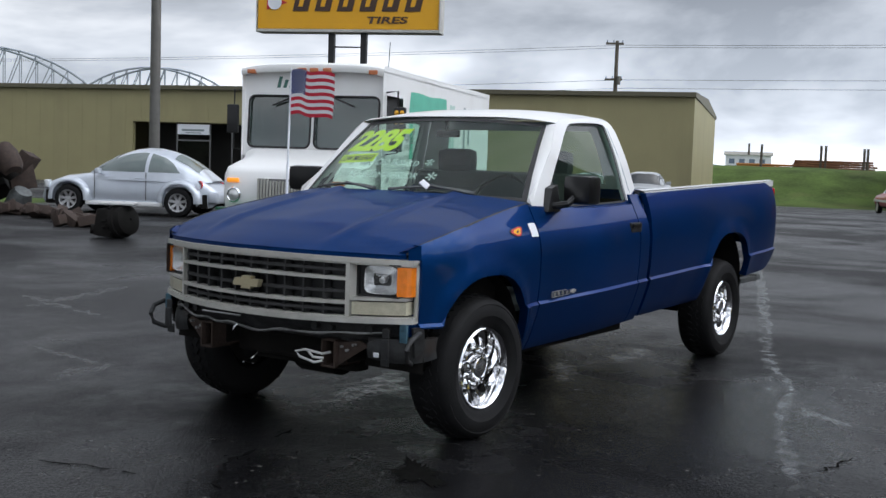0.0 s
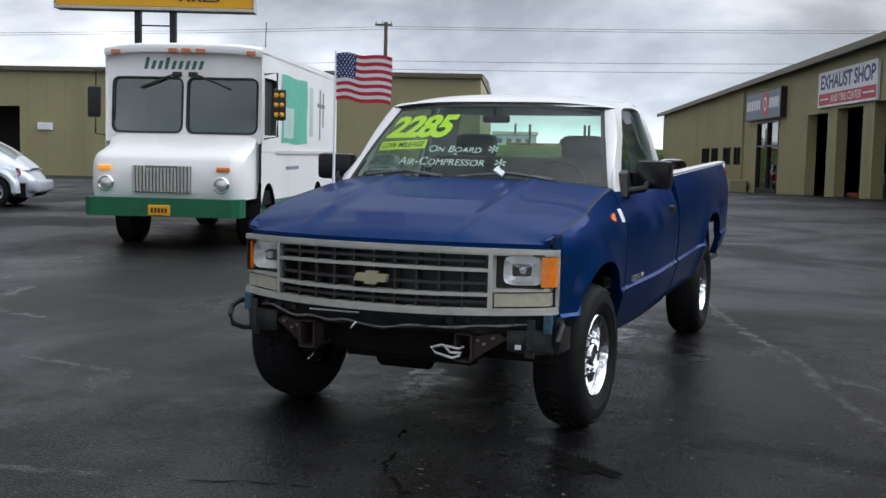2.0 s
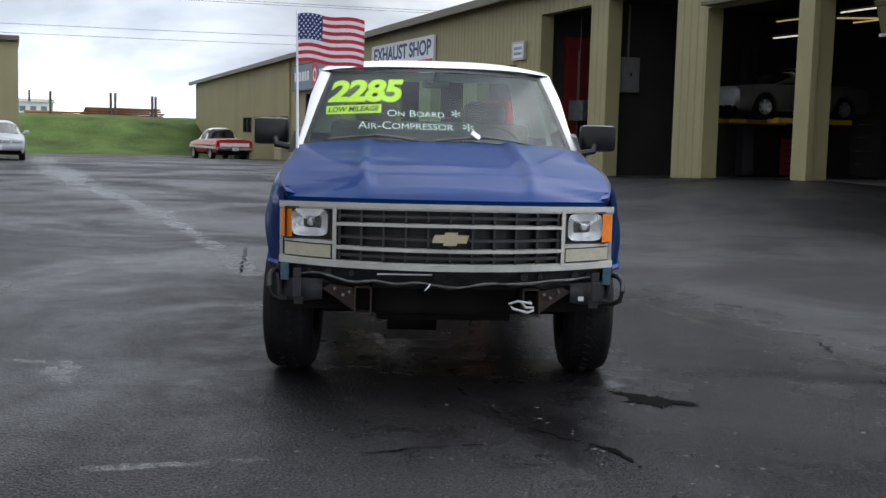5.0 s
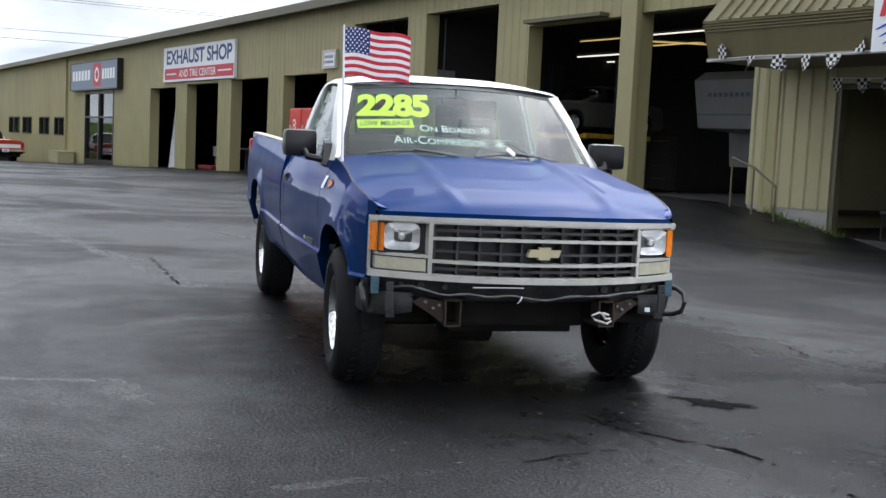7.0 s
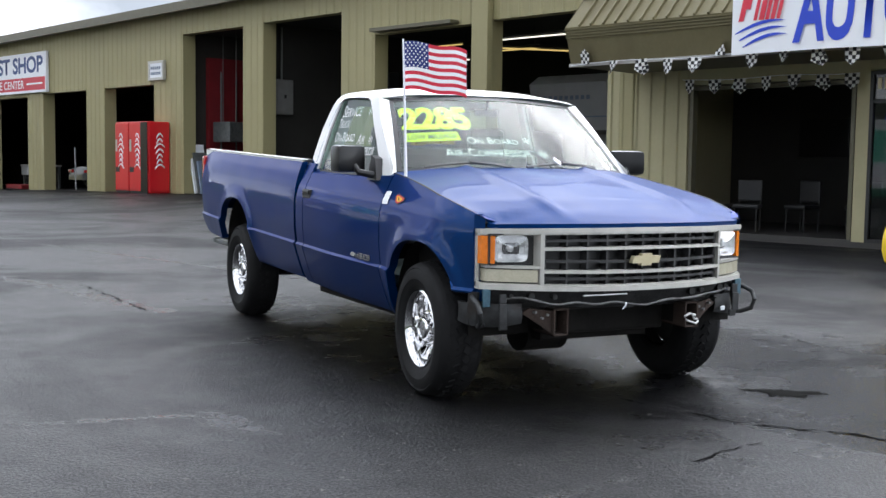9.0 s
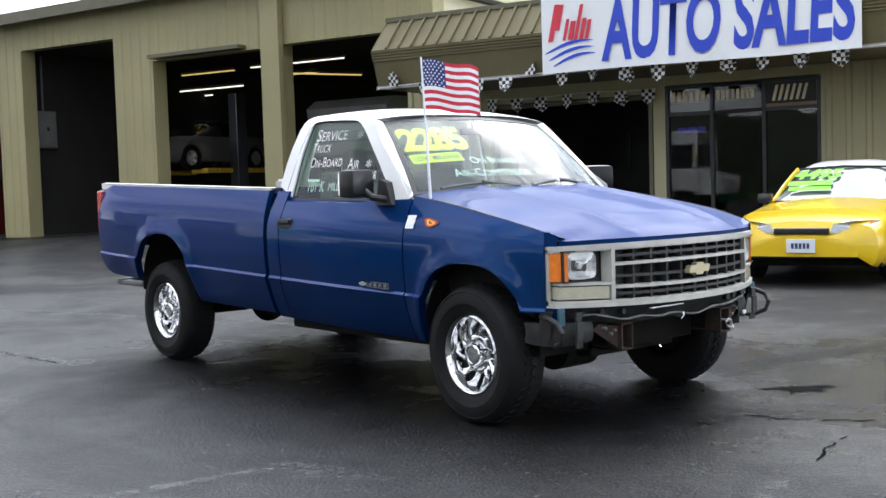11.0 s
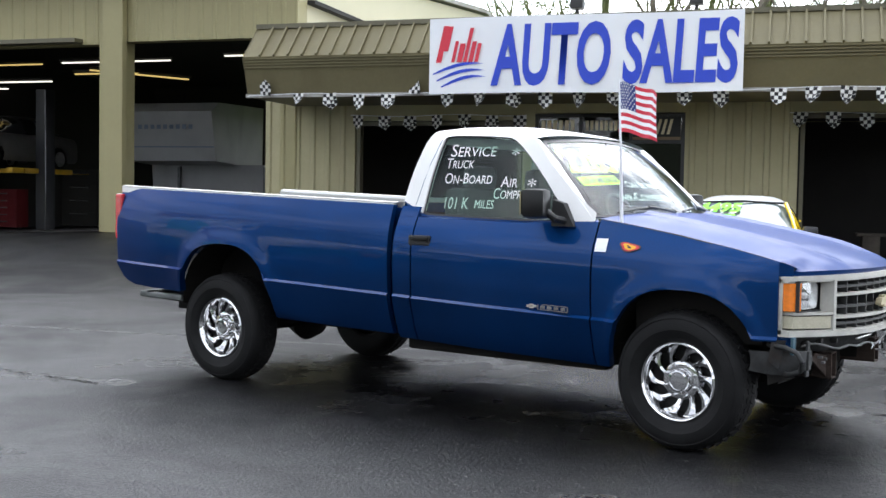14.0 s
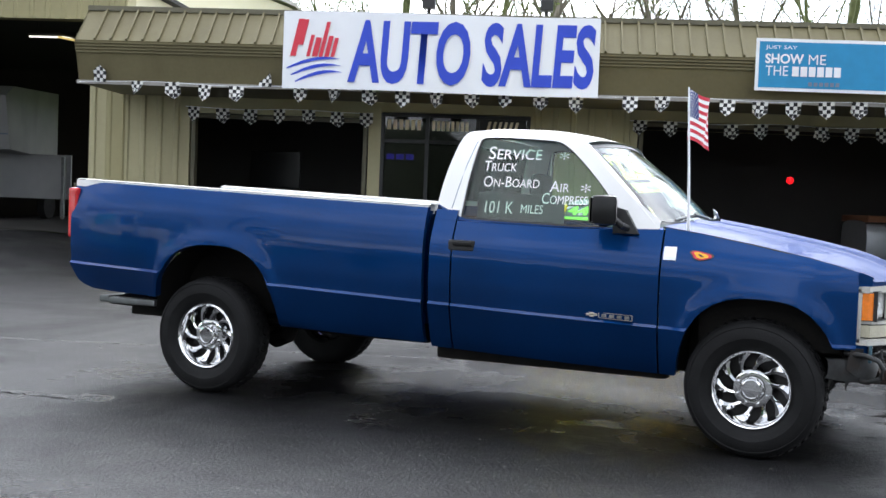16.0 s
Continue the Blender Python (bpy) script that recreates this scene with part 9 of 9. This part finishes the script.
chair(7.0, -14.0, 200)
chair(6.2, -14.6, 170)
chair(5.3, -15.2, 150)
bm = bm_new()
box(bm, -0.55, 0.55, -0.03, 0.03, 0, 0.8, 0.01)
tagged(link("wall_screen", bm, M_BLACKG, None, "", None, MB @ pose(7.2, -17.36, 1.45)), "dark framed picture on the office wall", "picture")
dk = empty("desk", MB @ pose(-2.2, -15.2, 0.026), "dark office desk behind the display window", "desk")
bm = bm_new()
box(bm, -0.9, 0.9, -0.4, 0.4, 0.70, 0.75, 0.008)
part("top", bm, M_WOODP, dk)
for x in (-0.8, 0.5):
    bm = bm_new()
    box(bm, x, x + 0.3, -0.36, 0.36, 0, 0.70, 0.008)
    part("pedestal", bm, M_WOODP, dk)
bm = bm_new()
for k in range(3):
    box(bm, -0.27 + 0.18 * k, -0.13 + 0.18 * k, 0, 0.02, 0, 0.10, 0.01)
tagged(link("neon_sign", bm, M_NEON, None, "", None, MB @ pose(4.0, -13.6, 2.02)), "small blue neon sign inside the glass", "neon sign")
bm = bm_new()
lathe(bm, [(0.001, -0.07), (0.06, -0.05), (0.075, 0), (0.06, 0.06), (0.001, 0.075)], 16)
tagged(link("red_lamp", bm, M_REDG, None, "", 60, MB @ pose(-3.5, -15.9, 1.96)), "glowing red lamp inside the office", "lamp")
# two floodlights on the office roof
for u in (3.42, 1.42):
    f = empty("floodlight", MB @ pose(u, -12.4, 4.22), "small dark floodlight on the office roof", "floodlight", "roof floodlights")
    bm = bm_new()
    cyl(bm, (0, 0, 0), (0, 0, 0.35), 0.03, n=8)
    part("stem", bm, M_BLACK, f)
    bm = bm_new()
    box(bm, -0.11, 0.11, -0.1, 0.12, 0.33, 0.52, 0.02)
    part("head", bm, M_BLACK, f)

# ---------------------------------------------------------------- far things
for k, (x, y, l, h, mm, ang) in enumerate(((-24.4, 101.5, 6.6, 0.95, M_LUMB, 14), (-30.4, 101.0, 5.8, 0.45, M_LUMB2, 14))):
    st = empty("lumber_stack", pose(x, y, 2.05, 0, 0, ang), "stack of brown poles on the grassy bank", "lumber stack", "lumber stacks on the bank")
    n = max(2, int(h / 0.22))
    for j in range(n):
        for i in range(4):
            bm = bm_new()
            o = rnd.uniform(-0.6, 0.6)
            cyl(bm, (-l / 2 + o, i * 0.26, 0.12 + j * 0.22), (l / 2 + o, i * 0.26, 0.12 + j * 0.22), 0.12, 0.10, 7)
            part("pole", bm, mm, st)
for x, y, h in ((-30.75, 99.9, 2.2), (-25.55, 101.2, 2.2), (-25.15, 101.3, 2.2), (-21.85, 102, 2.0), (-21.55, 102.1, 2.0), (-38.35, 118.5, 2.8)):
    bm = bm_new()
    cyl(bm, (0, 0, -0.5), (0, 0, h), 0.14, 0.12, 8)
    tagged(link("stake_post", bm, M_WOODP, None, "", None, pose(x, y, 2.1)), "dark upright stake post by the lumber", "post", "stake posts on the bank")
sh = empty("white_shed", pose(-38.3, 118.3, 1.9, 0, 0, 19), "low white shed beyond the bank", "shed")
bm = bm_new()
box(bm, -2.5, 2.5, 0, 4, -0.5, 1.7)
part("wall", bm, M_SIGNW, sh)
bm = bm_new()
prism(bm, [(-2.7, -0.2, 1.7), (-2.7, 2.0, 2.1), (-2.7, 4.2, 1.7)], (5.4, 0, 0))
part("roof", bm, M_ROOF, sh)
for k in range(4):
    bm = bm_new()
    box(bm, -2.1 + 1.1 * k, -1.5 + 1.1 * k, -0.02, 0.0, 0.7, 1.25)
    part("window", bm, M_SGREY, sh)


def truss(x0, y0, x1, y1, zb, zt, n, name_label):
    b = empty("truss_bridge", Matrix(), name_label, "bridge", "far bridge spans")
    p0, p1 = Vector((x0, y0, 0)), Vector((x1, y1, 0))
    bm = bm_new()
    tops, bots = [], []
    for i in range(n + 1):
        t = i / n
        q = p0.lerp(p1, t)
        tops.append(q + Vector((0, 0, zb + (zt - zb) * (1 - (2 * t - 1) ** 2) ** 0.8 + 2)))
        bots.append(q + Vector((0, 0, zb)))
    for dx in (0, 10):
        o = Vector((dx * 0.6, dx * 0.8, 0))
        tube(bm, [p + o for p in tops], 0.75, 4)
        tube(bm, [p + o for p in bots], 0.75, 4)
        for i in range(n):
            cyl(bm, bots[i] + o, tops[i] + o, 0.42, n=4, caps=False)
            cyl(bm, bots[i] + o, tops[i + 1] + o, 0.35, n=4, caps=False)
    part("span", bm, M_TRUSS, b)
    for q in (p0, p1):
        bm = bm_new()
        box(bm, q.x - 4, q.x + 4, q.y - 4, q.y + 12, -8, zb - 0.5)
        part("pier", bm, M_TRUSS, b)


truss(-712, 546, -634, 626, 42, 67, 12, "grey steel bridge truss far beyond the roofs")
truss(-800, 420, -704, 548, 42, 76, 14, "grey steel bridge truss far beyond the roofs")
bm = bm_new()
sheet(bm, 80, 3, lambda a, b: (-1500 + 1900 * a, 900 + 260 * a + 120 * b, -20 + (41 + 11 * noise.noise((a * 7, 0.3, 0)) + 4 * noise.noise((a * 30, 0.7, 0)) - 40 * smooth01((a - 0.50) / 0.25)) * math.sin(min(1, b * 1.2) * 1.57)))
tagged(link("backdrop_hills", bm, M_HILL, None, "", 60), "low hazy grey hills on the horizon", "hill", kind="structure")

# ---------------------------------------------------------------- trees behind the office


def tree_meshes(seed, h, moss):
    r_ = random.Random(seed)
    wood, tips = bm_new(), []

    def grow(p, d, l, r, depth):
        pts, rr = [p], [r]
        q = p.copy()
        dd = d.copy()
        n = 4 if depth < 2 else 3
        for i in range(n):
            dd = (dd + Vector((r_.uniform(-0.16, 0.16), r_.uniform(-0.16, 0.16), r_.uniform(-0.03, 0.10)))).normalized()
            q = q + dd * l / n
            pts.append(q.copy())
            rr.append(max(0.006, r * (1 - 0.62 * (i + 1) / n)))
        tube(wood, pts, rr, 7 if depth == 0 else (5 if depth < 2 else 3))
        if depth >= 4:
            tips.append(q)
            return
        for k in range(r_.randint(3, 4) if depth else 8):
            t = r_.uniform(0.35, 1.0) if depth else 0.28 + 0.72 * (k + 0.5) / 8
            i = min(len(pts) - 2, int(t * (len(pts) - 1)))
            f = t * (len(pts) - 1) - i
            o = pts[i].lerp(pts[i + 1], f)
            an = r_.uniform(0, 6.28)
            sd = Vector((math.cos(an), math.sin(an), r_.uniform(0.35, 1.0))).normalized()
            nd = (dd * 0.55 + sd * 0.75).normalized()
            grow(o, nd, l * r_.uniform(0.36, 0.55), max(0.008, rr[i] * 0.5), depth + 1)

    grow(Vector((0, 0, -0.3)), Vector((r_.uniform(-0.05, 0.05), r_.uniform(-0.05, 0.05), 1)), h, 0.018 * h + 0.02, 0)
    leaf = bm_new()
    for p in tips:
        for k in range(3 if moss else 2):
            c = p + Vector((r_.uniform(-0.3, 0.3), r_.uniform(-0.3, 0.3), r_.uniform(-0.3, 0.3)))
            a = Vector((r_.uniform(-1, 1), r_.uniform(-1, 1), r_.uniform(-1, 1))).normalized() * 0.07
            b = Vector((r_.uniform(-1, 1), r_.uniform(-1, 1), r_.uniform(-1, 1))).normalized() * 0.05
            leaf.faces.new([leaf.verts.new(c + v) for v in (a, b, -a, -b)])
    a = link("trunk", wood, M_MOSS if moss else M_BARK, None, "", 50)
    b = link("crown", leaf, M_LEAF)
    ma, mb = a.data, b.data
    bpy.data.objects.remove(a)
    bpy.data.objects.remove(b)
    return ma, mb


KINDS = [tree_meshes(11, 9.5, False), tree_meshes(23, 11.0, True), tree_meshes(31, 10.0, False), tree_meshes(47, 12.0, True)]
for k in range(34):
    u = 14.5 - 1.15 * k + rnd.uniform(-0.7, 0.7)
    v = -30 - rnd.uniform(0, 16) - (4 if u > 8 else 0)
    if u > 7.5:
        v -= 12
    t = empty("tree", MB @ pose(u, v, -0.6, 0, 0, rnd.uniform(0, 360)) @ Matrix.Scale(rnd.uniform(0.8, 1.15), 4), "bare spring tree with thin twigs and first leaves" if k % 2 == 0 else "mossy bare tree with thin twigs and first leaves", "tree", "trees behind the office")
    for nm, me in zip(("trunk", "crown"), KINDS[k % 4]):
        ob = new(nm, me)
        ob.parent = t


# ---------------------------------------------------------------- marks on the asphalt


def crack(pts, w, seed):
    r_ = random.Random(seed)
    bm = bm_new()
    full = []
    for (ax, ay), (bx, by) in zip(pts, pts[1:]):
        n = max(2, int(math.hypot(bx - ax, by - ay) / 0.05))
        for i in range(n):
            t = i / n
            full.append((ax + (bx - ax) * t + r_.uniform(-0.024, 0.024), ay + (by - ay) * t + r_.uniform(-0.018, 0.018)))
    prev = None
    for i, (x, y) in enumerate(full):
        j = min(i + 1, len(full) - 1)
        k = max(i - 1, 0)
        d = Vector((full[j][0] - full[k][0], full[j][1] - full[k][1], 0)).normalized()
        nn = Vector((-d.y, d.x, 0)) * w * 0.6 * (1.0 + 0.9 * noise.noise((i * 0.23, seed, 5))) * r_.uniform(0.2, 1.9) * (1 if 1 < i < len(full) - 2 else 0.1)
        z = ground_world(x, y) + 0.004
        cur = (bm.verts.new((x + nn.x, y + nn.y, z)), bm.verts.new((x - nn.x, y - nn.y, z)))
        gap = noise.noise((i * 0.11, seed * 3.7, 0)) > 0.02 or r_.random() < 0.15
        if prev and not gap:
            bm.faces.new((prev[0], cur[0], cur[1], prev[1]))
        prev = cur
    for x, y in full[::2]:
        if r_.random() < 0.2:
            continue
        dx, dy, q = r_.gauss(0, w * 2.0), r_.gauss(0, w * 2.0), r_.uniform(0.2, 0.9) * w
        z = ground_world(x + dx, y + dy) + 0.004
        bm.faces.new([bm.verts.new((x + dx + q * math.cos(k_ * 1.05) * r_.uniform(0.5, 1.6), y + dy + q * math.sin(k_ * 1.05) * r_.uniform(0.5, 1.6), z)) for k_ in range(6)])
    tagged(link("asphalt_crack", bm, M_CRACK), "dark open crack in the asphalt", "crack", kind="structure")


for k, (pts, w) in enumerate((([(0.05, -0.45), (0.18, -0.85), (0.25, -1.18), (0.45, -1.39), (0.62, -1.57), (0.68, -2.0), (0.85, -2.5), (1.25, -3.2)], 0.013),
                              ([(2.66, 2.3), (2.58, 1.85), (2.49, 1.1), (2.39, 0.46), (2.30, 0.08), (2.36, -0.5)], 0.008),
                              ([(-1.75, 6.2), (-1.57, 4.44), (-1.55, 4.17), (-1.52, 3.87), (-1.38, 3.51)], 0.010),
                              ([(-1.07, -1.88), (-0.88, -1.80), (-0.42, -1.66), (-0.05, -1.55), (0.4, -1.45)], 0.007),
                              ([(3.36, 1.81), (3.52, 2.02), (3.75, 2.24)], 0.012))):
    crack(pts, w, k + 3)


def patch(name, x, y, rx, ry, ang, mm, label, lift=0.003, seed=1, rough=0.35):
    r_ = random.Random(seed)
    bm = bm_new()
    ctr = bm.verts.new((0, 0, 0))
    n = 110
    ph = [r_.uniform(0, 6.28) for _ in range(4)]
    ring = []
    for i in range(n):
        a = 2 * math.pi * i / n
        k = 1 + rough * (0.5 * math.sin(3 * a + ph[0]) + 0.3 * math.sin(5 * a + ph[1]) + 0.25 * math.sin(9 * a + ph[2]) + 0.2 * math.sin(15 * a + ph[3]) + 0.35 * math.sin(31 * a + ph[1])) + r_.uniform(-0.16, 0.16)
        ring.append(bm.verts.new((rx * k * math.cos(a), ry * k * math.sin(a), 0)))
    for i in range(n):
        bm.faces.new((ctr, ring[i], ring[(i + 1) % n]))
    tagged(link(name, bm, mm, None, "", None, pose(x, y, ground_world(x, y) + lift, 0, 0, ang)), label, name.replace("_", " "), kind="structure")


patch("oil_stain", 1.0, -0.73, 0.17, 0.09, -38, M_OIL, "dark oily stain on the asphalt", seed=2, rough=0.5)

# ---------------------------------------------------------------- entrance of the long building
bm = bm_new()
box(bm, U_F + 0.10, U_F + 0.22, 28.98, 31.06, 2.66, 3.27, 0.02)
es = tagged(link("entrance_sign", bm, M_SIGNW, None, "", None, MBF), "white weathered sign board over a dark entrance", "sign")
bm = bm_new()
box(bm, U_F + 0.085, U_F + 0.10, 29.3, 30.75, 2.86, 2.98)
box(bm, U_F + 0.085, U_F + 0.10, 29.5, 30.5, 2.74, 2.79)
part("bars", bm, M_SNAVYP, es, "faded grey print")
fd = empty("glass_door", MBF, "glass door in a grey aluminium frame, dark entrance", "door")
for v in (27.50, 28.92, 31.10):
    bm = bm_new()
    box(bm, U_F + 0.14, U_F + 0.22, v - 0.035, v + 0.035, -0.45, 3.30)
    part("post", bm, M_SASH, fd)
bm = bm_new()
box(bm, U_F + 0.14, U_F + 0.22, 28.96, 31.06, 2.28, 2.36)
part("rail", bm, M_SASH, fd)
bm = bm_new()
box(bm, U_F + 0.16, U_F + 0.20, 28.96, 31.06, -0.45, 2.28)
part("pane", bm, M_GLASS_D, fd)
wl_ = empty("wall_vent", MBF @ pose(U_F - 0.06, 24.75, 2.28), "small white vent hood on the tan wall", "vent")
bm = bm_new()
box(bm, -0.10, 0.06, -0.42, 0.42, -0.20, 0.20, 0.05)
part("hood", bm, M_SIGNW, wl_)
# bins along the shop wall
for k, (u, du, h, mm) in enumerate(((72.6, 0.5, 0.95, M_CONC), (71.2, 0.7, 1.15, M_POLE), (69.4, 0.4, 0.7, M_BLACK), (56.2, 0.9, 0.6, M_WALL2))):
    bm = bm_new()
    box(bm, -du, du, -0.45, 0.45, 0, h, 0.05)
    bn = tagged(link("storage_bin", bm, mm, None, "", None, MB @ pose(u, -12.4, ground_z(u, -12.4))), "weathered grey bin against the shop wall", "bin", "bins along the shop wall")
    bm = bm_new()
    box(bm, -du - 0.03, du + 0.03, -0.48, 0.48, h, h + 0.06, 0.02)
    part("lid", bm, mm, bn)
# old white and brown pickup in the office bay
ob_ = empty("pickup_truck", MB @ pose(-6.75, -15.8, 0.03, 0, 0, 90), "old white pickup with a brown top band inside the bay", "truck")
car_body(ob_, M_SILV2, [(-2.0, 1.16, 0.90), (2.4, 1.16, 0.90), (2.5, 1.0, 0.88)], [(0.9, 0.42, 0.78)], 0.42)
bm = bm_new()
box(bm, -0.93, 0.93, -2.0, 2.45, 1.17, 1.30, 0.02)
part("rail_band", bm, M_LUMB, ob_, "brown band along the bed rail")
for sgn in (1, -1):
    plain_wheel(ob_, sgn * 0.90, 0.9, 0.36, 0.36, 0.22, sgn, 6)

# things standing in the low bays
def low_bay_car(u, v):
    c = empty("sedan", MB @ pose(u, v, fl(u), 0, 0, 180), "dark car with red lamps standing in a low bay", "car")
    car_body(c, M_DARKC, [(-0.95, 0.55, 0.8), (-0.85, 0.78, 0.88), (0.5, 0.90, 0.92), (2.7, 0.92, 0.92), (3.5, 0.88, 0.88), (3.6, 0.6, 0.8)], [(0, 0.38, 0.68), (2.7, 0.38, 0.68)], 0.22)
    greenhouse(c, M_DARKC, M_DARKC, [(0.4, 0.92), (1.0, 1.28), (1.4, 1.40), (2.3, 1.40), (3.1, 0.93)], [(0.4, 0.74), (1.4, 0.78), (3.1, 0.74)], lambda y: 0.90, 1.2, 2.5, [1.3, 2.0])
    for sgn in (1, -1):
        plain_wheel(c, sgn * 0.9, 0, 0.32, 0.31, 0.2, sgn, 6)
        plain_wheel(c, sgn * 0.9, 2.7, 0.32, 0.31, 0.2, sgn, 6)
    lamps(c, 0.62, -0.93, 0.66, 0.16, 0.06, M_REDL, "lamp")


low_bay_car(34.6, -15.2)
wb = empty("workbench", MB @ pose(38.7, -14.7, fl(38)), "workbench with a pale top inside a low bay", "workbench")
bm = bm_new()
box(bm, -1.1, 1.1, -0.35, 0.35, 0.86, 0.93, 0.01)
part("top", bm, M_CONC, wb, "pale worn top")
bm = bm_new()
box(bm, -1.08, 1.08, 0.28, 0.32, 0.52, 0.86)
part("apron", bm, M_TRAIL, wb)
for x in (-1.0, 1.0):
    for y in (-0.28, 0.22):
        bm = bm_new()
        box(bm, x - 0.04, x + 0.04, y - 0.04, y + 0.04, 0, 0.86)
        part("leg", bm, M_STEEL, wb)
bm = bm_new()
box(bm, -0.7, 0.7, -0.35, 0.35, 0, 0.16, 0.03)
tagged(link("floor_jack", bm, M_RED_W, None, "", None, MB @ pose(38.4, -13.8, fl(38))), "low red floor jack in the bay", "floor jack")
for u, v, h, tilt in ((37.9, -13.9, 1.75, 3), (33.9, -13.8, 1.5, 2), (30.0, -13.7, 1.7, -9)):
    bm = bm_new()
    cyl(bm, (0, 0, 0), (0, 0, h), 0.025, n=8)
    pl = tagged(link("leaning_pole", bm, M_TRAIL, None, "", None, MB @ pose(u, v, fl(u), 0, tilt, 0)), "pale pole leaning inside the bay", "pole", "poles in the bays")
bm = bm_new()
lathe(bm, [(0.001, 0), (0.28, 0), (0.30, 0.3), (0.24, 0.6), (0.10, 0.75), (0.001, 0.78)], 14)
tagged(link("white_sack", bm, M_TRAIL, None, "", 60, MB @ pose(29.3, -13.9, fl(29))), "white filled sack standing in the bay", "sack")
bm = bm_new()
box(bm, -0.45, 0.45, -0.3, 0.3, -0.3, 0.3, 0.03)
ht = tagged(link("unit_heater", bm, M_STEEL, None, "", None, MB @ pose(24.75, -14.25, 2.05)), "grey unit heater hanging by the red wall", "heater")
for x in (-0.35, 0.35):
    bm = bm_new()
    cyl(bm, (x, 0, 0.28), (x, 0, 3.0), 0.012, n=6)
    part("hanger_rod", bm, M_STEEL, ht)
for v in (-14.35, -14.9):
    bm = bm_new()
    cyl(bm, (0, 0, 0.4), (0, 0, 3.7), 0.025, n=8)
    tagged(link("conduit", bm, M_STEEL, None, "", None, MB @ pose(25.36, v, fl(25))), "thin grey conduit on the red wall", "conduit", "conduits on the red wall")
